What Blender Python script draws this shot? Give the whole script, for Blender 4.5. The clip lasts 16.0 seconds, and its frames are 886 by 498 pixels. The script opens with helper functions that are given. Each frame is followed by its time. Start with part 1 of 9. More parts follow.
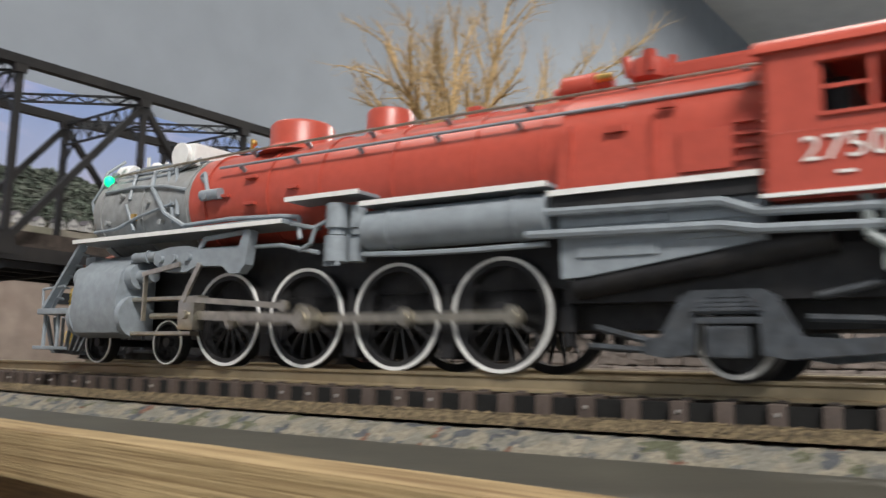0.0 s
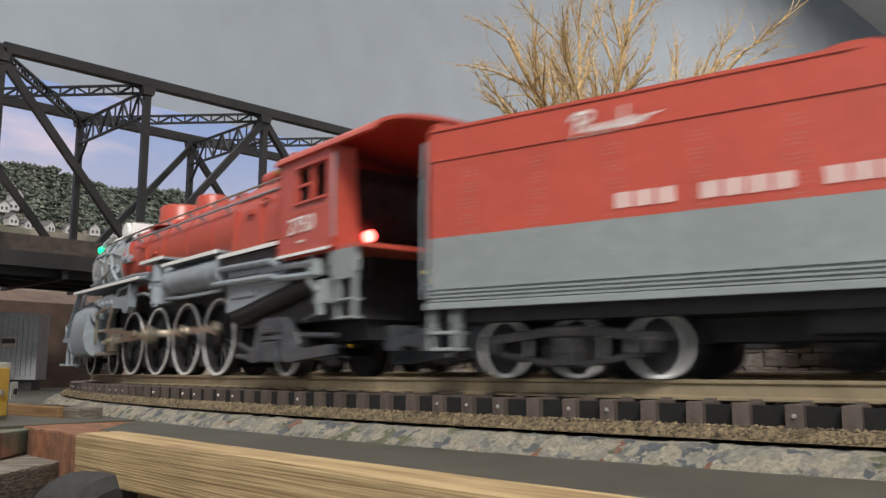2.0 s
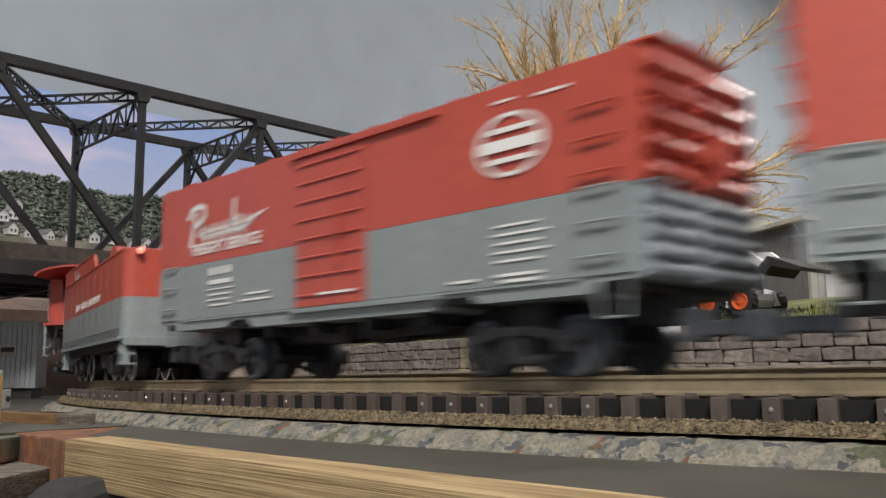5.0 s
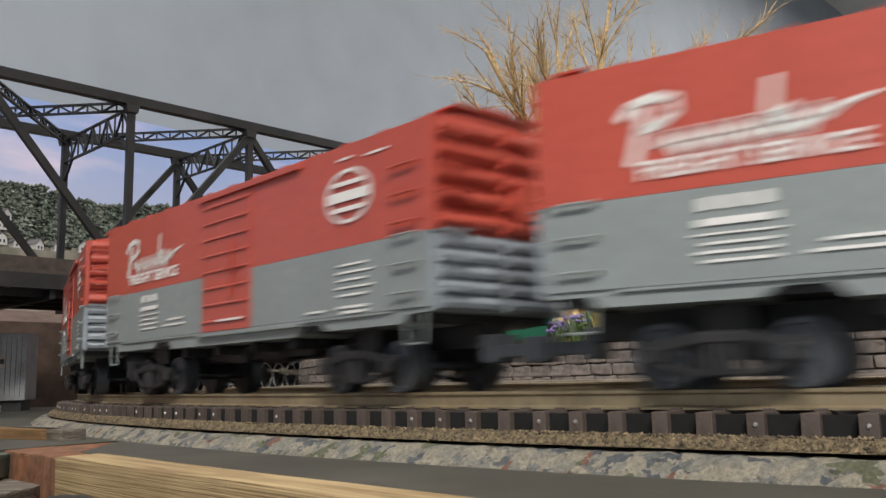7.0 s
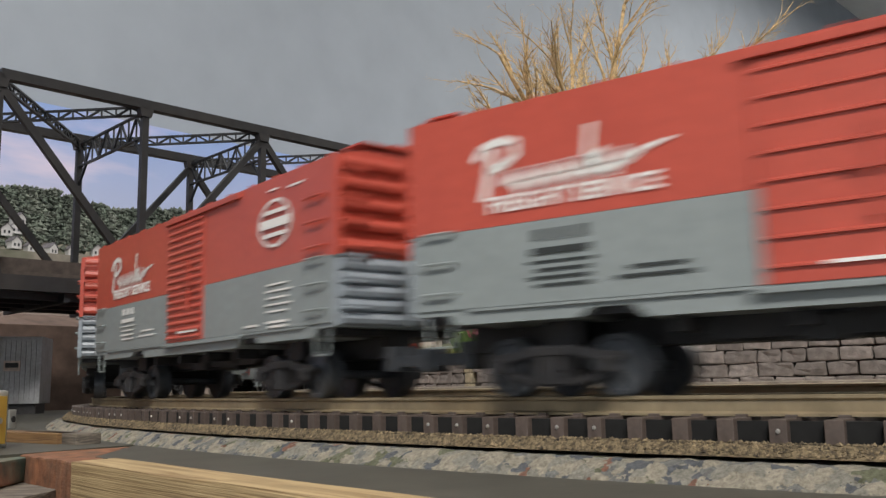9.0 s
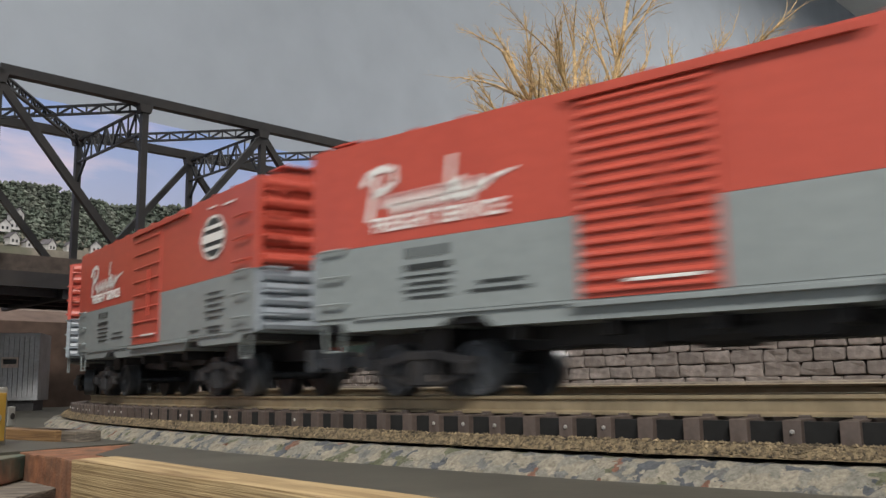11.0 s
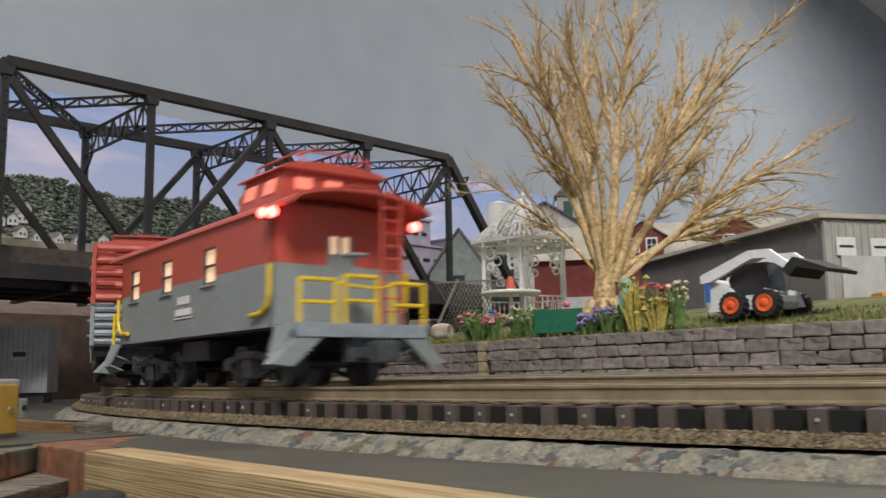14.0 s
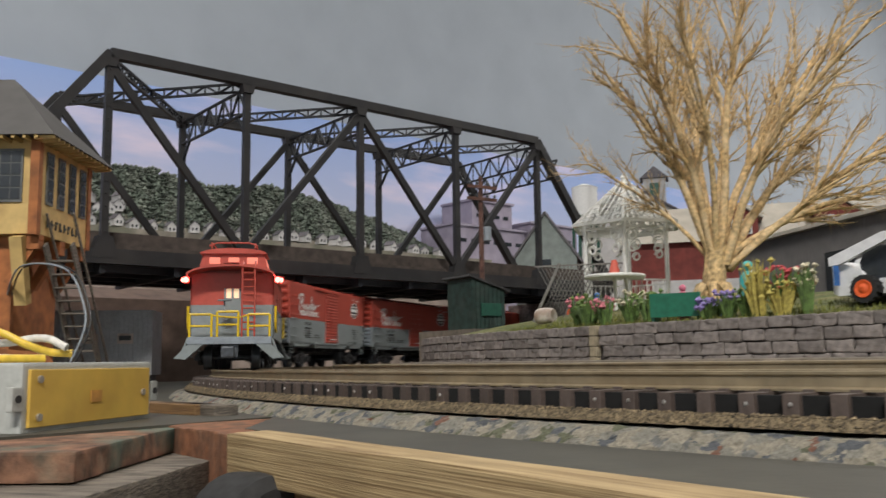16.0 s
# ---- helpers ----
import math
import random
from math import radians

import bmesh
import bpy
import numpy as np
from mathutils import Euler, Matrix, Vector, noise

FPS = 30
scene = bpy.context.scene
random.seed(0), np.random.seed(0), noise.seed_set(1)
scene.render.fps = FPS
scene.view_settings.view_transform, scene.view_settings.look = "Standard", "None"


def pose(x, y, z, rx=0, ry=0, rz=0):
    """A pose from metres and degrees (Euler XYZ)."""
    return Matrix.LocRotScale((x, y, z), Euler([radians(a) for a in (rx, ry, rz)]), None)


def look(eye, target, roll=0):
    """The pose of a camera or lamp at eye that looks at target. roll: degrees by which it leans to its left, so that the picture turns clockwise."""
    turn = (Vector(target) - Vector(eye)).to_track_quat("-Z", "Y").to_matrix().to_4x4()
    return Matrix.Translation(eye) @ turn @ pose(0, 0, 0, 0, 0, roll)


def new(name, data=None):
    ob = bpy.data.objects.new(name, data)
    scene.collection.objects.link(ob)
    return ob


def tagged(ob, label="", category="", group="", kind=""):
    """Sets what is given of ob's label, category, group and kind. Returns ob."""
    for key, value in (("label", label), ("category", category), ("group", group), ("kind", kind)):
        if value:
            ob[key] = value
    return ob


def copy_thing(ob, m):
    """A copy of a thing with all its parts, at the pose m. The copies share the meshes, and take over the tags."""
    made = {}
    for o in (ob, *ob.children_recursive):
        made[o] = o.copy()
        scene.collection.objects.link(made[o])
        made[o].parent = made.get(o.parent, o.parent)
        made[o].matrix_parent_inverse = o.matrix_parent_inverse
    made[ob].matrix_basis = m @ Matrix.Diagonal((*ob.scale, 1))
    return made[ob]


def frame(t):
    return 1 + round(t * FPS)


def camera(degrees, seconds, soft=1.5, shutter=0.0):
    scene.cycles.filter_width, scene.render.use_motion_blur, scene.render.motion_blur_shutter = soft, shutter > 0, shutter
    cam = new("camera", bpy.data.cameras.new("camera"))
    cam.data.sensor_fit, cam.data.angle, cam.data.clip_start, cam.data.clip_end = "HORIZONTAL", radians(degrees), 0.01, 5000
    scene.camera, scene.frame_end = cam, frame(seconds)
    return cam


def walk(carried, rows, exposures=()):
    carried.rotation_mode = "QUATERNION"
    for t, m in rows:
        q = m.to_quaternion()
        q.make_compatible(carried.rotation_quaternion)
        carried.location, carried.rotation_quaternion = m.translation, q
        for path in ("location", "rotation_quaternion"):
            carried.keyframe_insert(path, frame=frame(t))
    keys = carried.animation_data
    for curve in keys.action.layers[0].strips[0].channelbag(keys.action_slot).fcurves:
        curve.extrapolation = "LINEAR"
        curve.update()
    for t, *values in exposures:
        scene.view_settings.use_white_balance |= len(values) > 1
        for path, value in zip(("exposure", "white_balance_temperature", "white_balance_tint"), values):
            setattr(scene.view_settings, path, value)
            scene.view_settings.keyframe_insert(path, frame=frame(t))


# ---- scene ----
# A model railway in O scale (1:48), built at its own true size. z = 0 is the top of the rails.
cam = camera(53.3, 16.0, soft=1.4, shutter=1.3)
CAM_ROWS = [
    (0, 0.0, 0.0, 0.0005, 97.83, -1.49, -8.51), (0.5, -0.0052, 0.0081, -0.0019, 97.98, -1.35, -5.78),
    (1, -0.0108, 0.0174, -0.001, 98.16, -0.82, -3.27), (1.5, -0.0135, 0.024, -0.0005, 98.18, -0.48, -1.49),
    (2, -0.0122, 0.0237, 0.0007, 98.14, -0.34, -1.1), (2.5, -0.0098, 0.0216, 0.0018, 98.15, -0.22, -1.01),
    (3, -0.0091, 0.0214, 0.0016, 98.22, -0.11, -0.83), (3.5, -0.0089, 0.0218, 0.0004, 98.21, -0.11, -1.12),
    (4, -0.0076, 0.0223, -0.0001, 98.21, 0.1, -0.73), (6.5, -0.0058, 0.0213, 0.0008, 98.52, 1.22, -1.33),
    (7, -0.0055, 0.0197, 0.0028, 98.64, 1.09, -1.37), (7.5, -0.0067, 0.0206, 0.0033, 98.83, 1.1, -1.33),
    (8, -0.0072, 0.0209, 0.0033, 98.88, 1.15, -1.27), (8.5, -0.0078, 0.0217, 0.0037, 98.87, 1.09, -0.87),
    (9, -0.007, 0.0213, 0.0033, 98.88, 1.01, -0.63), (11.5, -0.0098, 0.0253, 0.0035, 98.71, 0.73, -0.86),
    (12, -0.009, 0.025, 0.0021, 98.66, 0.75, -0.96), (12.5, -0.0092, 0.026, 0.0014, 98.56, 0.93, -0.9),
    (13, -0.0101, 0.0271, 0.0018, 98.43, 0.92, -0.87), (13.5, -0.0101, 0.0264, 0.003, 98.34, 0.86, -0.77),
    (14, -0.0122, 0.0281, 0.003, 98.22, 0.99, -0.36), (14.5, -0.0201, 0.02, 0.0045, 98.22, 0.82, 0.48),
    (15, -0.026, 0.0245, 0.0045, 98.06, 0.74, 1.59), (15.5, -0.03, 0.0289, 0.0037, 97.72, 0.66, 3.32),
    (16, -0.0322, 0.0318, 0.0035, 97.29, 0.75, 4.56)]
walk(cam, [(r[0], pose(*r[1:])) for r in CAM_ROWS],
     exposures=((0, 0.09), (1.5, 0.26), (3, 0.20), (4, 0.08), (6.5, 0.14), (9, 0.14), (12, 0.16), (13, 0.10), (14, -0.02), (16, -0.03)))

# ---------------------------------------------------------------- light
world = bpy.data.worlds.new("room_world")
scene.world = world
world.use_nodes = True
world.node_tree.nodes["Background"].inputs[0].default_value = (0.5, 0.55, 0.6, 1)
world.node_tree.nodes["Background"].inputs[1].default_value = 0.02
scene.view_settings.exposure = 0.0


def area_lamp(name, place, target, sx, sy, watts, color):
    d = bpy.data.lights.new(name, "AREA")
    d.shape, d.size, d.size_y, d.energy, d.color = "RECTANGLE", sx, sy, watts, color
    ob = new(name, d)
    ob.matrix_world = look(place, target)
    return ob


# all out of view; the last three are added to brighten backdrop and far wall
LAMPS = [((0.05, -1.75, 2.15), 140.0), ((-0.95, 1.25, 2.30), 20.0), ((1.5, 2.1, 2.70), 26.0), ((3.6, 3.6, 2.70), 150.0)]
for place, watts in LAMPS:
    area_lamp("ceiling_lamp", place, (place[0], place[1] + 0.001, 0), 1.1, 0.28, watts, (1.0, 0.955, 0.905))

# ---------------------------------------------------------------- materials


def mat(name, color, rough=0.5, metal=0.0, vary=0.12, scale=300.0, bump=0.0, bump_scale=900.0, color2=None, dirt=None, dirt_scale=60.0,
        dirt_amount=0.3, coat=0.0, island=0.0):
    """A painted or natural surface with two scales of variation."""
    m = bpy.data.materials.new(name)
    m.use_nodes = True
    nt = m.node_tree
    b = nt.nodes["Principled BSDF"]
    b.inputs["Roughness"].default_value, b.inputs["Metallic"].default_value = rough, metal
    b.inputs["Coat Weight"].default_value = coat
    tc = nt.nodes.new("ShaderNodeTexCoord")
    n1 = nt.nodes.new("ShaderNodeTexNoise")
    n1.inputs["Scale"].default_value, n1.inputs["Detail"].default_value = scale, 4
    nt.links.new(tc.outputs["Object"], n1.inputs["Vector"])
    mix = nt.nodes.new("ShaderNodeMix")
    mix.data_type = "RGBA"
    c2 = color2 or [max(0, c * (1 - 2.2 * vary)) for c in color]
    mix.inputs["A"].default_value = (*[min(1, c * (1 + vary)) for c in color], 1)
    mix.inputs["B"].default_value = (*c2, 1)
    ramp = nt.nodes.new("ShaderNodeMapRange")
    ramp.inputs["From Min"].default_value, ramp.inputs["From Max"].default_value = 0.3, 0.7
    nt.links.new(n1.outputs["Fac"], ramp.inputs["Value"])
    nt.links.new(ramp.outputs["Result"], mix.inputs["Factor"])
    out = mix.outputs["Result"]
    if dirt:
        n2 = nt.nodes.new("ShaderNodeTexNoise")
        n2.inputs["Scale"].default_value, n2.inputs["Detail"].default_value = dirt_scale, 6
        nt.links.new(tc.outputs["Object"], n2.inputs["Vector"])
        r2 = nt.nodes.new("ShaderNodeMapRange")
        r2.inputs["From Min"].default_value, r2.inputs["From Max"].default_value = 0.45, 0.75
        r2.inputs["To Max"].default_value = dirt_amount
        nt.links.new(n2.outputs["Fac"], r2.inputs["Value"])
        m2 = nt.nodes.new("ShaderNodeMix")
        m2.data_type = "RGBA"
        m2.inputs["B"].default_value = (*dirt, 1)
        nt.links.new(r2.outputs["Result"], m2.inputs["Factor"])
        nt.links.new(out, m2.inputs["A"])
        out = m2.outputs["Result"]
    if island:
        ge = nt.nodes.new("ShaderNodeNewGeometry")
        oi = nt.nodes.new("ShaderNodeObjectInfo")
        ad = nt.nodes.new("ShaderNodeMath")
        ad.operation = "ADD"
        nt.links.new(ge.outputs["Random Per Island"], ad.inputs[0])
        nt.links.new(oi.outputs["Random"], ad.inputs[1])
        fr = nt.nodes.new("ShaderNodeMath")
        fr.operation = "FRACT"
        nt.links.new(ad.outputs[0], fr.inputs[0])
        mr = nt.nodes.new("ShaderNodeMapRange")
        mr.inputs["To Min"].default_value, mr.inputs["To Max"].default_value = 1 - island, 1 + island
        nt.links.new(fr.outputs[0], mr.inputs["Value"])
        hs = nt.nodes.new("ShaderNodeHueSaturation")
        nt.links.new(mr.outputs["Result"], hs.inputs["Value"])
        nt.links.new(out, hs.inputs["Color"])
        out = hs.outputs["Color"]
    nt.links.new(out, b.inputs["Base Color"])
    if bump:
        n3 = nt.nodes.new("ShaderNodeTexNoise")
        n3.inputs["Scale"].default_value, n3.inputs["Detail"].default_value = bump_scale, 5
        nt.links.new(tc.outputs["Object"], n3.inputs["Vector"])
        bp = nt.nodes.new("ShaderNodeBump")
        bp.inputs["Strength"].default_value, bp.inputs["Distance"].default_value = 0.6, bump
        nt.links.new(n3.outputs["Fac"], bp.inputs["Height"])
        nt.links.new(bp.outputs["Normal"], b.inputs["Normal"])
    return m


def glow(name, color, strength):
    m = bpy.data.materials.new(name)
    m.use_nodes = True
    b = m.node_tree.nodes["Principled BSDF"]
    b.inputs["Base Color"].default_value = (*color, 1)
    b.inputs["Emission Color"].default_value = (*color, 1)
    b.inputs["Emission Strength"].default_value = strength
    return m


def grain_wood(name, a, b_, scale=40.0, stretch=(1, 12, 60), rough=0.75, dirt=0.0):
    """Sawn timber: stretched noise along x, with darker streaks."""
    m = bpy.data.materials.new(name)
    m.use_nodes = True
    nt = m.node_tree
    b = nt.nodes["Principled BSDF"]
    b.inputs["Roughness"].default_value = rough
    tc = nt.nodes.new("ShaderNodeTexCoord")
    mp = nt.nodes.new("ShaderNodeMapping")
    mp.inputs["Scale"].default_value = stretch
    nt.links.new(tc.outputs["Object"], mp.inputs["Vector"])
    n = nt.nodes.new("ShaderNodeTexNoise")
    n.inputs["Scale"].default_value, n.inputs["Detail"].default_value, n.inputs["Distortion"].default_value = scale, 7, 0.6
    nt.links.new(mp.outputs["Vector"], n.inputs["Vector"])
    cr = nt.nodes.new("ShaderNodeValToRGB")
    e = cr.color_ramp.elements
    e[0].position, e[0].color = 0.33, (*b_, 1)
    e[1].position, e[1].color = 0.62, (*a, 1)
    nt.links.new(n.outputs["Fac"], cr.inputs["Fac"])
    n2 = nt.nodes.new("ShaderNodeTexNoise")
    n2.inputs["Scale"].default_value, n2.inputs["Detail"].default_value = 55, 5
    nt.links.new(tc.outputs["Object"], n2.inputs["Vector"])
    mx = nt.nodes.new("ShaderNodeMix")
    mx.data_type, mx.blend_type = "RGBA", "MULTIPLY"
    mx.inputs["Factor"].default_value = 0.35 + dirt
    nt.links.new(cr.outputs["Color"], mx.inputs["A"])
    nt.links.new(n2.outputs["Fac"], mx.inputs["B"])
    nt.links.new(mx.outputs["Result"], b.inputs["Base Color"])
    bp = nt.nodes.new("ShaderNodeBump")
    bp.inputs["Strength"].default_value, bp.inputs["Distance"].default_value = 0.7, 0.0006
    nt.links.new(n.outputs["Fac"], bp.inputs["Height"])
    nt.links.new(bp.outputs["Normal"], b.inputs["Normal"])
    return m


def patchwork(name, colors, scale, rough=0.9, bump=0.0008, noise_mix=0.6, distort=8.0):
    """Broken, hand-painted stone: noise-driven patches of several colours."""
    m = bpy.data.materials.new(name)
    m.use_nodes = True
    nt = m.node_tree
    b = nt.nodes["Principled BSDF"]
    b.inputs["Roughness"].default_value = rough
    tc = nt.nodes.new("ShaderNodeTexCoord")
    n0 = nt.nodes.new("ShaderNodeTexNoise")
    n0.inputs["Scale"].default_value, n0.inputs["Detail"].default_value = scale, 6
    n0.inputs["Roughness"].default_value = noise_mix
    nt.links.new(tc.outputs["Object"], n0.inputs["Vector"])
    cr = nt.nodes.new("ShaderNodeValToRGB")
    els = cr.color_ramp.elements
    while len(els) < len(colors):
        els.new(0.5)
    for k, c in enumerate(colors):
        els[k].position = 0.28 + 0.46 * k / (len(colors) - 1)
        els[k].color = (*c, 1)
    nt.links.new(n0.outputs["Fac"], cr.inputs["Fac"])
    n1 = nt.nodes.new("ShaderNodeTexNoise")
    n1.inputs["Scale"].default_value, n1.inputs["Detail"].default_value = scale * distort, 4
    nt.links.new(tc.outputs["Object"], n1.inputs["Vector"])
    mx = nt.nodes.new("ShaderNodeMix")
    mx.data_type, mx.blend_type = "RGBA", "OVERLAY"
    mx.inputs["Factor"].default_value = 0.55
    nt.links.new(cr.outputs["Color"], mx.inputs["A"])
    nt.links.new(n1.outputs["Fac"], mx.inputs["B"])
    nt.links.new(mx.outputs["Result"], b.inputs["Base Color"])
    bp = nt.nodes.new("ShaderNodeBump")
    bp.inputs["Strength"].default_value, bp.inputs["Distance"].default_value = 0.8, bump
    nt.links.new(n1.outputs["Fac"], bp.inputs["Height"])
    nt.links.new(bp.outputs["Normal"], b.inputs["Normal"])
    return m


def chipped_rock(name, colors, cell, rough=0.92):
    """Broken painted plaster: jagged chips in several paints, with fine grain and relief."""
    m = bpy.data.materials.new(name)
    m.use_nodes = True
    nt = m.node_tree
    b = nt.nodes["Principled BSDF"]
    b.inputs["Roughness"].default_value = rough
    tc = nt.nodes.new("ShaderNodeTexCoord")
    warp = nt.nodes.new("ShaderNodeTexNoise")
    warp.inputs["Scale"].default_value, warp.inputs["Detail"].default_value = cell * 1.6, 5
    nt.links.new(tc.outputs["Object"], warp.inputs["Vector"])
    shift = nt.nodes.new("ShaderNodeVectorMath")
    shift.operation = "MULTIPLY_ADD"
    shift.inputs[1].default_value = (1.5 / cell,) * 3
    nt.links.new(warp.outputs["Color"], shift.inputs[0])
    nt.links.new(tc.outputs["Object"], shift.inputs[2])
    vo = nt.nodes.new("ShaderNodeTexVoronoi")
    vo.inputs["Scale"].default_value = cell
    nt.links.new(shift.outputs["Vector"], vo.inputs["Vector"])
    sep = nt.nodes.new("ShaderNodeSeparateColor")
    nt.links.new(vo.outputs["Color"], sep.inputs["Color"])
    cr = nt.nodes.new("ShaderNodeValToRGB")
    cr.color_ramp.interpolation = "CONSTANT"
    els = cr.color_ramp.elements
    while len(els) < len(colors):
        els.new(0.5)
    for k, (p, c) in enumerate(colors):
        els[k].position, els[k].color = p, (*c, 1)
    nt.links.new(sep.outputs["Red"], cr.inputs["Fac"])
    fine = nt.nodes.new("ShaderNodeTexNoise")
    fine.inputs["Scale"].default_value, fine.inputs["Detail"].default_value, fine.inputs["Roughness"].default_value = cell * 3.2, 8, 0.7
    nt.links.new(tc.outputs["Object"], fine.inputs["Vector"])
    span = nt.nodes.new("ShaderNodeMapRange")
    span.inputs["From Min"].default_value, span.inputs["From Max"].default_value = 0.30, 0.66
    span.inputs["To Min"].default_value, span.inputs["To Max"].default_value = 0.45, 1.15
    nt.links.new(fine.outputs["Fac"], span.inputs["Value"])
    mx = nt.nodes.new("ShaderNodeMix")
    mx.data_type, mx.blend_type = "RGBA", "MULTIPLY"
    mx.inputs["Factor"].default_value = 1.0
    nt.links.new(cr.outputs["Color"], mx.inputs["A"])
    nt.links.new(span.outputs["Result"], mx.inputs["B"])
    nt.links.new(mx.outputs["Result"], b.inputs["Base Color"])
    add = nt.nodes.new("ShaderNodeMath")
    add.operation = "ADD"
    nt.links.new(fine.outputs["Fac"], add.inputs[0])
    nt.links.new(sep.outputs["Green"], add.inputs[1])
    bp = nt.nodes.new("ShaderNodeBump")
    bp.inputs["Strength"].default_value, bp.inputs["Distance"].default_value = 0.9, 0.0009
    nt.links.new(add.outputs["Value"], bp.inputs["Height"])
    nt.links.new(bp.outputs["Normal"], b.inputs["Normal"])
    return m


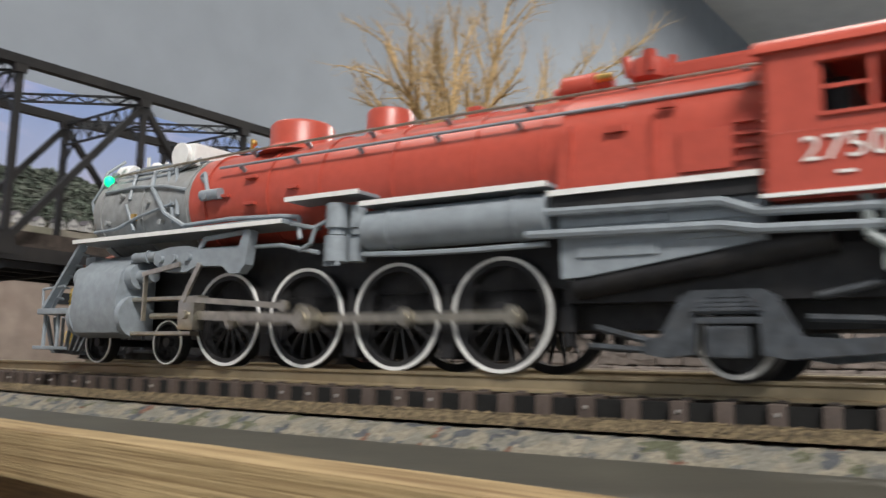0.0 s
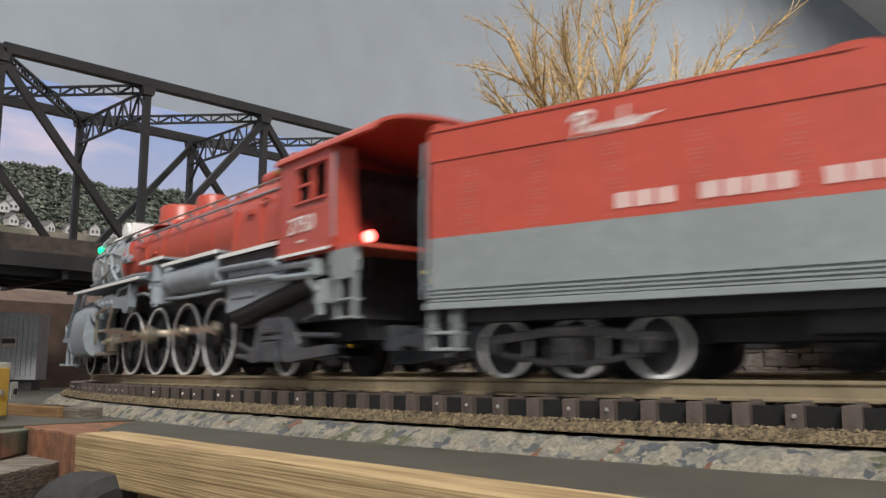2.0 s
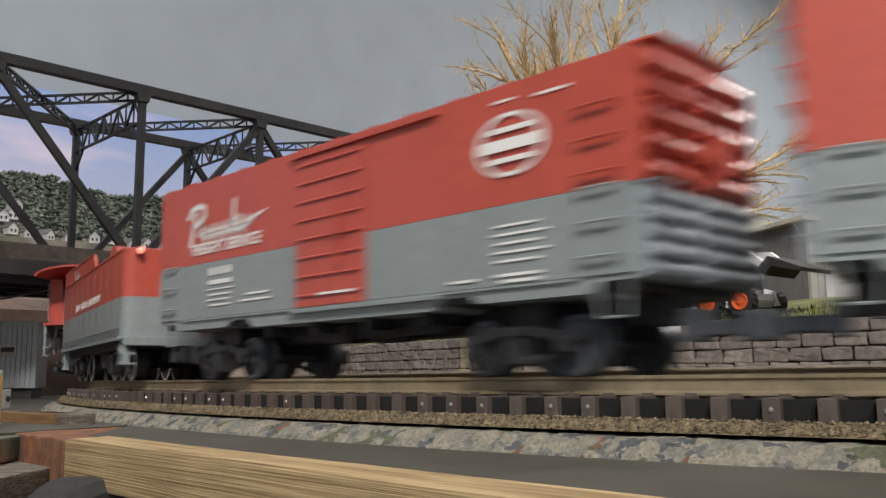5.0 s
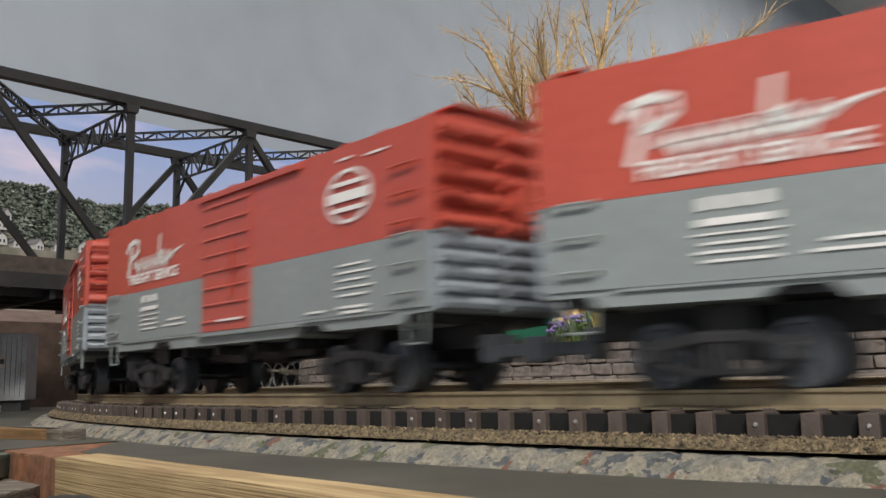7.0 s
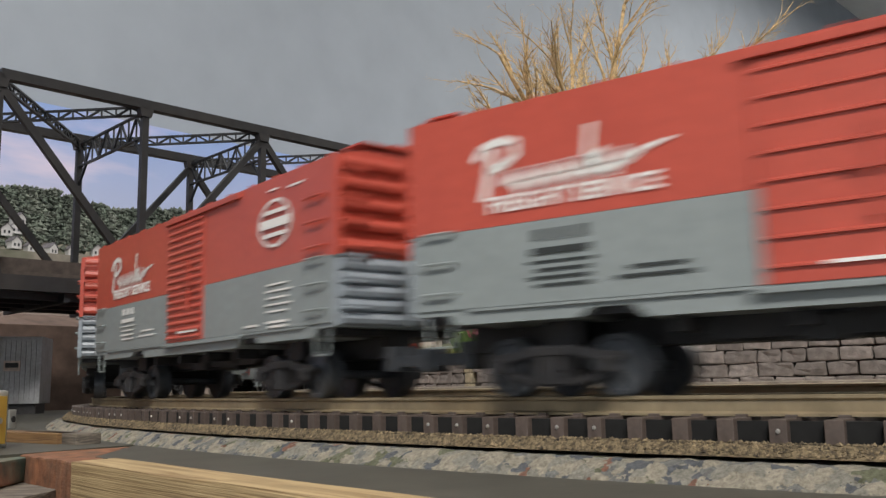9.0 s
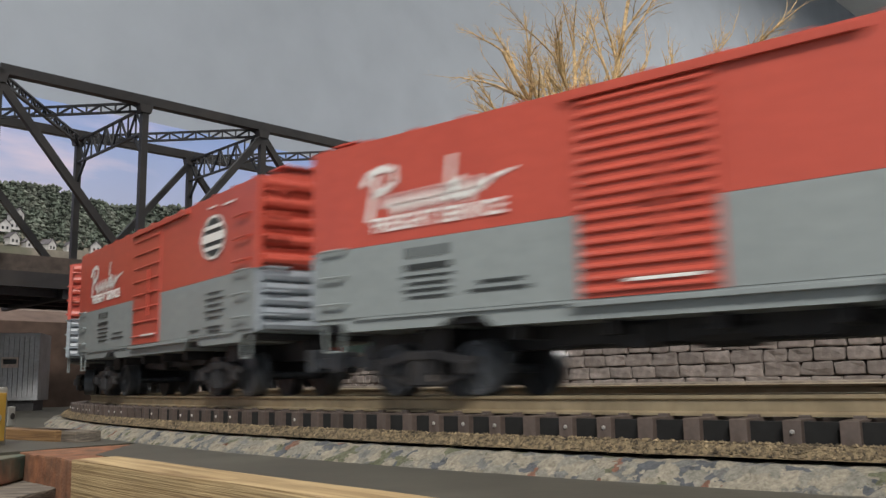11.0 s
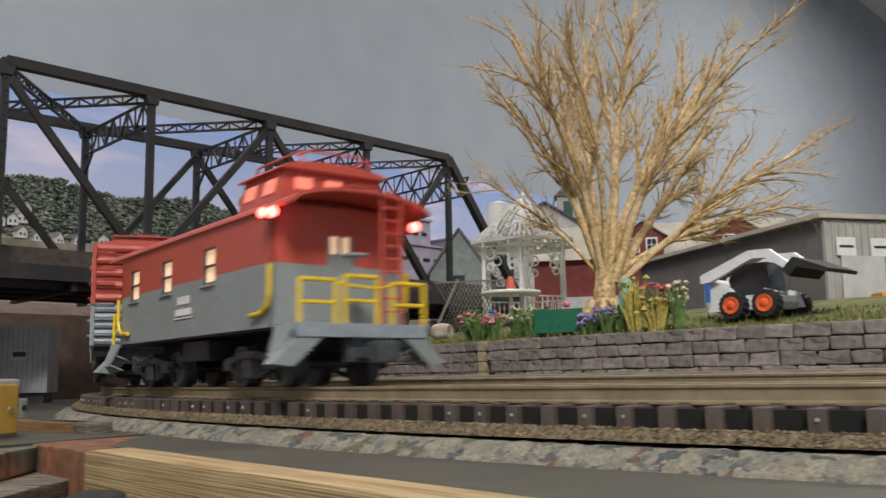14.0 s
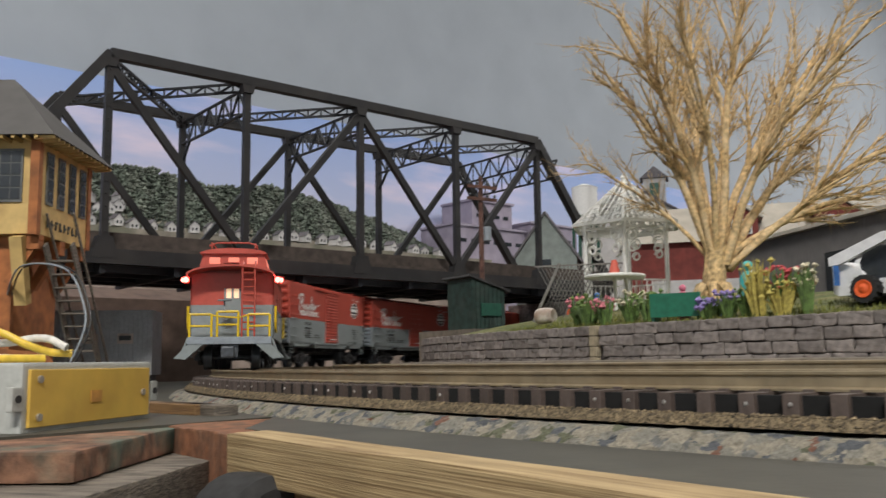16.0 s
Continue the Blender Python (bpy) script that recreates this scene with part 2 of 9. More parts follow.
M = {
    "red": mat("red_paint", (0.45, 0.078, 0.052), 0.36, vary=0.05, dirt=(0.31, 0.052, 0.038), dirt_scale=35, dirt_amount=0.35, bump=0.00003, bump_scale=1500),
    "grey": mat("grey_paint", (0.235, 0.265, 0.265), 0.45, vary=0.05, dirt=(0.17, 0.19, 0.19), dirt_scale=40, dirt_amount=0.35),
    "lgrey": mat("light_grey_paint", (0.265, 0.30, 0.33), 0.42, vary=0.08, dirt=(0.18, 0.20, 0.22), dirt_scale=70, dirt_amount=0.5),
    "smoke": mat("graphite_grey_paint", (0.28, 0.29, 0.29), 0.5, vary=0.1, dirt=(0.22, 0.21, 0.20), dirt_scale=60, dirt_amount=0.5),
    "black": mat("black_paint", (0.016, 0.016, 0.018), 0.55, vary=0.25, dirt=(0.05, 0.045, 0.04), dirt_scale=120, dirt_amount=0.4),
    "wheel": mat("dark_wheel_metal", (0.085, 0.095, 0.108), 0.4, metal=0.35, vary=0.2, dirt=(0.1, 0.09, 0.08), dirt_scale=200),
    "white": mat("white_paint", (0.78, 0.78, 0.76), 0.45, vary=0.04),
    "letter": mat("white_lettering", (0.74, 0.73, 0.70), 0.5, vary=0.04),
    "dletter": mat("black_lettering", (0.03, 0.035, 0.035), 0.5, vary=0.1),
    "steel": mat("nickel_rod_metal", (0.52, 0.48, 0.40), 0.3, metal=0.85, vary=0.12),
    "brass": mat("brass", (0.72, 0.46, 0.14), 0.3, metal=0.9, vary=0.1),
    "rail": mat("weathered_rail_metal", (0.29, 0.235, 0.15), 0.45, metal=0.35, vary=0.12, scale=150, dirt=(0.24, 0.17, 0.09), dirt_scale=25, dirt_amount=0.6),
    "tie": mat("dark_plastic_tie", (0.075, 0.056, 0.047), 0.6, vary=0.15, scale=500, dirt=(0.16, 0.14, 0.13), dirt_scale=150, dirt_amount=0.25, island=0.15),
    "spike": mat("bright_spike_metal", (0.6, 0.58, 0.55), 0.35, metal=0.8),
    "yellow": mat("yellow_paint", (0.72, 0.50, 0.02), 0.42, vary=0.06),
    "bridge": mat("charcoal_bridge_paint", (0.018, 0.0172, 0.018), 0.5, vary=0.15, scale=120, dirt=(0.055, 0.048, 0.043), dirt_scale=30, dirt_amount=0.4),
    "lattice": mat("black_lattice_plastic", (0.018, 0.02, 0.024), 0.5, vary=0.15),
    "gap_shade": mat("gap_shade_black", (0.006, 0.006, 0.006), 0.95, vary=0.2),
    "deck": mat("bridge_deck_wood", (0.075, 0.058, 0.048), 0.8, vary=0.2, scale=90),
    "board": grain_wood("sawn_plywood", (0.50, 0.37, 0.19), (0.22, 0.14, 0.06), 30, (0.5, 8, 60)),
    "board2": grain_wood("pine_framing", (0.26, 0.15, 0.06), (0.13, 0.07, 0.03), 26, (1.5, 8, 50)),
    "old": grain_wood("weathered_grey_wood", (0.21, 0.178, 0.14), (0.06, 0.05, 0.04), 26, (2, 10, 50)),
    "rust": mat("rust_brown_wood", (0.23, 0.095, 0.045), 0.85, vary=0.25, scale=160, dirt=(0.09, 0.07, 0.05), dirt_scale=70, dirt_amount=0.7, bump=0.0004),
    "block": mat("painted_wood_block", (0.21, 0.105, 0.06), 0.85, vary=0.35, scale=120, dirt=(0.05, 0.13, 0.105), dirt_scale=38, dirt_amount=0.95, bump=0.0004),
    "base": mat("grey_green_base_paint", (0.058, 0.056, 0.043), 0.6, vary=0.12, scale=40, dirt=(0.038, 0.036, 0.028), dirt_scale=14, dirt_amount=0.6, bump=0.00015, bump_scale=300),
    "rock": chipped_rock("painted_rock_plaster", ((0.0, (0.27, 0.245, 0.19)), (0.44, (0.215, 0.205, 0.17)), (0.70, (0.085, 0.092, 0.10)), (0.79, (0.15, 0.15, 0.14)), (0.89, (0.11, 0.115, 0.07)), (0.955, (0.18, 0.09, 0.06)), (0.98, (0.30, 0.27, 0.21))), 260),
    "ballast": patchwork("brown_granule_ballast", [(0.022, 0.016, 0.010), (0.075, 0.056, 0.032), (0.19, 0.145, 0.08), (0.085, 0.062, 0.038)], 620, distort=4),
    "stone": mat("grey_cut_stone", (0.205, 0.18, 0.164), 0.9, vary=0.22, scale=260, dirt=(0.30, 0.255, 0.22), dirt_scale=70, dirt_amount=0.6, bump=0.0008, bump_scale=500, island=0.22),
    "mortar": mat("dark_mortar", (0.10, 0.087, 0.078), 0.9, vary=0.2),
    "quoin": mat("tan_corner_stone", (0.33, 0.28, 0.19), 0.85, vary=0.2, scale=200, bump=0.0005, bump_scale=400),
    "wall": mat("blue_grey_wall_paint", (0.350, 0.388, 0.435), 0.85, vary=0.03, scale=6),
    "ceiling": mat("white_ceiling_paint", (0.75, 0.74, 0.71), 0.9, vary=0.03, scale=5),
    "floor": mat("grey_concrete_floor", (0.40, 0.39, 0.37), 0.8, vary=0.1, scale=5),
    "grass": mat("green_turf", (0.10, 0.12, 0.03), 0.95, vary=0.3, scale=300, dirt=(0.22, 0.18, 0.08), dirt_scale=60, dirt_amount=0.7, bump=0.001, bump_scale=700),
    "dirt": mat("grey_brown_ground", (0.19, 0.16, 0.125), 0.95, vary=0.2, scale=150, dirt=(0.10, 0.09, 0.07), dirt_scale=30, dirt_amount=0.6, bump=0.0006, bump_scale=500),
    "bark": mat("dry_tan_branch", (0.64, 0.45, 0.22), 0.85, vary=0.30, scale=320, dirt=(0.74, 0.58, 0.36), dirt_scale=60, dirt_amount=0.8, bump=0.0012, bump_scale=420),
    "enclosure": mat("pale_grey_plastic", (0.42, 0.43, 0.40), 0.5, vary=0.06, dirt=(0.25, 0.24, 0.2), dirt_scale=50, dirt_amount=0.4),
    "panel": mat("yellow_panel", (0.62, 0.40, 0.07), 0.55, vary=0.08, scale=60, dirt=(0.5, 0.27, 0.05), dirt_scale=40, dirt_amount=0.4),
}
M["oxide"] = mat("oxide_red_paint", (0.27, 0.075, 0.045), 0.5, vary=0.12, scale=120, dirt=(0.16, 0.06, 0.04), dirt_scale=40, dirt_amount=0.5)
GLOW_RED = glow("red_marker_glow", (1.0, 0.05, 0.04), 22.0)
GLOW_GREEN = glow("green_marker_glow", (0.0, 0.72, 0.26), 1.7)
GLOW_WARM = glow("warm_window_glow", (1.0, 0.66, 0.42), 0.55)
GLOW_DIM = glow("dim_cupola_window_glow", (0.75, 0.22, 0.15), 0.6)
GLOW_TAIL = glow("warm_backup_lamp_glow", (1.0, 0.30, 0.22), 1.3)
GLOW_TUBE = glow("ceiling_tube_glow", (1.0, 0.94, 0.84), 1.5)

# ---------------------------------------------------------------- mesh helpers


def box(bm, x0, x1, y0, y1, z0, z1, bevel=0.0, turn=None):
    r = bmesh.ops.create_cube(bm, size=1.0)
    vs = r["verts"]
    m = Matrix.Translation(((x0 + x1) / 2, (y0 + y1) / 2, (z0 + z1) / 2)) @ Matrix.Diagonal((abs(x1 - x0), abs(y1 - y0), abs(z1 - z0), 1))
    bmesh.ops.transform(bm, matrix=m, verts=vs)
    if bevel:
        es = list({e for v in vs for e in v.link_edges})
        r = bmesh.ops.bevel(bm, geom=es, offset=bevel, segments=2, affect="EDGES", profile=0.7)
        vs = list({v for f in r["faces"] for v in f.verts} | {v for v in vs if v.is_valid})
    if turn is not None:
        bmesh.ops.transform(bm, matrix=turn, verts=[v for v in vs if v.is_valid])
    return vs


def rod(bm, a, b, r0, r1=None, seg=8, caps=True):
    a, b = Vector(a), Vector(b)
    d = b - a
    m = Matrix.Translation((a + b) / 2) @ d.to_track_quat("Z", "Y").to_matrix().to_4x4()
    bmesh.ops.create_cone(bm, cap_ends=caps, segments=seg, radius1=r0, radius2=r0 if r1 is None else r1, depth=d.length, matrix=m)


def bar(bm, a, b, w, h, up=(0, 0, 1)):
    """A rectangular bar from a to b, w wide and h deep."""
    a, b = Vector(a), Vector(b)
    d = (b - a).normalized()
    side = d.cross(Vector(up))
    if side.length < 1e-6:
        side = d.cross(Vector((0, 1, 0)))
    side.normalize()
    u = side.cross(d)
    c = [side * (i * w / 2) + u * (j * h / 2) for i, j in ((-1, -1), (1, -1), (1, 1), (-1, 1))]
    v = [bm.verts.new(a + k) for k in c] + [bm.verts.new(b + k) for k in c]
    for f in ((0, 1, 2, 3), (7, 6, 5, 4), (0, 4, 5, 1), (1, 5, 6, 2), (2, 6, 7, 3), (3, 7, 4, 0)):
        bm.faces.new([v[i] for i in f])


def pipe(bm, pts, r, seg=6):
    for a, b in zip(pts, pts[1:]):
        rod(bm, a, b, r, seg=seg)


def prism(bm, pts, axis, a, b):
    """A polygon in the plane across axis ('x': (y, z), 'y': (x, z), 'z': (x, y)), from a to b along it."""
    def at(p, k):
        return {"x": (k, p[0], p[1]), "y": (p[0], k, p[1]), "z": (p[0], p[1], k)}[axis]
    lo, hi = [bm.verts.new(at(p, a)) for p in pts], [bm.verts.new(at(p, b)) for p in pts]
    fs = [bm.faces.new(lo), bm.faces.new(hi)]
    for i in range(len(pts)):
        j = (i + 1) % len(pts)
        fs.append(bm.faces.new((lo[i], lo[j], hi[j], hi[i])))
    bmesh.ops.recalc_face_normals(bm, faces=fs)


def ball(bm, c, r, u=12, v=8, scale=(1, 1, 1)):
    bmesh.ops.create_uvsphere(bm, u_segments=u, v_segments=v, radius=r, matrix=Matrix.Translation(c) @ Matrix.Diagonal((*scale, 1)))


def lathe(bm, prof, c, axis="z", seg=24):
    """A turned solid: prof is (radius, height) pairs along the axis from c."""
    rings = []
    for r, h in prof:
        ring = []
        for k in range(seg):
            a = 2 * math.pi * k / seg
            p = (r * math.cos(a), r * math.sin(a), h)
            p = {"z": p, "x": (p[2], p[0], p[1]), "y": (p[1], p[2], p[0])}[axis]
            ring.append(bm.verts.new(Vector(c) + Vector(p)))
        rings.append(ring)
    fs = []
    for a, b in zip(rings, rings[1:]):
        for k in range(seg):
            j = (k + 1) % seg
            fs.append(bm.faces.new((a[k], a[j], b[j], b[k])))
    fs += [bm.faces.new(rings[0]), bm.faces.new(rings[-1])]
    bmesh.ops.recalc_face_normals(bm, faces=fs)


def mesh_of(bm, name, material, smooth=False):
    bmesh.ops.recalc_face_normals(bm, faces=bm.faces)
    me = bpy.data.meshes.new(name)
    bm.to_mesh(me)
    bm.free()
    me.materials.append(material)
    if smooth:
        for p in me.polygons:
            p.use_smooth = True
        me.set_sharp_from_angle(angle=radians(38))
    return me


def part(name, bm, material, parent=None, label="", smooth=False):
    ob = new(name, mesh_of(bm, name, material, smooth))
    if parent:
        ob.parent = parent
    if label:
        ob["label"] = label
    return ob


def share(name, me, parent, m):
    ob = new(name, me)
    ob.parent = parent
    ob.matrix_basis = m
    return ob


def B():
    return bmesh.new()


def lettering(name, text, size, material, parent, m, stretch=1.0, depth=0.0001, bold=0.0):
    """Raised lettering in the built-in font, lying in its own xy plane, centred."""
    cu = bpy.data.curves.new(name, "FONT")
    cu.body, cu.size, cu.extrude, cu.align_x, cu.align_y, cu.resolution_u = text, size, depth, "CENTER", "CENTER", 3
    cu.offset = size * bold
    tmp = bpy.data.objects.new(name, cu)
    me = bpy.data.meshes.new_from_object(tmp)
    bpy.data.objects.remove(tmp)
    me.transform(Matrix.Diagonal((stretch, 1, 1, 1)))
    me.materials.clear()
    me.materials.append(material)
    return share(name, me, parent, m)


def side_pose(x, z, side, hw, lift=0.0004):
    """The pose of flat lettering on a car's side (side +1: outer, -1: inner)."""
    return Matrix.Translation((x, side * (hw + lift), z)) @ Euler((radians(90), 0, radians(180 if side > 0 else 0))).to_matrix().to_4x4()


# ---------------------------------------------------------------- the line of the track
KNOTS = (-0.8, -0.2, 0.15, 0.45, 0.75, 1.05, 1.4, 2.0)
BENDS = (-0.981, -1.0302, -0.7206, -1.7683, -0.8156, -0.7273, -0.7931, -0.8214)
GS = np.arange(-3.0, 3.2, 0.005)
K0 = int(np.argmin(abs(GS)))
_k = np.interp(GS, KNOTS, BENDS)
GH = np.concatenate([[0], np.cumsum((_k[1:] + _k[:-1]) / 2 * 0.005)])
GH = GH - GH[K0] + radians(132.457)
_c, _s = np.cos(GH), np.sin(GH)
GX = np.concatenate([[0], np.cumsum((_c[1:] + _c[:-1]) / 2 * 0.005)])
GY = np.concatenate([[0], np.cumsum((_s[1:] + _s[:-1]) / 2 * 0.005)])
GX, GY = GX - GX[K0] - 0.0336, GY - GY[K0] + 0.3683


def on_track(s, off=0.0):
    x, y, h = np.interp(s, GS, GX), np.interp(s, GS, GY), np.interp(s, GS, GH)
    return float(x - off * math.sin(h)), float(y + off * math.cos(h)), float(h)


def sweep(bm, prof, s0, s1, step, closed=True, wobble=0.0, freq=120.0):
    """A profile of (offset, z) pairs drawn along the track."""
    rings = []
    n = max(2, int(round((s1 - s0) / step)))
    for i in range(n + 1):
        s = s0 + (s1 - s0) * i / n
        ring = []
        for k, (o, z) in enumerate(prof):
            x, y, h = on_track(s, o)
            if wobble and 0 < k < len(prof) - 1:
                d = noise.noise(Vector((x, y, z)) * freq) + 0.5 * noise.noise(Vector((x, y, z)) * freq * 2.7)
                e = noise.noise(Vector((y, x, z + 3)) * freq)
                x, y, h = on_track(s, o + wobble * d)
                z += wobble * 0.5 * e
            ring.append(bm.verts.new((x, y, z)))
        rings.append(ring)
    m = len(prof)
    for a, b in zip(rings, rings[1:]):
        for k in range(m if closed else m - 1):
            j = (k + 1) % m
            bm.faces.new((a[k], a[j], b[j], b[k]))
    if closed:
        bm.faces.new(rings[0])
        bm.faces.new(rings[-1])


# where the reference car (third of the string) is along the line, in time
RUN_T = (0, 0.5, 1, 1.5, 2, 2.5, 3, 3.5, 4.2, 6.5, 7, 8, 9, 11.5, 12.5, 13.5, 15, 16)
RUN_S = (-1.274, -1.2215, -1.1635, -1.1055, -1.046, -0.982, -0.9145, -0.8445, -0.738, -0.3323, -0.2441, -0.0692, 0.1, 0.5286, 0.7037, 0.8767, 1.1354, 1.3144)


def run(t):
    """Smooth distance along the line at t seconds (cubic through the table)."""
    i = min(max(int(np.searchsorted(RUN_T, t, side="right")) - 1, 0), len(RUN_T) - 2)

    def slope(k):
        a, b = max(k - 1, 0), min(k + 1, len(RUN_T) - 1)
        return (RUN_S[b] - RUN_S[a]) / (RUN_T[b] - RUN_T[a])
    t0, t1 = RUN_T[i], RUN_T[i + 1]
    d = t1 - t0
    u = (t - t0) / d
    return ((2 * u**3 - 3 * u**2 + 1) * RUN_S[i] + (u**3 - 2 * u**2 + u) * d * slope(i) + (-2 * u**3 + 3 * u**2) * RUN_S[i + 1] + (u**3 - u**2) * d * slope(i + 1))


def car_pose(s, half):
    x0, y0, _ = on_track(s + half)
    x1, y1, _ = on_track(s - half)
    return pose((x0 + x1) / 2, (y0 + y1) / 2, 0, 0, 0, math.degrees(math.atan2(y0 - y1, x0 - x1)))


MOVERS = []   # (thing, offset along the train, half wheelbase)
WHEELS = []   # (wheel set, x, radius)

# ---------------------------------------------------------------- room and table
BASE = -0.0195          # top of the painted layout base
U, N = Vector((0.7071, 0.7071, 0)), Vector((-0.7071, 0.7071, 0))   # along and towards the far wall


def uv(u, n, z=0.0):
    return U * u + N * n + Vector((0, 0, z))


def slab(name, corners, z0, z1, material, label, kind="structure", category=""):
    bm = B()
    prism(bm, [(c.x, c.y) for c in corners], "z", z0, z1)
    return tagged(part(name, bm, material), label, category, "", kind)


def strip_wall(name, u0, u1, n0, n1, z0, z1, material, label):
    return slab(name, [uv(u0, n0), uv(u1, n0), uv(u1, n1), uv(u0, n1)], z0, z1, material, label)


ROOM = (-2.6, 9.0, -3.2, 2.36)
strip_wall("wall_north", ROOM[0], ROOM[1], ROOM[3], ROOM[3] + 0.1, -0.95, 2.95, M["wall"], "plain blue-grey painted room wall behind the layout")
strip_wall("wall_south", ROOM[0], ROOM[1], ROOM[2] - 0.1, ROOM[2], -0.95, 2.95, M["wall"], "plain blue-grey painted room wall")
strip_wall("wall_west", ROOM[0] - 0.1, ROOM[0], ROOM[2] - 0.1, ROOM[3] + 0.1, -0.95, 2.95, M["wall"], "plain blue-grey painted room wall")
strip_wall("wall_east", ROOM[1], ROOM[1] + 0.1, ROOM[2] - 0.1, ROOM[3] + 0.1, -0.95, 2.95, M["wall"], "plain blue-grey painted room wall")
strip_wall("floor", ROOM[0] - 0.1, ROOM[1] + 0.1, ROOM[2] - 0.1, ROOM[3] + 0.1, -1.05, -0.95, M["floor"], "grey concrete floor of the train room")
strip_wall("ceiling", ROOM[0] - 0.1, ROOM[1] + 0.1, ROOM[2] - 0.1, ROOM[3] + 0.1, 2.95, 3.05, M["ceiling"], "plain white painted room ceiling")
for place, watts in LAMPS:
    bm = B()
    box(bm, -0.58, 0.58, -0.16, 0.16, 0.02, 0.24, 0.01)
    lamp_case = tagged(part("ceiling_light", bm, M["white"]), "unseen white ceiling light fitting with a glowing diffuser", "ceiling light", "ceiling lights")
    lamp_case.location = (place[0], place[1], place[2])
    for x in (-0.4, 0.4):
        bm = B()
        rod(bm, (x, 0, 0.24), (x, 0, 2.949 - place[2]), 0.006, seg=8)
        part("stem", bm, M["white"], lamp_case, "thin hanging stem")
    bm = B()
    box(bm, -0.56, 0.56, -0.145, 0.145, 0.012, 0.019)
    part("diffuser", bm, GLOW_TUBE, lamp_case, "glowing diffuser")

# the layout's near edge runs along this line, from A (far left) to C (near right)
EDGE_A, EDGE_D = Vector((-0.1298, 0.3504, 0)), Vector((0.650, -0.761, 0)).normalized()
EDGE_N = Vector((EDGE_D.y, -EDGE_D.x, 0))      # out of the layout, to the aisle
if EDGE_N.dot(Vector((0, 0, 0)) - EDGE_A) < 0:
    EDGE_N = -EDGE_N


def edge(u, out=0.0, z=0.0):
    return EDGE_A + EDGE_D * u + EDGE_N * out + Vector((0, 0, z))


# ground: one painted sheet under the whole layout
c = [edge(0.0), edge(1.6), uv(6.5, -1.0), uv(6.5, 2.33), uv(-2.3, 2.33), uv(-2.3, -0.1) + Vector((0.2, 0.2, 0)), edge(-0.06, -0.04)]
bm = B()
prism(bm, [(p.x, p.y) for p in c], "z", BASE - 0.012, BASE)
tagged(part("ground", bm, M["base"]), "grey-green painted plywood base of the model railway", "layout base", kind="structure")

# sawn board along the near edge
def edge_box(name, u0, u1, o0, o1, z0, z1, material, label, category, bevel=0.0008):
    bm = B()
    box(bm, u0, u1, o0, o1, z0, z1, bevel)
    # rough sawn edges
    bmesh.ops.subdivide_edges(bm, edges=[e for e in bm.edges if e.calc_length() > 0.05], cuts=40, use_grid_fill=True)
    for v in bm.verts:
        d = noise.noise(v.co * 90) * 0.0006 + noise.noise(v.co * 300) * 0.0003
        v.co.y += d
        v.co.z += d * 0.8
    ob = part(name, bm, material)
    ang = math.atan2(EDGE_D.y, EDGE_D.x)
    ob.matrix_basis = Matrix.Translation(EDGE_A) @ Matrix.Rotation(ang, 4, "Z")
    return tagged(ob, label, category)


SGN = 1 if Vector((-EDGE_D.y, EDGE_D.x, 0)).dot(EDGE_N) > 0 else -1
edge_box("edge_board", 0.022, 1.5, SGN * 0.0005, SGN * 0.016, BASE - 0.0135, BASE + 0.0006, M["board"], "rough sawn pale plywood edge board along the layout", "board")
edge_box("frame_board", 0.040, 1.5, -SGN * 0.020, SGN * 0.010, BASE - 0.095, BASE - 0.0140, M["board2"], "pine framing board under the layout edge", "board")
edge_box("end_block", -0.048, 0.0212, -SGN * 0.030, SGN * 0.013, BASE - 0.0205, BASE - 0.0003, M["rust"], "rust-brown stained wood end of the layout frame", "wood block")

# ---------------------------------------------------------------- track
RAIL_H = 0.0052


def rail_profile(o):
    h, w = RAIL_H, 0.0011
    return [(o - 0.0021, -h), (o + 0.0021, -h), (o + 0.0021, -h + 0.0006), (o + 0.0005, -h + 0.0011), (o + 0.0005, -0.0014), (o + w, -0.0009), (o + w, -0.0002),
            (o + w - 0.0003, 0), (o - w + 0.0003, 0), (o - w, -0.0002), (o - w, -0.0009), (o - 0.0005, -0.0014), (o - 0.0005, -h + 0.0011), (o - 0.0021, -h + 0.0006)]


TIE_TOP, TIE_BOT, TIE_END = -0.0053, -0.0109, 0.0312


def tie_mesh():
    bm = B()
    box(bm, -0.0021, 0.0021, -TIE_END, TIE_END, TIE_BOT, TIE_TOP - 0.0001, 0.0003)
    for o in (-0.0175, 0.0175):
        box(bm, -0.0014, 0.0014, o - 0.0034, o + 0.0034, TIE_TOP - 0.0006, TIE_TOP + 0.0006, 0.0003)
    return mesh_of(bm, "tie", M["tie"])


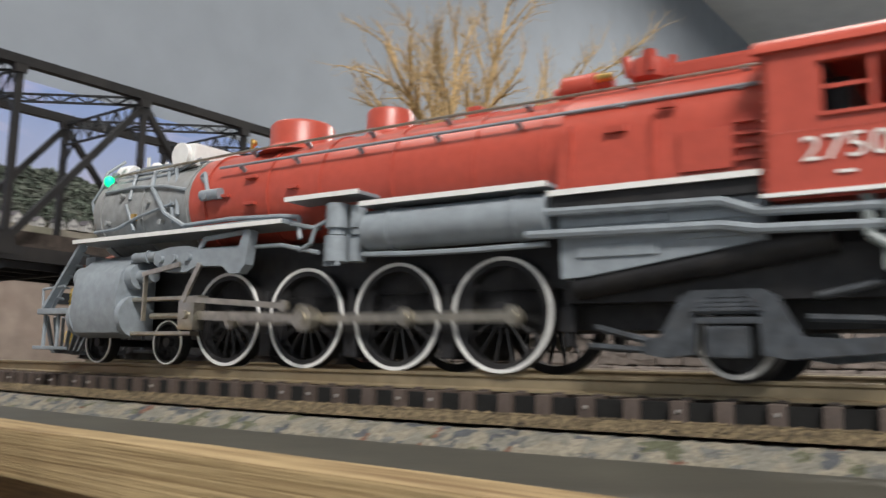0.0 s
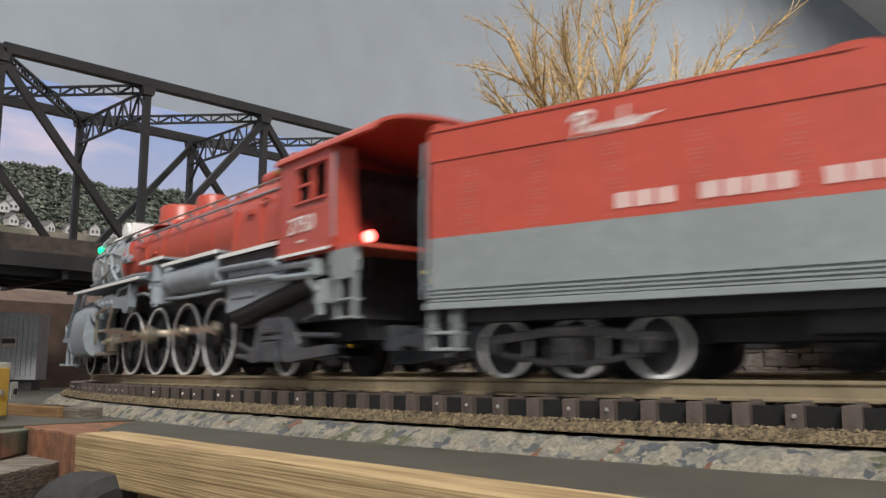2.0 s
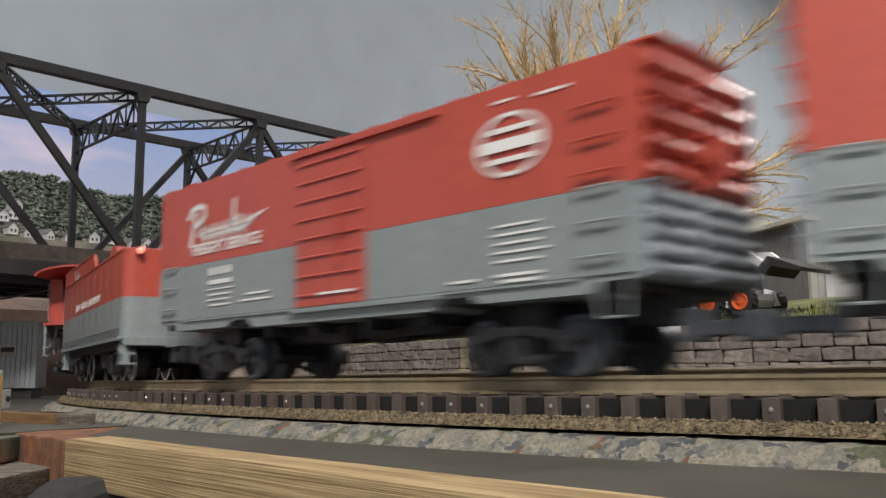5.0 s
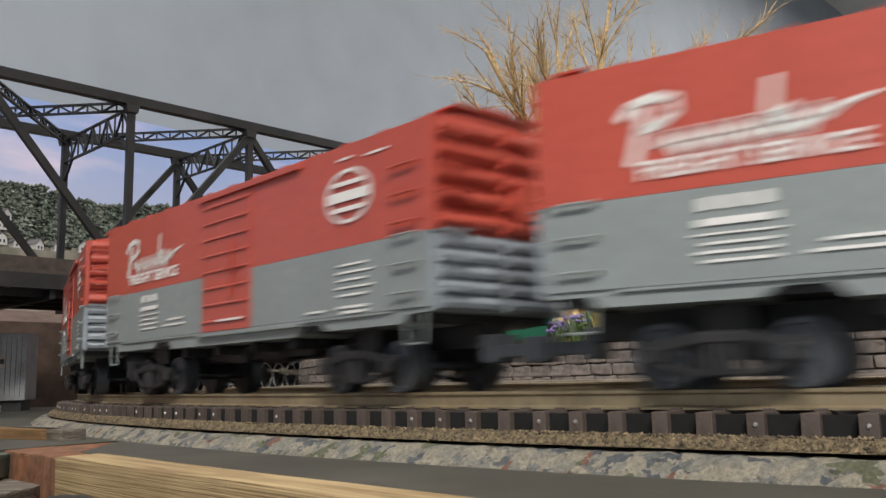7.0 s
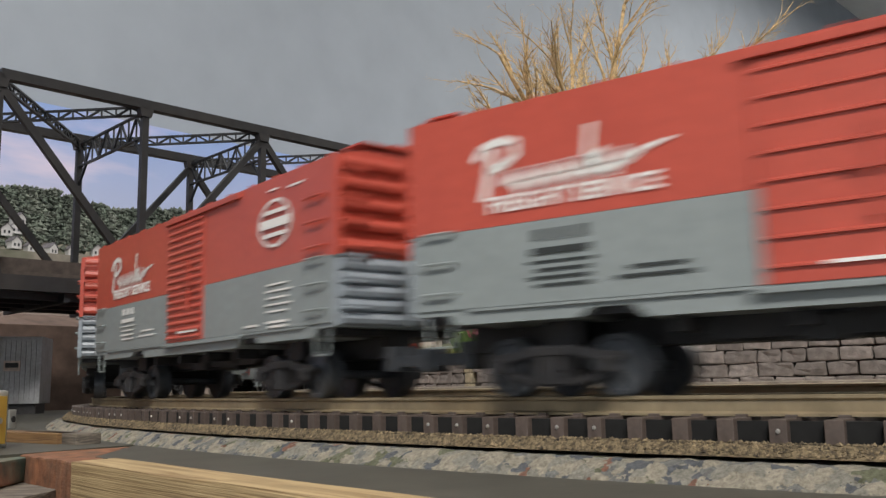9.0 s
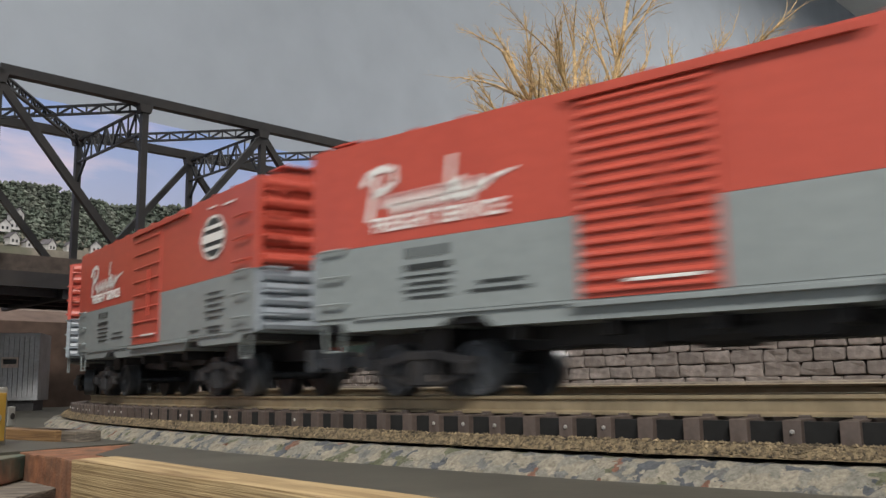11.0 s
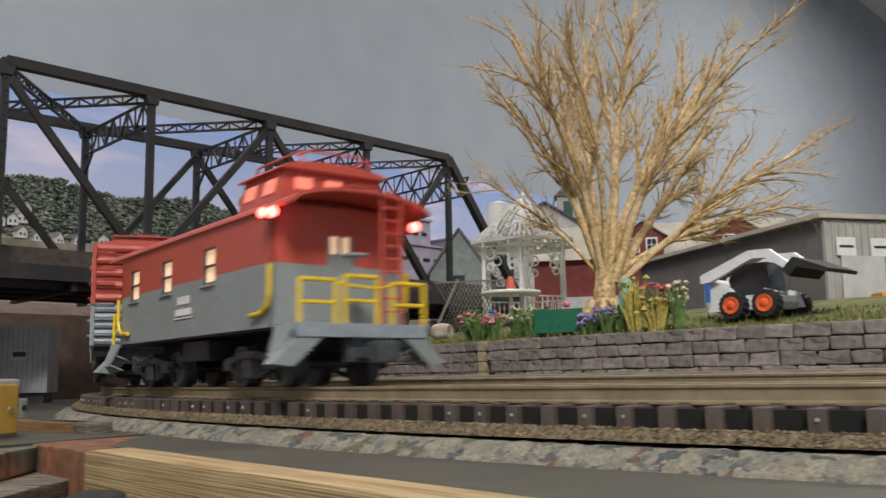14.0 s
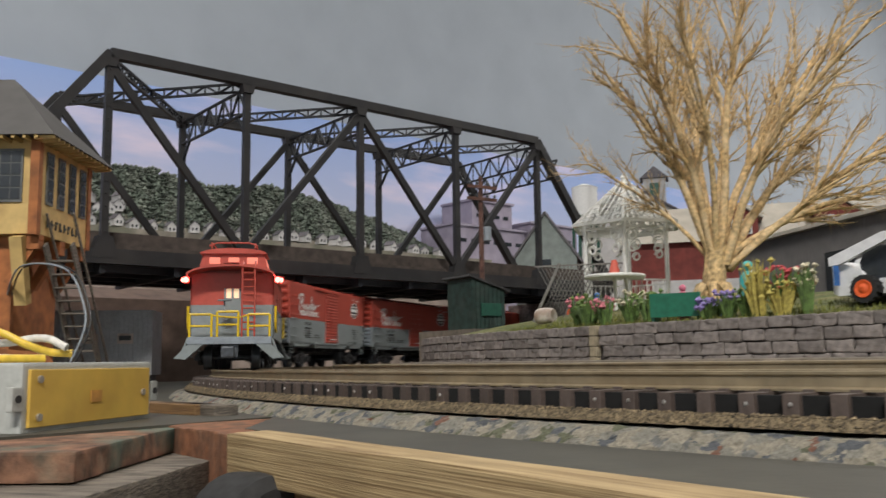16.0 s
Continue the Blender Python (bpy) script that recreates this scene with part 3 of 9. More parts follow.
def lay_track(name, off, s0, s1, count_parts, label):
    bm = B()
    sweep(bm, [(off - 0.037, -0.0140), (off - 0.034, TIE_BOT), (off - 0.0335, TIE_BOT), (off + 0.0335, TIE_BOT), (off + 0.0345, TIE_BOT - 0.0002), (off + 0.0372, -0.0137)], s0, s1, 0.008)
    tr = tagged(part(name, bm, M["ballast"]), label, "railway track", kind="structure")
    for o in (-0.0175, 0.0175):
        bm = B()
        sweep(bm, rail_profile(off + o), s0, s1, 0.012)
        part("rail", bm, M["rail"], tr, "worn brass-coloured rail", smooth=True)
    # black strips set back between the tie ends stand in for the shade there
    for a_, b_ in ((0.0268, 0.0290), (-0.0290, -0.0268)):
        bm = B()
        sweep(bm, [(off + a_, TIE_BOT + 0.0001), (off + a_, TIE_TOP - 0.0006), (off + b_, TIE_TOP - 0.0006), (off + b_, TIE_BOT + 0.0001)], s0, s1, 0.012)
        part("tie_web", bm, M["gap_shade"], tr, "black strip standing in for the shade between the ties")
    me = tie_mesh()
    rng = random.Random(4)
    n = int((s1 - s0) / 0.0116)
    far = B()
    for i in range(n):
        s = s0 + 0.006 + i * 0.0116
        x, y, h = on_track(s, off)
        m = Matrix.Translation((x, y, rng.uniform(-0.0001, 0.0001))) @ Matrix.Rotation(h + rng.uniform(-0.015, 0.015), 4, "Z")
        if count_parts[0] < s < count_parts[1]:
            t = share("tie", me, tr, m)
            if rng.random() < 0.5:
                bm = B()
                rod(bm, (0, TIE_END - 0.0001, -0.0081), (0, TIE_END + 0.0004, -0.0081), 0.0007, 0.0004, 6)
                part("spike", bm, M["spike"], t, "bright metal spike head")
        else:
            tmp = me.copy()
            tmp.transform(m)
            far.from_mesh(tmp)
            bpy.data.meshes.remove(tmp)
    if len(far.verts):
        tagged(part("far_ties", far, M["tie"], tr), kind="stuff")
    return tr


MAIN = lay_track("main_track", 0.0, -2.3, 2.6, (-0.5, 0.75), "three foot curve of brass-railed track on dark plastic ties")
INNER = lay_track("inner_track", -0.098, -2.3, 2.5, (-0.2, 0.0), "second curved track with dull rails behind the main line")
INNER.location.z = 0.0022
# trodden strip between the inner track and the wall
bm = B()
sweep(bm, [(-0.1575, BASE), (-0.1575, 0.0034), (-0.139, 0.0030), (-0.134, -0.004), (-0.133, BASE)], -1.0, 1.2, 0.008, wobble=0.0004, freq=60)
tagged(part("ground_strip", bm, M["dirt"]), "olive-brown painted ground strip along the stone wall", "ground", kind="structure")
# granules on the shoulder of the ballast
rng = random.Random(7)
verts, faces = [], []
for i in range(9000):
    s = rng.uniform(-0.42, 0.62)
    k = rng.random()
    o = 0.0318 + 0.0052 * k
    x, y, h = on_track(s, o)
    z = TIE_BOT + 0.0001 - 0.0027 * max(0, (k - 0.4) / 0.6)
    r = rng.uniform(0.0003, 0.00075)
    b0 = len(verts)
    for d in ((1, 0, 0), (-1, 0, 0), (0, 1, 0), (0, -1, 0), (0, 0, 1), (0, 0, -1)):
        verts.append((x + d[0] * r * rng.uniform(0.6, 1.2), y + d[1] * r * rng.uniform(0.6, 1.2), z + d[2] * r * rng.uniform(0.6, 1.1)))
    for f in ((0, 2, 4), (2, 1, 4), (1, 3, 4), (3, 0, 4), (2, 0, 5), (1, 2, 5), (3, 1, 5), (0, 3, 5)):
        faces.append(tuple(b0 + q for q in f))
me = bpy.data.meshes.new("ballast_granules")
me.from_pydata(verts, [], faces)
M["granule"] = mat("cork_granules", (0.15, 0.113, 0.065), 0.9, vary=0.3, island=0.75)
me.materials.append(M["granule"])
g_ob = new("ballast_granules", me)
tagged(g_ob, "tan and brown granules on the shoulder of the track bed", "ballast", kind="stuff")
# painted rock roadbed under the track, with a dark gap beneath the cork
bm = B()
sweep(bm, [(-0.150, BASE - 0.001), (-0.145, -0.0150), (0.0372, -0.0148), (0.0395, -0.0147), (0.0410, -0.0151), (0.0422, -0.0158), (0.0434, -0.0166), (0.0446, -0.0174), (0.0458, -0.0182), (0.0470, -0.0190), (0.0480, BASE - 0.0006)],
      -2.3, 2.5, 0.0016, wobble=0.0013, freq=330)
tagged(part("rock_roadbed", bm, M["rock"], None, "", smooth=False), "hand-painted mottled grey, cream and rust rock roadbed", "roadbed", kind="structure")

# ---------------------------------------------------------------- retaining wall of cut stone blocks
WALL_OFF, WALL_TOP = -0.158, 0.0235
bm = B()
sweep(bm, [(WALL_OFF - 0.012, BASE), (WALL_OFF - 0.012, WALL_TOP - 0.001), (WALL_OFF - 0.0015, WALL_TOP - 0.001), (WALL_OFF - 0.0015, BASE)], -0.75, 0.47, 0.02)
wall = tagged(part("retaining_wall", bm, M["mortar"]), "low retaining wall of rough grey cut stone blocks", "stone wall", kind="structure")
rng = random.Random(11)
block_meshes = []
for k in range(10):
    bm = B()
    w = 0.0044 + 0.0036 * rng.random()
    box(bm, -w, w, -0.0035, 0.0019, -0.00285, 0.00285, 0.0008)
    bmesh.ops.subdivide_edges(bm, edges=bm.edges, cuts=1, use_grid_fill=True)
    for v in bm.verts:
        v.co += Vector((noise.noise(v.co * 300 + Vector((k, 0, 0))), noise.noise(v.co * 280 + Vector((0, k, 5))), noise.noise(v.co * 310 + Vector((9, 0, k))))) * 0.0008
    block_meshes.append((w, mesh_of(bm, "stone_block", M["stone"])))
QUOIN = 0.121
for row in range(4):
    z = WALL_TOP - 0.0031 - row * 0.0061
    s = -0.64 + rng.uniform(0, 0.01)
    while s < 0.465:
        w, me = rng.choice(block_meshes)
        p0, p1 = on_track(s, WALL_OFF), on_track(s + 0.01, WALL_OFF)
        k = 0.01 / math.hypot(p1[0] - p0[0], p1[1] - p0[1])      # the wall is shorter than the track on the inside of the curve
        x, y, h = on_track(s + w * k, WALL_OFF)
        if abs(s + w * k - QUOIN) < (w + 0.0030) * k:
            s += 0.003
            continue
        share("stone_block", me, wall, Matrix.Translation((x, y, z)) @ Matrix.Rotation(h + rng.uniform(-0.02, 0.02), 4, "Z"))
        s += (2 * w + 0.0006) * k
bm = B()
box(bm, -0.0030, 0.0030, -0.0035, 0.0022, -0.00295, 0.00295, 0.0007)
quoin_mesh = mesh_of(bm, "corner_stone", M["quoin"])
for row in range(4):
    x, y, h = on_track(QUOIN + 0.0006 * (row % 2), WALL_OFF)
    share("corner_stone", quoin_mesh, wall, Matrix.Translation((x, y, WALL_TOP - 0.0031 - row * 0.0061)) @ Matrix.Rotation(h, 4, "Z"))
# terrace behind the wall: rises gently from the wall's top
bm = B()
prof = [(WALL_OFF - 0.004, WALL_TOP - 0.0008), (WALL_OFF - 0.03, 0.0262), (WALL_OFF - 0.07, 0.034), (WALL_OFF - 0.12, 0.042), (WALL_OFF - 0.2, 0.046), (WALL_OFF - 0.34, 0.047)]
sweep(bm, prof, -0.78, 0.475, 0.01, closed=False, wobble=0.0016, freq=40)
terrace = tagged(part("terrace_ground", bm, M["grass"], smooth=True), "green and straw-coloured turf behind the stone wall", "ground", kind="structure")

# ---------------------------------------------------------------- rolling stock parts


def empty(name, label, category, group=""):
    return tagged(new(name), label, category, group)


def wheel_set(parent, x, r, gauge=0.0165, tyre=False, spokes=0, width=0.0045, name="wheel_set"):
    """Two wheels on one axle, turning together. Faces carry flanges, hubs and, on drivers, spokes."""
    bm = B()
    rod(bm, (0, -gauge, 0), (0, gauge, 0), 0.0016, seg=8)
    for sd in (1, -1):
        y = sd * gauge
        if spokes:
            ring(bm, y - sd * 0.0025, y + sd * 0.0022, r * 0.84, r * 0.995, 40)
            rod(bm, (0, y - sd * 0.002, 0), (0, y + sd * 0.0028, 0), r * 0.22, seg=16)
            for k in range(spokes):
                a = 2 * math.pi * k / spokes
                rod(bm, (r * 0.18 * math.cos(a), y, r * 0.18 * math.sin(a)), (r * 0.83 * math.cos(a), y, r * 0.83 * math.sin(a)), 0.0008, 0.00055, 5)
            a0 = math.pi
            bm2 = [(r * 0.86 * math.cos(a0 + t), r * 0.86 * math.sin(a0 + t)) for t in np.linspace(-0.75, 0.75, 9)]
            prism(bm, bm2, "y", y - sd * 0.001, y + sd * 0.0016)
        else:
            lathe(bm, [(r * 0.25, -0.0002), (r * 0.28, 0.0006), (r * 0.60, 0.0001), (r * 0.78, 0.0001), (r * 0.84, 0.0010), (r * 0.99, 0.0010), (r, 0.0004), (r, -width), (r * 1.09, -width - 0.0003), (r * 1.09, -width - 0.001), (r * 0.2, -width - 0.001)]
                  if sd > 0 else [(r * 0.2, width + 0.001), (r * 1.09, width + 0.001), (r * 1.09, width + 0.0003), (r, width), (r, -0.0004), (r * 0.99, -0.0010), (r * 0.84, -0.0010), (r * 0.78, -0.0001), (r * 0.60, -0.0001), (r * 0.28, -0.0006), (r * 0.25, 0.0002)],
                  (0, y + sd * 0.003, 0), "y", 28)
    ws = part(name, bm, M["black"] if tyre else M["wheel"], parent, "", smooth=True)
    if tyre:
        for sd in (1, -1):
            bm = B()
            y = sd * gauge
            lo, hi = (0.935, 1.0) if spokes else (0.88, 1.0)
            f = 0.0026 if spokes else 0.0045
            ring(bm, y + sd * (f - 0.0007), y + sd * f, r * lo, r * hi, 48)
            part("tyre", bm, M["white"], ws, "white-painted wheel tyre", smooth=True)
    ws.location = (x, 0, r)
    WHEELS.append((ws, parent, x, r))
    return ws


def ring(bm, y0, y1, r0, r1, seg=32):
    rs = []
    for y, r in ((y0, r0), (y0, r1), (y1, r1), (y1, r0)):
        rs.append([bm.verts.new((r * math.cos(2 * math.pi * k / seg), y, r * math.sin(2 * math.pi * k / seg))) for k in range(seg)])
    for a, b in zip(rs, rs[1:] + rs[:1]):
        for k in range(seg):
            j = (k + 1) % seg
            bm.faces.new((a[k], a[j], b[j], b[k]))


def truck(parent, cx, base, r, white=False, axles=2):
    """A sprung truck: side frames with journal boxes and springs, a bolster, and its wheel sets."""
    xs = [cx + base * (k - (axles - 1) / 2) for k in range(axles)]
    bm = B()
    for sd in (1, -1):
        y0, y1 = sd * 0.0235, sd * 0.0262
        x0, x1 = xs[0], xs[-1]
        pts = [(x0 - 0.004, r + 0.0012), (x0 - 0.004, r + 0.0034), (x0 + 0.004, r + 0.0040), (cx - 0.006, r + 0.0058), (cx + 0.006, r + 0.0058), (x1 - 0.004, r + 0.0040), (x1 + 0.004, r + 0.0034),
               (x1 + 0.004, r + 0.0012), (x1 - 0.004, r + 0.0014), (cx + 0.006, r + 0.0030), (cx - 0.006, r + 0.0030), (x0 + 0.004, r + 0.0014)]
        prism(bm, pts, "y", y0, y1)
        bar(bm, (x0, sd * 0.0248, r - 0.0016), (cx - 0.006, sd * 0.0248, r - 0.0048), 0.0022, 0.0016)
        bar(bm, (cx - 0.006, sd * 0.0248, r - 0.0048), (cx + 0.006, sd * 0.0248, r - 0.0048), 0.0022, 0.0016)
        bar(bm, (cx + 0.006, sd * 0.0248, r - 0.0048), (x1, sd * 0.0248, r - 0.0016), 0.0022, 0.0016)
        for x in (cx - 0.0058, cx + 0.0058):
            box(bm, x - 0.0007, x + 0.0007, y0, y1, r - 0.005, r + 0.0045)
        for x in xs:
            box(bm, x - 0.0022, x + 0.0022, sd * 0.0240, sd * 0.0280, r - 0.0020, r + 0.0022, 0.0006)
        for k in (-0.0028, 0, 0.0028):
            rod(bm, (cx + k, sd * 0.0268, r - 0.005), (cx + k, sd * 0.0268, r + 0.003), 0.0012, seg=8)
        box(bm, cx - 0.006, cx + 0.006, sd * 0.0255, sd * 0.0282, r + 0.0028, r + 0.0052, 0.0004)
    box(bm, cx - 0.004, cx + 0.004, -0.024, 0.024, r - 0.001, r + 0.006)
    fr = part("truck_frame", bm, M["black"], parent, "dark truck side frames with springs")
    for x in xs:
        wheel_set(parent, x, r, tyre=white)
    return fr


def pacemaker_mark(parent, x, z, length, side, hw, material):
    """The white script mark, as plain slanted strokes in its outline."""
    bm = B()
    h = length * 0.24

    def stroke(pts, w, w2=None):
        w2 = w if w2 is None else w2
        for i, (a, b) in enumerate(zip(pts, pts[1:])):
            a, b = Vector((*a, 0)), Vector((*b, 0))
            d = (b - a).normalized()
            nrm = Vector((-d.y, d.x, 0))
            k0, k1 = w + (w2 - w) * i / (len(pts) - 1), w + (w2 - w) * (i + 1) / (len(pts) - 1)
            q = [bm.verts.new(p) for p in (a - nrm * k0 - d * k0 * 0.4, a + nrm * k0 - d * k0 * 0.4, b + nrm * k1 + d * k1 * 0.4, b - nrm * k1 + d * k1 * 0.4)]
            bm.faces.new(q)
    L = length
    stroke([(-0.40 * L, 0.40 * h), (-0.46 * L, -0.55 * h)], 0.021 * L)
    stroke([(-0.50 * L, 0.28 * h), (-0.46 * L, 0.50 * h), (-0.36 * L, 0.60 * h), (-0.28 * L, 0.50 * h), (-0.28 * L, 0.25 * h), (-0.34 * L, 0.08 * h), (-0.42 * L, 0.02 * h)], 0.020 * L)
    xs = np.linspace(-0.34, 0.30, 27)
    stroke([(u * L, (-0.30 + 0.22 * math.sin(k * 1.57) + 0.10 * (u + 0.3)) * h) for k, u in enumerate(xs)], 0.0175 * L)
    stroke([(0.12 * L, 0.55 * h), (0.09 * L, -0.35 * h)], 0.016 * L)
    stroke([(0.18 * L, 0.05 * h), (0.11 * L, -0.10 * h), (0.19 * L, -0.38 * h)], 0.013 * L)
    stroke([(0.28 * L, -0.28 * h), (0.36 * L, -0.10 * h), (0.50 * L, 0.02 * h)], 0.019 * L, 0.005 * L)
    ob = part("script_mark", bm, material, parent, "white script mark as slanted strokes")
    ob.matrix_basis = side_pose(x, z, side, hw)
    return ob


def bars(parent, rows, side, hw, material, name="lettering_bar", label="small lettering shown as a plain bar"):
    """Unreadable small lettering: plain bars (x centre, z, length, height)."""
    for x, z, w, h in rows:
        bm = B()
        box(bm, x - w / 2, x + w / 2, side * (hw + 0.0002), side * (hw + 0.00045), z - h / 2, z + h / 2)
        part(name, bm, material, parent, label)


def blocks_word(parent, x, z, length, h, counts, side, hw, material, name="road_name"):
    """A road name as plain upright letter blocks, grouped in words."""
    total = sum(counts) + 0.9 * (len(counts) - 1)
    pitch = length / total
    rows, u = [], -length / 2
    for n in counts:
        for k in range(n):
            rows.append((x - side * (u + pitch * 0.5), z, pitch * 0.42, h))
            u += pitch
        u += pitch * 0.9
    bars(parent, rows, side, hw, material, name, "white letter block of the road name")


def herald(parent, x, z, r, side, hw, dark):
    """The round herald as a ring and plain bands."""
    bm = B()
    if dark:
        prism(bm, [(x + r * 1.2 * math.cos(2 * math.pi * k / 40), z + r * 0.88 * math.sin(2 * math.pi * k / 40)) for k in range(40)], "y", side * (hw + 0.0001), side * (hw + 0.0003))
        part("herald_disc", bm, M["dletter"], parent, "black round herald disc")
        bm = B()
    rs = []
    for rr in (r * 0.88, r):
        rs.append([bm.verts.new((x + rr * 1.27 * math.cos(2 * math.pi * k / 40), side * (hw + 0.0006), z + rr * 0.93 * math.sin(2 * math.pi * k / 40))) for k in range(40)])
    for k in range(40):
        j = (k + 1) % 40
        bm.faces.new((rs[0][k], rs[0][j], rs[1][j], rs[1][k]))
    for zz, w, h in ((0.44, 1.66, 0.15), (0.0, 2.16, 0.34), (-0.44, 1.66, 0.15)):
        box(bm, x - r * w / 2, x + r * w / 2, side * (hw + 0.0004), side * (hw + 0.0007), z + r * (zz - h / 2), z + r * (zz + h / 2))
    return part("herald", bm, M["letter"], parent, "round white herald with bands")


def coupler(parent, x, d):
    bm = B()
    box(bm, x, x + d * 0.016, -0.003, 0.003, 0.0105, 0.0145, 0.0005)
    box(bm, x + d * 0.012, x + d * 0.0205, -0.0045, 0.0045, 0.0085, 0.0165, 0.0012)
    box(bm, x - d * 0.004, x + d * 0.001, -0.006, 0.006, 0.009, 0.018, 0.0005)
    return part("coupler", bm, M["wheel"], parent, "dark metal knuckle coupler")


# ---------------------------------------------------------------- box cars
HL, HW, SILL, EAVE, DIV = 0.1285, 0.0306, 0.0210, 0.0862, 0.0497
DOOR_A, DOOR_B = 0.0212, -0.0190


def box_car(dark, dense, label):
    car = empty("box_car", label, "box car", "box cars of the train")
    ye = HW - 0.0006
    # body: grey below, red above
    bm = B()
    prism(bm, [(-HL, SILL + 0.0035), (-HL + 0.012, SILL + 0.0035), (-HL + 0.016, SILL + 0.0005), (-0.072, SILL + 0.0005), (-0.068, SILL + 0.003), (-0.056, SILL + 0.003), (-0.052, SILL - 0.0005), (0.052, SILL - 0.0005), (0.056, SILL + 0.003), (0.068, SILL + 0.003), (0.072, SILL + 0.0005),
               (HL - 0.016, SILL + 0.0005), (HL - 0.012, SILL + 0.0035), (HL, SILL + 0.0035), (HL, DIV), (-HL, DIV)], "y", -ye, ye)
    part("lower_body", bm, M["grey"], car, "grey lower body")
    bm = B()
    prism(bm, [(-ye, DIV + 0.00001), (ye, DIV + 0.00001), (ye, EAVE), (ye * 0.5, EAVE + 0.0032), (0, EAVE + 0.0045), (-ye * 0.5, EAVE + 0.0032), (-ye, EAVE)], "x", -HL, HL)
    part("upper_body", bm, M["red"], car, "red upper body")
    # side sheathing panels, welded seams and sill rib
    for sd in (1, -1):
        for x0, x1 in ((-HL + 0.0002, DOOR_B - 0.0006), (DOOR_A + 0.0006, HL - 0.0002)):
            bm = B()
            box(bm, x0, x1, sd * ye, sd * HW, DIV + 0.0001, EAVE - 0.0004)
            part("side_sheet", bm, M["red"], car)
            bm = B()
            box(bm, x0, x1, sd * ye, sd * HW, SILL + 0.0052, DIV)
            part("side_sheet", bm, M["grey"], car)
        bm = B()
        box(bm, -HL + 0.02, HL - 0.02, sd * ye, sd * (HW + 0.0002), SILL + 0.0042, SILL + 0.0050)
        part("sill_rib", bm, M["grey"], car)
        # door with ribs, tracks and latch
        bm = B()
        z0, z1 = SILL + 0.0050, EAVE - 0.004
        box(bm, DOOR_B, DOOR_A, sd * ye, sd * (HW + 0.0005), z0, z1, 0.0003)
        door = part("door", bm, M["red"], car, "red ribbed sliding door" if dense else "red panelled sliding door")
        bm = B()
        n = 17 if dense else 8
        for k in range(n):
            z = z0 + (z1 - z0) * (k + 0.6) / n
            if dense:
                prism(bm, [(sd * (HW + 0.0004), z - 0.0009), (sd * (HW + 0.0013), z - 0.0004), (sd * (HW + 0.0013), z + 0.0001), (sd * (HW + 0.0004), z + 0.0012)], "x", DOOR_B + 0.0012, DOOR_A - 0.0012)
            else:
                prism(bm, [(sd * (HW + 0.0004), z - 0.0006), (sd * (HW + 0.0012), z - 0.0004), (sd * (HW + 0.0012), z + 0.0001), (sd * (HW + 0.0004), z + 0.0006)], "x", DOOR_B + 0.0012, DOOR_A - 0.0012)
        part("door_ribs", bm, M["red"], door)
        bm = B()
        box(bm, DOOR_B + 0.008, DOOR_B + 0.020, sd * (HW + 0.0012), sd * (HW + 0.002), DIV + 0.001, DIV + 0.0022, 0.0002)
        box(bm, DOOR_B + 0.013, DOOR_B + 0.0145, sd * (HW + 0.0012), sd * (HW + 0.002), DIV - 0.010, DIV + 0.013)
        part("latch", bm, M["red"], door)
        bm = B()
        box(bm, DOOR_B - 0.037, DOOR_A + 0.003, sd * HW, sd * (HW + 0.0016), EAVE - 0.0036, EAVE - 0.0012, 0.0003)
        part("door_track", bm, M["red"], car, "red upper door track")
        bm = B()
        box(bm, DOOR_B - 0.037, DOOR_A + 0.003, sd * HW, sd * (HW + 0.0012), SILL + 0.0030, SILL + 0.0044, 0.0002)
        part("door_track", bm, M["grey"], car)
        # ladder rungs and stiles near the rear end, grab irons at the front
        for lo, hi, name, mt in ((DIV, EAVE - 0.006, "ladder", M["red"]), (SILL + 0.006, DIV, "ladder", M["grey"])):
            for xa, xb in ((-HL + 0.0055, -HL + 0.0175), (HL - 0.0045, HL - 0.0155)):
                if xa > 0 and lo >= DIV:
                    continue
                bm = B()
                z = lo + 0.004
                while z < hi:
                    pipe(bm, [(xa, sd * HW, z), (xa, sd * (HW + 0.0016), z), (xb, sd * (HW + 0.0016), z), (xb, sd * HW, z)], 0.0005, 5)
                    z += 0.0093
                part(name, bm, mt, car, "wire rungs on the car side")
        # stirrup steps
        for x in (-HL + 0.009, HL - 0.009):
            bm = B()
            pipe(bm, [(x - 0.005, sd * (HW - 0.001), SILL + 0.004), (x - 0.004, sd * (HW - 0.001), SILL - 0.006), (x + 0.004, sd * (HW - 0.001), SILL - 0.006), (x + 0.005, sd * (HW - 0.001), SILL + 0.004)], 0.0004, 5)
            part("stirrup_step", bm, M["grey"], car)
        lt = M["dletter"] if dark else M["letter"]
        X = 1 if sd > 0 else -1
        pacemaker_mark(car, X * 0.073, 0.0665, 0.062, sd, HW, M["letter"])
        lettering("service_lettering", "FREIGHT SERVICE", 0.0068, M["letter"], car, side_pose(X * 0.073, 0.0558, sd, HW), 1.02, bold=0.024)
        rows = [(X * 0.083, 0.0455, 0.0032, 0.0032), (X * 0.0765, 0.0455, 0.0032, 0.0032), (X * 0.070, 0.0455, 0.0032, 0.0032), (X * 0.0765, 0.0408, 0.0185, 0.0018), (X * 0.0765, 0.0378, 0.021, 0.0005)]
        rows += [(X * (0.076 + 0.001 * (k % 2)), 0.0355 - 0.0022 * k, 0.017 + 0.002 * (k % 2), 0.0007) for k in range(3)]
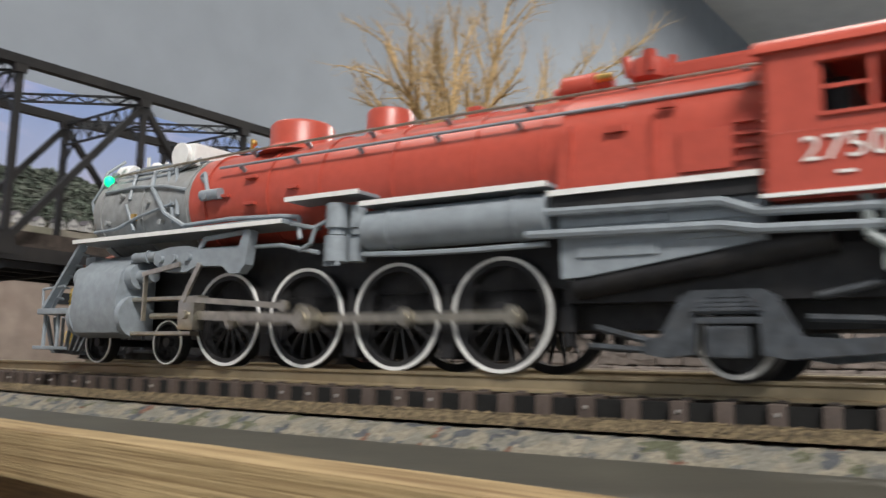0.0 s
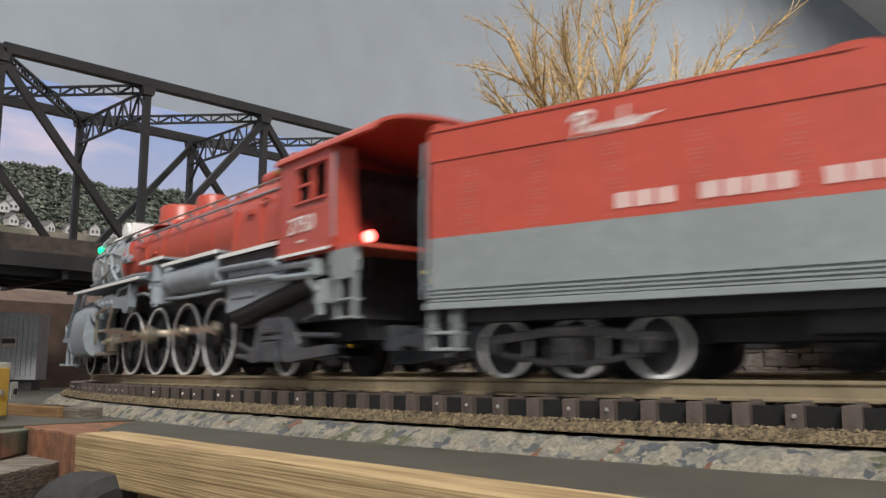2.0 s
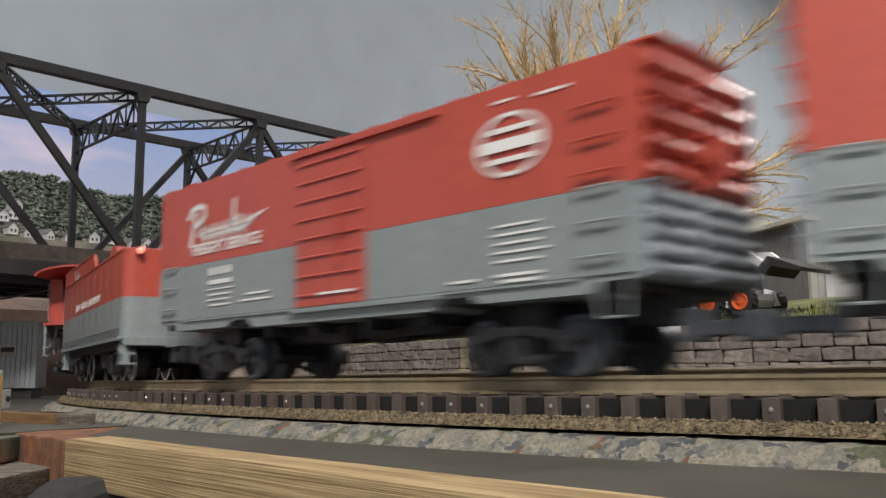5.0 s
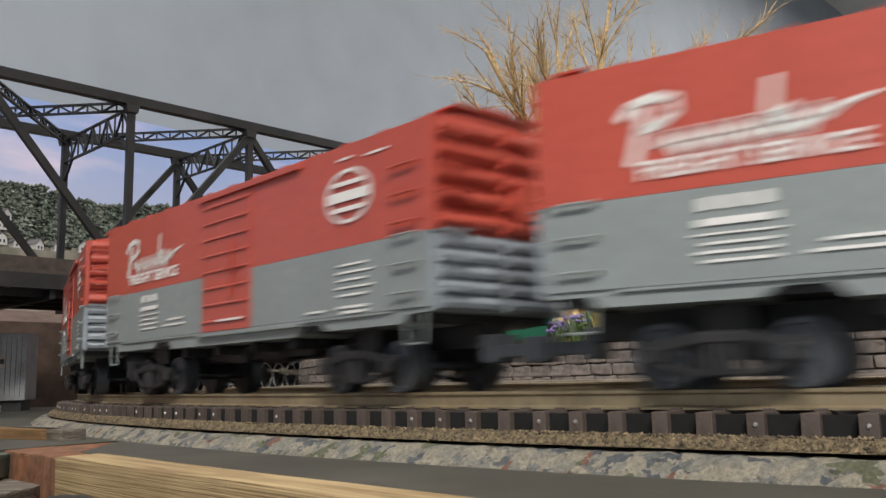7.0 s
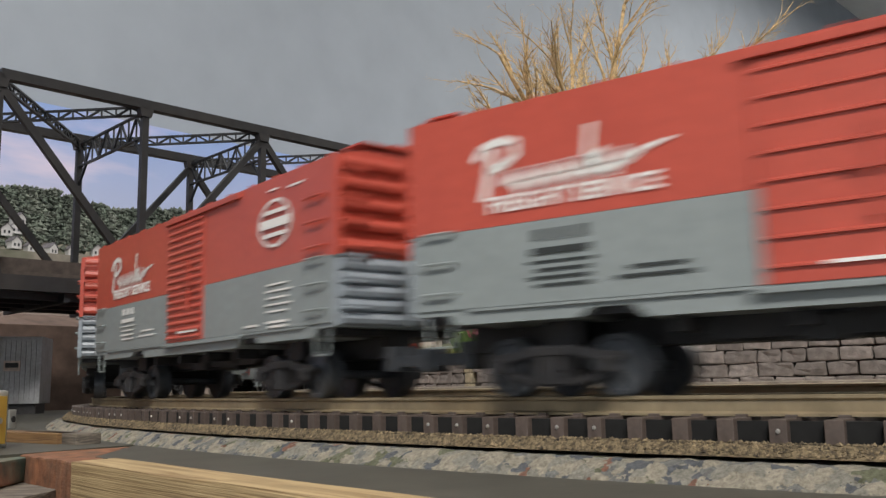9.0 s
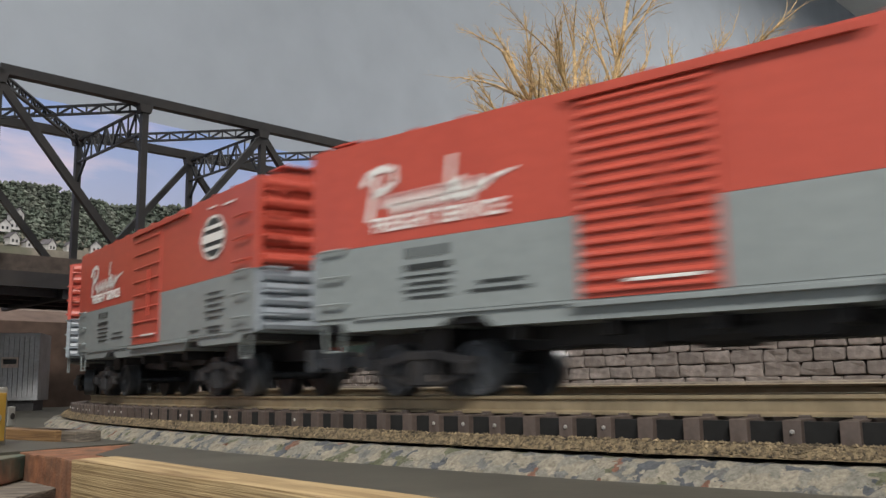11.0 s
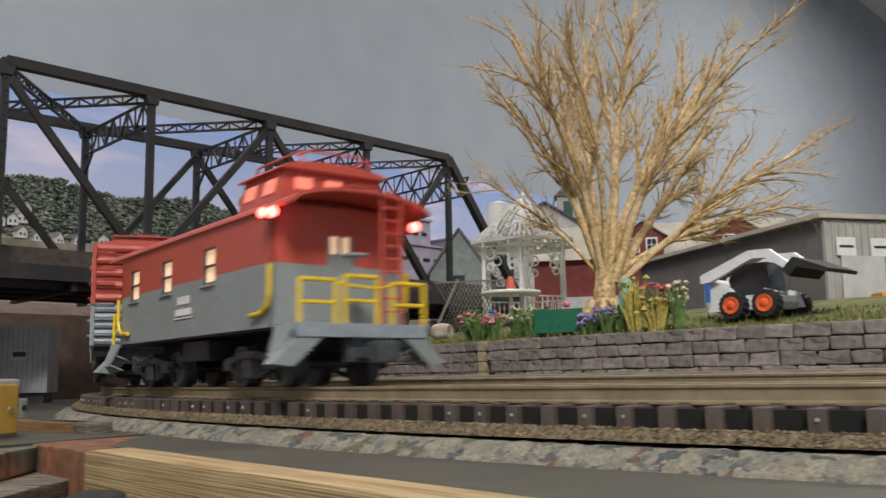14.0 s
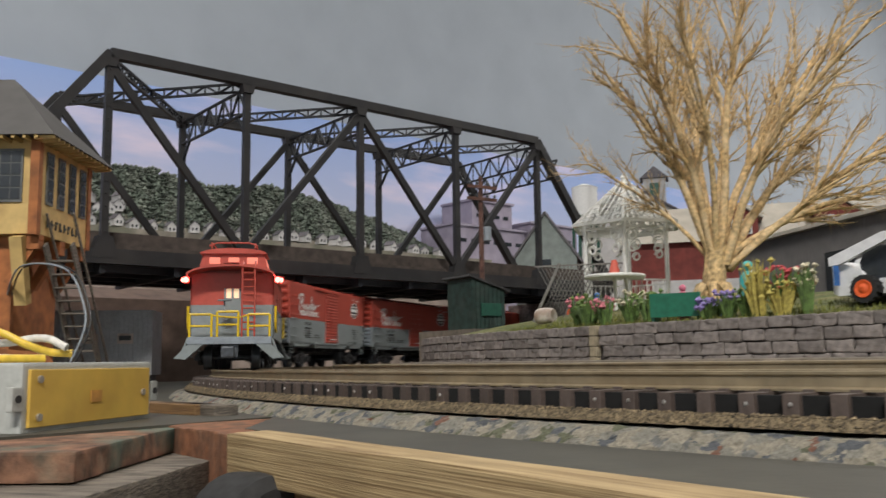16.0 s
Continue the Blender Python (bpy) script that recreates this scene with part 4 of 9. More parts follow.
        rows += [(X * 0.048, 0.0340, 0.016, 0.0008), (X * 0.049, 0.0315, 0.022, 0.0008)]
        rows += [(-X * (0.088 + 0.001 * (k % 2)), 0.0435 - 0.0026 * k, 0.016 + 0.004 * (k % 2), 0.0007) for k in range(5)]
        rows += [(-X * 0.088, 0.0290, 0.017, 0.0009), (-X * 0.089, 0.0272, 0.014, 0.0009), (-X * 0.066, 0.0285, 0.011, 0.0008)]
        bars(car, rows, sd, HW, lt)
        bars(car, [(X * -0.004, 0.0302, 0.021, 0.0009)], sd, HW + 0.0008, M["letter"])
        bars(car, [(-X * 0.084, 0.0810, 0.007, 0.0008), (-X * 0.102, 0.0800, 0.011, 0.0008)], sd, HW, M["letter"])
        herald(car, -X * 0.0862, 0.0675, 0.0104, sd, HW, dark)
    # corrugated ends
    for e in (1, -1):
        for lo, hi, mt in ((DIV, EAVE + 0.001, M["red"]), (SILL + 0.004, DIV - 0.0005, M["lgrey"])):
            bm = B()
            n = 5
            for k in range(n):
                z = lo + (hi - lo) * (k + 0.5) / n
                for ya, yb in ((-0.028, -0.0015), (0.0015, 0.028)):
                    prism(bm, [(e * HL, z - 0.0024), (e * (HL + 0.0022), z - 0.0016), (e * (HL + 0.0029), z), (e * (HL + 0.0022), z + 0.0016), (e * HL, z + 0.0024)], "y", ya, yb)
                    if k:
                        box(bm, e * HL, e * (HL + 0.0007), ya + 0.003, yb - 0.003, z - 0.0037, z - 0.0031)
            for y in (-0.0295, 0.0295):
                box(bm, e * (HL - 0.0002), e * (HL + 0.0016), y - 0.0010, y + 0.0010, lo, hi - 0.001)
            part("end_corrugation", bm, mt, car, "corrugated steel car end", smooth=True)
        for lo, hi, mt in ((SILL + 0.010, DIV, M["lgrey"]), (DIV + 0.003, EAVE - 0.002, M["red"])):
            bm = B()
            z = lo
            while z < hi:
                pipe(bm, [(e * (HL + 0.001), 0.018, z), (e * (HL + 0.004), 0.018, z), (e * (HL + 0.004), 0.028, z), (e * (HL + 0.001), 0.028, z)], 0.0005, 5)
                z += 0.0093
            part("end_ladder", bm, mt, car, "wire rungs on the car end")
        bm = B()
        rod(bm, (e * (HL + 0.0015), -0.010, DIV + 0.012), (e * (HL + 0.0035), -0.010, DIV + 0.012), 0.0062, seg=18)
        part("brake_wheel", bm, M["red"], car, "red brake wheel")
        coupler(car, e * HL, e)
    # roof ribs and running board
    bm = B()
    for k in range(13):
        x = -HL + 0.004 + k * (2 * HL - 0.008) / 12
        for sd in (1, -1):
            bar(bm, (x, sd * ye, EAVE + 0.0003), (x, 0, EAVE + 0.0048), 0.0018, 0.0010)
    part("roof_ribs", bm, M["red"], car)
    bm = B()
    for k in (-1, 0, 1):
        box(bm, -HL - 0.002, HL + 0.002, k * 0.0042 - 0.0019, k * 0.0042 + 0.0019, EAVE + 0.0056, EAVE + 0.0064)
    for e in (1, -1):
        box(bm, e * (HL - 0.010), e * (HL + 0.002), -0.020, 0.020, EAVE + 0.0048, EAVE + 0.0055)
    part("running_board", bm, M["red"], car, "red roof walk")
    # underframe
    bm = B()
    box(bm, -HL + 0.004, HL - 0.004, -0.006, 0.006, 0.0140, SILL + 0.0035)
    box(bm, -HL + 0.004, HL - 0.004, -0.028, 0.028, SILL + 0.0010, SILL + 0.0034)
    for x in (-0.045, -0.015, 0.015, 0.045):
        box(bm, x - 0.0015, x + 0.0015, -0.027, 0.027, 0.0165, SILL + 0.002)
    prism(bm, [(-0.052, SILL), (-0.040, 0.0145), (0.040, 0.0145), (0.052, SILL)], "y", 0.014, 0.0155)
    prism(bm, [(-0.052, SILL), (-0.040, 0.0145), (0.040, 0.0145), (0.052, SILL)], "y", -0.0155, -0.014)
    rod(bm, (-0.022, 0.012, 0.0165), (-0.004, 0.012, 0.0165), 0.0042, seg=14)
    box(bm, 0.006, 0.018, 0.010, 0.018, 0.0130, 0.0195, 0.0006)
    for x in (-0.083, 0.083):
        box(bm, x - 0.006, x + 0.006, -0.020, 0.020, 0.0145, SILL + 0.002)
    part("underframe", bm, M["black"], car, "black steel underframe with brake gear")
    for x in (0.083, -0.083):
        truck(car, x, 0.0345, 0.0086)
    return car


CARS = []
for k in range(5):
    c_ = box_car(k >= 3, k in (2, 4), ("red and grey model box car with black lettering" if k >= 3 else "red and grey model box car with white lettering") + (", ribbed door" if k in (2, 4) else ", panelled door"))
    CARS.append(c_)
    MOVERS.append((c_, (2 - k) * 0.2904, 0.083))

# ---------------------------------------------------------------- steam locomotive
DR = 0.0173                     # driving wheel radius
DRIVERS = (0.0618, 0.0222, -0.0176, -0.0567)
CRANK = 0.0068
PIN0, PHASE = radians(186), radians(174)
CRANKED = []

loco = empty("steam_locomotive", "red and grey model steam locomotive with white-rimmed driving wheels", "locomotive")
bm = B()
rod(bm, (-0.0780, 0, 0.0645), (0.0872, 0, 0.0645), 0.0205, 0.0200, 48)
boiler = part("boiler", bm, M["red"], loco, "red boiler barrel", smooth=True)
for x in (0.078, 0.044, 0.018, -0.014, -0.046, -0.070):
    bm = B()
    ring(bm, x - 0.0006, x + 0.0006, 0.0195, 0.0208, 48)
    band = part("boiler_band", bm, M["red"], boiler)
    band.matrix_basis = Matrix.Translation((x, 0, 0.0645)) @ Matrix.Rotation(radians(90), 4, "Z") @ Matrix.Translation((0, -x, 0))
bm = B()
arc = [(0.0232 * math.cos(a), 0.0645 + 0.0212 * math.sin(a)) for a in np.linspace(0, math.pi, 21)]
prism(bm, [(0.0240, 0.0500)] + arc + [(-0.0240, 0.0500)], "x", -0.1356, -0.0772)
part("firebox", bm, M["red"], loco, "red firebox casing", smooth=True)
bm = B()
for sd in (1, -1):
    for x0, x1, z0, z1 in ((-0.098, -0.092, 0.0665, 0.0685), (-0.112, -0.107, 0.0712, 0.0728)):
        box(bm, x0, x1, sd * 0.0228, sd * 0.0245, z0, z1, 0.0002)
    for k in range(4):
        box(bm, -0.1345, -0.1275, sd * 0.0225, sd * 0.0250, 0.0545 + k * 0.0033, 0.0553 + k * 0.0033)
    box(bm, -0.127, -0.113, sd * 0.0232, sd * 0.0246, 0.0530, 0.0640, 0.0002)
    for x in (-0.081, -0.1055):
        box(bm, x - 0.0005, x + 0.0005, sd * 0.0225, sd * 0.0243, 0.051, 0.070)
part("firebox_fittings", bm, M["red"], loco)
# smokebox, front door, number plate, headlight
bm = B()
rod(bm, (0.0874, 0, 0.0645), (0.1500, 0, 0.0645), 0.0194, 0.0192, 44)
lathe(bm, [(0.0192, 0), (0.0188, 0.0020), (0.0150, 0.0032), (0.0148, 0.0040), (0.0100, 0.0055), (0.003, 0.0062)], (0.1500, 0, 0.0645), "x", 40)
smokebox = part("smokebox", bm, M["smoke"], loco, "graphite grey smokebox", smooth=True)
for x in (0.090, 0.118, 0.146):
    bm = B()
    ring(bm, -0.0006, 0.0006, 0.0188, 0.0199, 44)
    band = part("smokebox_band", bm, M["smoke"], smokebox)
    band.matrix_basis = Matrix.Translation((x, 0, 0.0645)) @ Matrix.Rotation(radians(90), 4, "Z")
bm = B()
box(bm, 0.1210, 0.1240, 0.0186, 0.0200, 0.0590, 0.0618, 0.0003)
part("builder_plate", bm, M["brass"], smokebox, "small brass plate with unreadable lettering")
bm = B()
lathe(bm, [(0.0042, 0), (0.0048, 0.002), (0.0048, 0.008), (0.0040, 0.0085)], (0.1500, 0, 0.0850), "x", 20)
box(bm, 0.1480, 0.1575, -0.003, 0.003, 0.0790, 0.0815, 0.0004)
part("headlight", bm, M["white"], loco, "pale headlight casing", smooth=True)
for sd in (1, -1):
    bm = B()
    rod(bm, (0.147, sd * 0.0125, 0.0770), (0.147, sd * 0.0125, 0.0830), 0.0016, seg=10)
    mk = part("marker_lamp", bm, M["lgrey"], loco, "classification lamp")
    bm = B()
    ball(bm, (0.1480, sd * 0.0148, 0.0790), 0.0024, 14, 10)
    part("lens", bm, GLOW_GREEN, mk, "glowing green lens", smooth=True)
# feedwater heater, stack, bell
bm = B()
rod(bm, (0.1010, -0.0150, 0.0855), (0.1010, 0.0150, 0.0855), 0.0052, seg=20)
box(bm, 0.094, 0.108, -0.013, 0.013, 0.0810, 0.0905, 0.0012)
part("feedwater_heater", bm, M["white"], loco, "white-grey feedwater heater across the smokebox")
bm = B()
lathe(bm, [(0.0062, 0), (0.0056, 0.004), (0.0052, 0.008), (0.0060, 0.0085), (0.0060, 0.0098), (0.0046, 0.0098)], (0.1160, 0, 0.0815), "z", 24)
part("smokestack", bm, M["smoke"], loco, "short grey smokestack", smooth=True)
bm = B()
lathe(bm, [(0.0044, 0), (0.0034, 0.001), (0.0030, 0.003), (0.0018, 0.0045), (0.0005, 0.005)], (0.1350, 0, 0.0842), "z", 18)
box(bm, 0.1342, 0.1358, -0.0052, -0.0044, 0.0820, 0.0905)
box(bm, 0.1342, 0.1358, 0.0044, 0.0052, 0.0820, 0.0905)
part("bell", bm, M["white"], loco, "bell in its yoke", smooth=True)
bm = B()
for y in (0.006, 0.0095, 0.0130):
    pipe(bm, [(0.148, y, 0.0840 - (y - 0.006)), (0.132, y + 0.001, 0.0850 - (y - 0.006)), (0.108, y + 0.001, 0.0845 - (y - 0.006) * 0.9), (0.090, y, 0.0830)], 0.0007, 6)
for a, b in (((0.103, 0.0145, 0.0800), (0.093, 0.0205, 0.0590)), ((0.108, 0.0145, 0.0790), (0.094, 0.0215, 0.0560)), ((0.128, 0.0195, 0.0660), (0.121, 0.0200, 0.0545))):
    pipe(bm, [a, b], 0.0008, 6)
part("smokebox_piping", bm, M["lgrey"], loco, "thin grey pipes along the smokebox", smooth=True)
bm = B()
pipe(bm, [(0.0800, 0.0180, 0.0705), (0.0815, 0.0190, 0.0735), (0.0790, 0.0195, 0.0745), (0.0765, 0.0205, 0.0690), (0.0740, 0.0215, 0.0655)], 0.0009, 7)
rod(bm, (0.0775, 0.0215, 0.0650), (0.0670, 0.0215, 0.0650), 0.0022, seg=12)
rod(bm, (0.0740, 0.0215, 0.0640), (0.0740, 0.0240, 0.0640), 0.0012, seg=8)
part("injector_check", bm, M["lgrey"], loco, "grey injector pipe and check valve", smooth=True)
# more pipework, steps and valves about the smokebox and boiler
for pts, rad, nm in (([(0.1480, 0.0200, 0.0555), (0.1320, 0.0205, 0.0560), (0.1180, 0.0206, 0.0600), (0.0960, 0.0204, 0.0640)], 0.0007, "lubricator_pipe"),
                     ([(0.1450, 0.0180, 0.0730), (0.1250, 0.0185, 0.0735), (0.1050, 0.0190, 0.0720), (0.0900, 0.0195, 0.0690)], 0.0008, "sand_pipe"),
                     ([(0.1200, 0.0120, 0.0815), (0.1120, 0.0190, 0.0720), (0.1000, 0.0212, 0.0600), (0.0860, 0.0222, 0.0535)], 0.0010, "steam_pipe"),
                     ([(0.0880, 0.0218, 0.0540), (0.0600, 0.0222, 0.0545), (0.0340, 0.0222, 0.0535), (0.0230, 0.0240, 0.0520), (0.0210, 0.0250, 0.0440)], 0.0009, "air_pipe"),
                     ([(0.0880, 0.0222, 0.0520), (0.0500, 0.0226, 0.0524), (0.0290, 0.0228, 0.0515), (0.0190, 0.0245, 0.0480)], 0.0008, "air_pipe"),
                     ([(0.1320, 0.0120, 0.0830), (0.1280, 0.0160, 0.0780), (0.1260, 0.0196, 0.0680)], 0.0008, "bell_line"),
                     ([(0.1520, 0.0160, 0.0560), (0.1560, 0.0170, 0.0700), (0.1510, 0.0140, 0.0800)], 0.0006, "front_grab_iron"),
                     ([(0.1500, 0.0060, 0.0900), (0.1540, 0.0120, 0.0840), (0.1530, 0.0150, 0.0760)], 0.0007, "lamp_conduit")):
    for sd in (1, -1):
        bm = B()
        pipe(bm, [(x, sd * y, z) for x, y, z in pts], rad, 7)
        part(nm, bm, M["lgrey"], loco, smooth=True)
for sd in (1, -1):
    for x, z in ((0.140, 0.0590), (0.131, 0.0700), (0.113, 0.0660), (0.104, 0.0570)):
        bm = B()
        rod(bm, (x, sd * 0.0186, z), (x, sd * 0.0208, z), 0.0011, seg=8)
        part("washout_plug", bm, M["smoke"], smokebox)
    for x, z in ((0.066, 0.0640), (0.052, 0.0700), (0.0520, 0.0600), (0.030, 0.0640)):
        bm = B()
        box(bm, x - 0.0026, x + 0.0026, sd * 0.0192, sd * 0.0216, z - 0.0006, z + 0.0006, 0.0003)
        part("boiler_step", bm, M["red"], boiler)
    # brake shoes and hangers between the drivers, springs above the trailing axle
    for x in (0.042, 0.002, -0.037, -0.0785):
        bm = B()
        box(bm, x - 0.0012, x + 0.0012, sd * 0.0150, sd * 0.0190, 0.0080, 0.0270, 0.0004)
        box(bm, x - 0.0022, x + 0.0022, sd * 0.0155, sd * 0.0195, 0.0120, 0.0190, 0.0006)
        part("brake_hanger", bm, M["black"], loco)
    for k in range(4):
        bm = B()
        box(bm, -0.1345 + k * 0.0014, -0.1170 - k * 0.0014, sd * 0.0262, sd * 0.0284, 0.0166 + k * 0.0011, 0.0175 + k * 0.0011)
        part("spring_leaf", bm, M["wheel"], loco)
    for x0, z0, x1, z1 in ((-0.0900, 0.0130, -0.1080, 0.0085), (-0.0880, 0.0080, -0.1040, 0.0070), (-0.1440, 0.0150, -0.1700, 0.0140), (-0.1460, 0.0200, -0.1600, 0.0230)):
        bm = B()
        rod(bm, (x0, sd * 0.0245, z0), (x1, sd * 0.0245, z1), 0.0010, seg=7)
        part("brake_rod", bm, M["wheel"], loco)
    bm = B()
    rod(bm, (0.1100, sd * 0.0262, 0.0418), (0.0960, sd * 0.0262, 0.0418), 0.0020, seg=12)
    rod(bm, (0.1010, sd * 0.0262, 0.0418), (0.1000, sd * 0.0262, 0.0418), 0.0027, seg=12)
    part("power_reverse", bm, M["lgrey"], loco, "grey power reverse cylinder", smooth=True)
# domes and roof fittings
for x, r, top, nm in ((0.0465, 0.0125, 0.0948, "sand_dome"), (0.0030, 0.0086, 0.0940, "steam_dome")):
    bm = B()
    lathe(bm, [(r * 1.35, 0), (r * 1.08, 0.0022), (r, 0.004), (r, top - 0.0835), (r * 0.92, top - 0.0822), (r * 0.4, top - 0.081), (0.0003, top - 0.0808)], (x, 0, 0.0810), "z", 32)
    part(nm, bm, M["red"], loco, "red dome on the boiler", smooth=True)
bm = B()
box(bm, -0.0375, -0.0325, -0.0035, 0.0035, 0.0835, 0.0885, 0.0004)
part("boiler_box", bm, M["red"], loco)
bm = B()
rod(bm, (-0.0690, 0.003, 0.0888), (-0.0800, 0.003, 0.0888), 0.0036, seg=16)
rod(bm, (-0.0800, 0.003, 0.0888), (-0.0850, 0.003, 0.0888), 0.0024, seg=14)
rod(bm, (-0.0660, 0.003, 0.0870), (-0.0690, 0.003, 0.0880), 0.0020, seg=12)
part("turbo_generator", bm, M["red"], loco, "red turbo generator", smooth=True)
bm = B()
rod(bm, (-0.0810, 0.0055, 0.0895), (-0.0860, 0.0055, 0.0895), 0.0013, seg=10)
part("whistle", bm, M["brass"], loco, "brass whistle", smooth=True)
bm = B()
lathe(bm, [(0.0030, 0), (0.0030, 0.003), (0.0055, 0.0040), (0.0060, 0.0070), (0.0052, 0.0098), (0.0025, 0.0105), (0.0022, 0.0130), (0.0004, 0.0132)], (-0.0955, 0, 0.0842), "z", 22)
for k in range(4):
    rod(bm, (-0.0955 + 0.0056 * math.cos(k * 1.57 + 0.4), 0.0056 * math.sin(k * 1.57 + 0.4), 0.0895), (-0.0955 + 0.0070 * math.cos(k * 1.57 + 0.4), 0.0070 * math.sin(k * 1.57 + 0.4), 0.0955), 0.0014, seg=8)
part("steam_turret", bm, M["red"], loco, "red steam turret with valves", smooth=True)
bm = B()
box(bm, -0.134, -0.106, -0.0105, 0.0105, 0.0840, 0.0885, 0.0010)
part("turret_cover", bm, M["red"], loco)
bm = B()
rod(bm, (0.0700, 0.0040, 0.0850), (0.0700, 0.0040, 0.0905), 0.0010, seg=8)
ball(bm, (0.0680, 0.0050, 0.0885), 0.0013, 10, 6)
part("pop_valve", bm, M["brass"], loco, "brass pop valve", smooth=True)
# hand rails with stanchions
for y, z, x0, x1 in ((0.0150, 0.0822, 0.1450, -0.1330), (0.0208, 0.0752, 0.0690, -0.1330)):
    for sd in (1, -1):
        bm = B()
        pipe(bm, [(x0, sd * y, z - (0.0015 if x0 > 0.1 else 0)), (0.06, sd * y, z), (x1, sd * y, z)], 0.00055, 7)
        hr = part("hand_rail", bm, M["steel"] if y < 0.02 else M["lgrey"], loco, "grey wire hand rail", smooth=True)
        for x in (0.058, 0.030, 0.0, -0.032, -0.062, -0.096, -0.128):
            bm = B()
            rod(bm, (x, sd * (y - 0.0035), z - 0.0022), (x, sd * y, z), 0.0007, 0.0011, 8)
            part("stanchion", bm, M["lgrey"], hr)
# running boards, each with a white edge
for x0, x1, z in ((0.1476, 0.0253, 0.0505), (0.0242, -0.0087, 0.0577), (-0.0092, -0.0771, 0.0534), (-0.0775, -0.1353, 0.0503)):
    for sd in (1, -1):
        bm = B()
        box(bm, x1, x0, sd * 0.0150, sd * 0.0298, z - 0.0012, z, 0.0002)
        if z < 0.0505:
            box(bm, x1, x0, sd * 0.0200, sd * 0.0290, z - 0.0052, z - 0.0013, 0.0002)
        rb = part("running_board", bm, M["lgrey"] if z > 0.0504 else M["black"], loco, "running board")
        bm = B()
        box(bm, x1, x0, sd * 0.0299, sd * 0.0304, z - 0.0013, z + 0.0003)
        part("edge_stripe", bm, M["white"], rb, "white edge stripe")
for sd in (1, -1):
    bm = B()
    rod(bm, (-0.0098, sd * 0.0238, 0.0448), (-0.0765, sd * 0.0238, 0.0448), 0.0066, seg=26)
    rod(bm, (-0.0092, sd * 0.0238, 0.0448), (-0.0098, sd * 0.0238, 0.0448), 0.0050, 0.0064, 26)
    for x in (-0.020, -0.066):
        rod(bm, (x - 0.0007, sd * 0.0238, 0.0448), (x + 0.0007, sd * 0.0238, 0.0448), 0.0070, seg=26)
        box(bm, x - 0.001, x + 0.001, sd * 0.0232, sd * 0.0244, 0.0505, 0.0525)
    part("air_tank", bm, M["lgrey"], loco, "grey cylindrical air tank", smooth=True)
    bm = B()
    for z, r, h in ((0.0350, 0.0042, 0.0085), (0.0440, 0.0030, 0.0022), (0.0462, 0.0040, 0.0082)):
        rod(bm, (0.0030, sd * 0.0262, z), (0.0030, sd * 0.0262, z + h), r, seg=14)
        rod(bm, (-0.0040, sd * 0.0240, z), (-0.0040, sd * 0.0240, z + h * 0.9), r * 0.7, seg=12)
    for x in (0.0005, 0.0030, 0.0055):
        rod(bm, (x, sd * 0.0285, 0.0335), (x, sd * 0.0285, 0.0375), 0.0008, seg=6)
    box(bm, -0.0085, 0.0090, sd * 0.0185, sd * 0.0240, 0.0400, 0.0470, 0.0004)
    pipe(bm, [(0.0065, sd * 0.0255, 0.0500), (0.0130, sd * 0.0260, 0.0475), (0.0150, sd * 0.0260, 0.0420), (0.0210, sd * 0.0250, 0.0400)], 0.0008, 6)
    part("air_pump", bm, M["lgrey"], loco, "grey compound air pump", smooth=True)
    bm = B()
    for z, zz in ((0.0395, 0.0388), (0.0475, 0.0470)):
        pipe(bm, [(0.0900, sd * 0.0245, z + 0.004), (0.0300, sd * 0.0250, z + 0.003), (0.0120, sd * 0.0250, zz)], 0.0008, 6)
    pipe(bm, [(-0.0090, sd * 0.0270, 0.0368), (-0.0300, sd * 0.0275, 0.0360), (-0.0500, sd * 0.0275, 0.0358), (-0.0760, sd * 0.0270, 0.0362)], 0.0009, 6)
    part("boiler_pipe", bm, M["lgrey"], loco, "grey air pipe", smooth=True)
    # ash pan side and its long pipes
    bm = B()
    prism(bm, [(-0.0790, 0.0495), (-0.1352, 0.0460), (-0.1352, 0.0340), (-0.0880, 0.0268), (-0.0800, 0.0262)], "y", sd * 0.0150, sd * 0.0262)
    part("ash_pan", bm, M["lgrey"], loco, "grey riveted ash pan side")
    bm = B()
    rod(bm, (-0.0830, sd * 0.0215, 0.0248), (-0.1500, sd * 0.0215, 0.0345), 0.0042, seg=16)
    part("feed_pipe", bm, M["black"], loco, "thick black pipe below the ash pan", smooth=True)
    for x0, x1, z0, z1 in ((-0.1345, -0.1130, 0.0462, 0.0486), (-0.1100, -0.0830, 0.0405, 0.0425), (-0.1330, -0.1120, 0.0398, 0.0422), (-0.1080, -0.0850, 0.0318, 0.0352), (-0.1300, -0.1130, 0.0352, 0.0370)):
        bm = B()
        box(bm, x0, x1, sd * 0.0255, sd * 0.0268, z0, z1, 0.0003)
        part("cover_plate", bm, M["lgrey"], loco)
    for k in range(9):
        bm = B()
        rod(bm, (-0.0850 - k * 0.006, sd * 0.0262, 0.0440 - 0.0002 * k), (-0.0850 - k * 0.006, sd * 0.0285, 0.0440 - 0.0002 * k), 0.0007, seg=6)
        part("pipe_clamp", bm, M["lgrey"], loco)
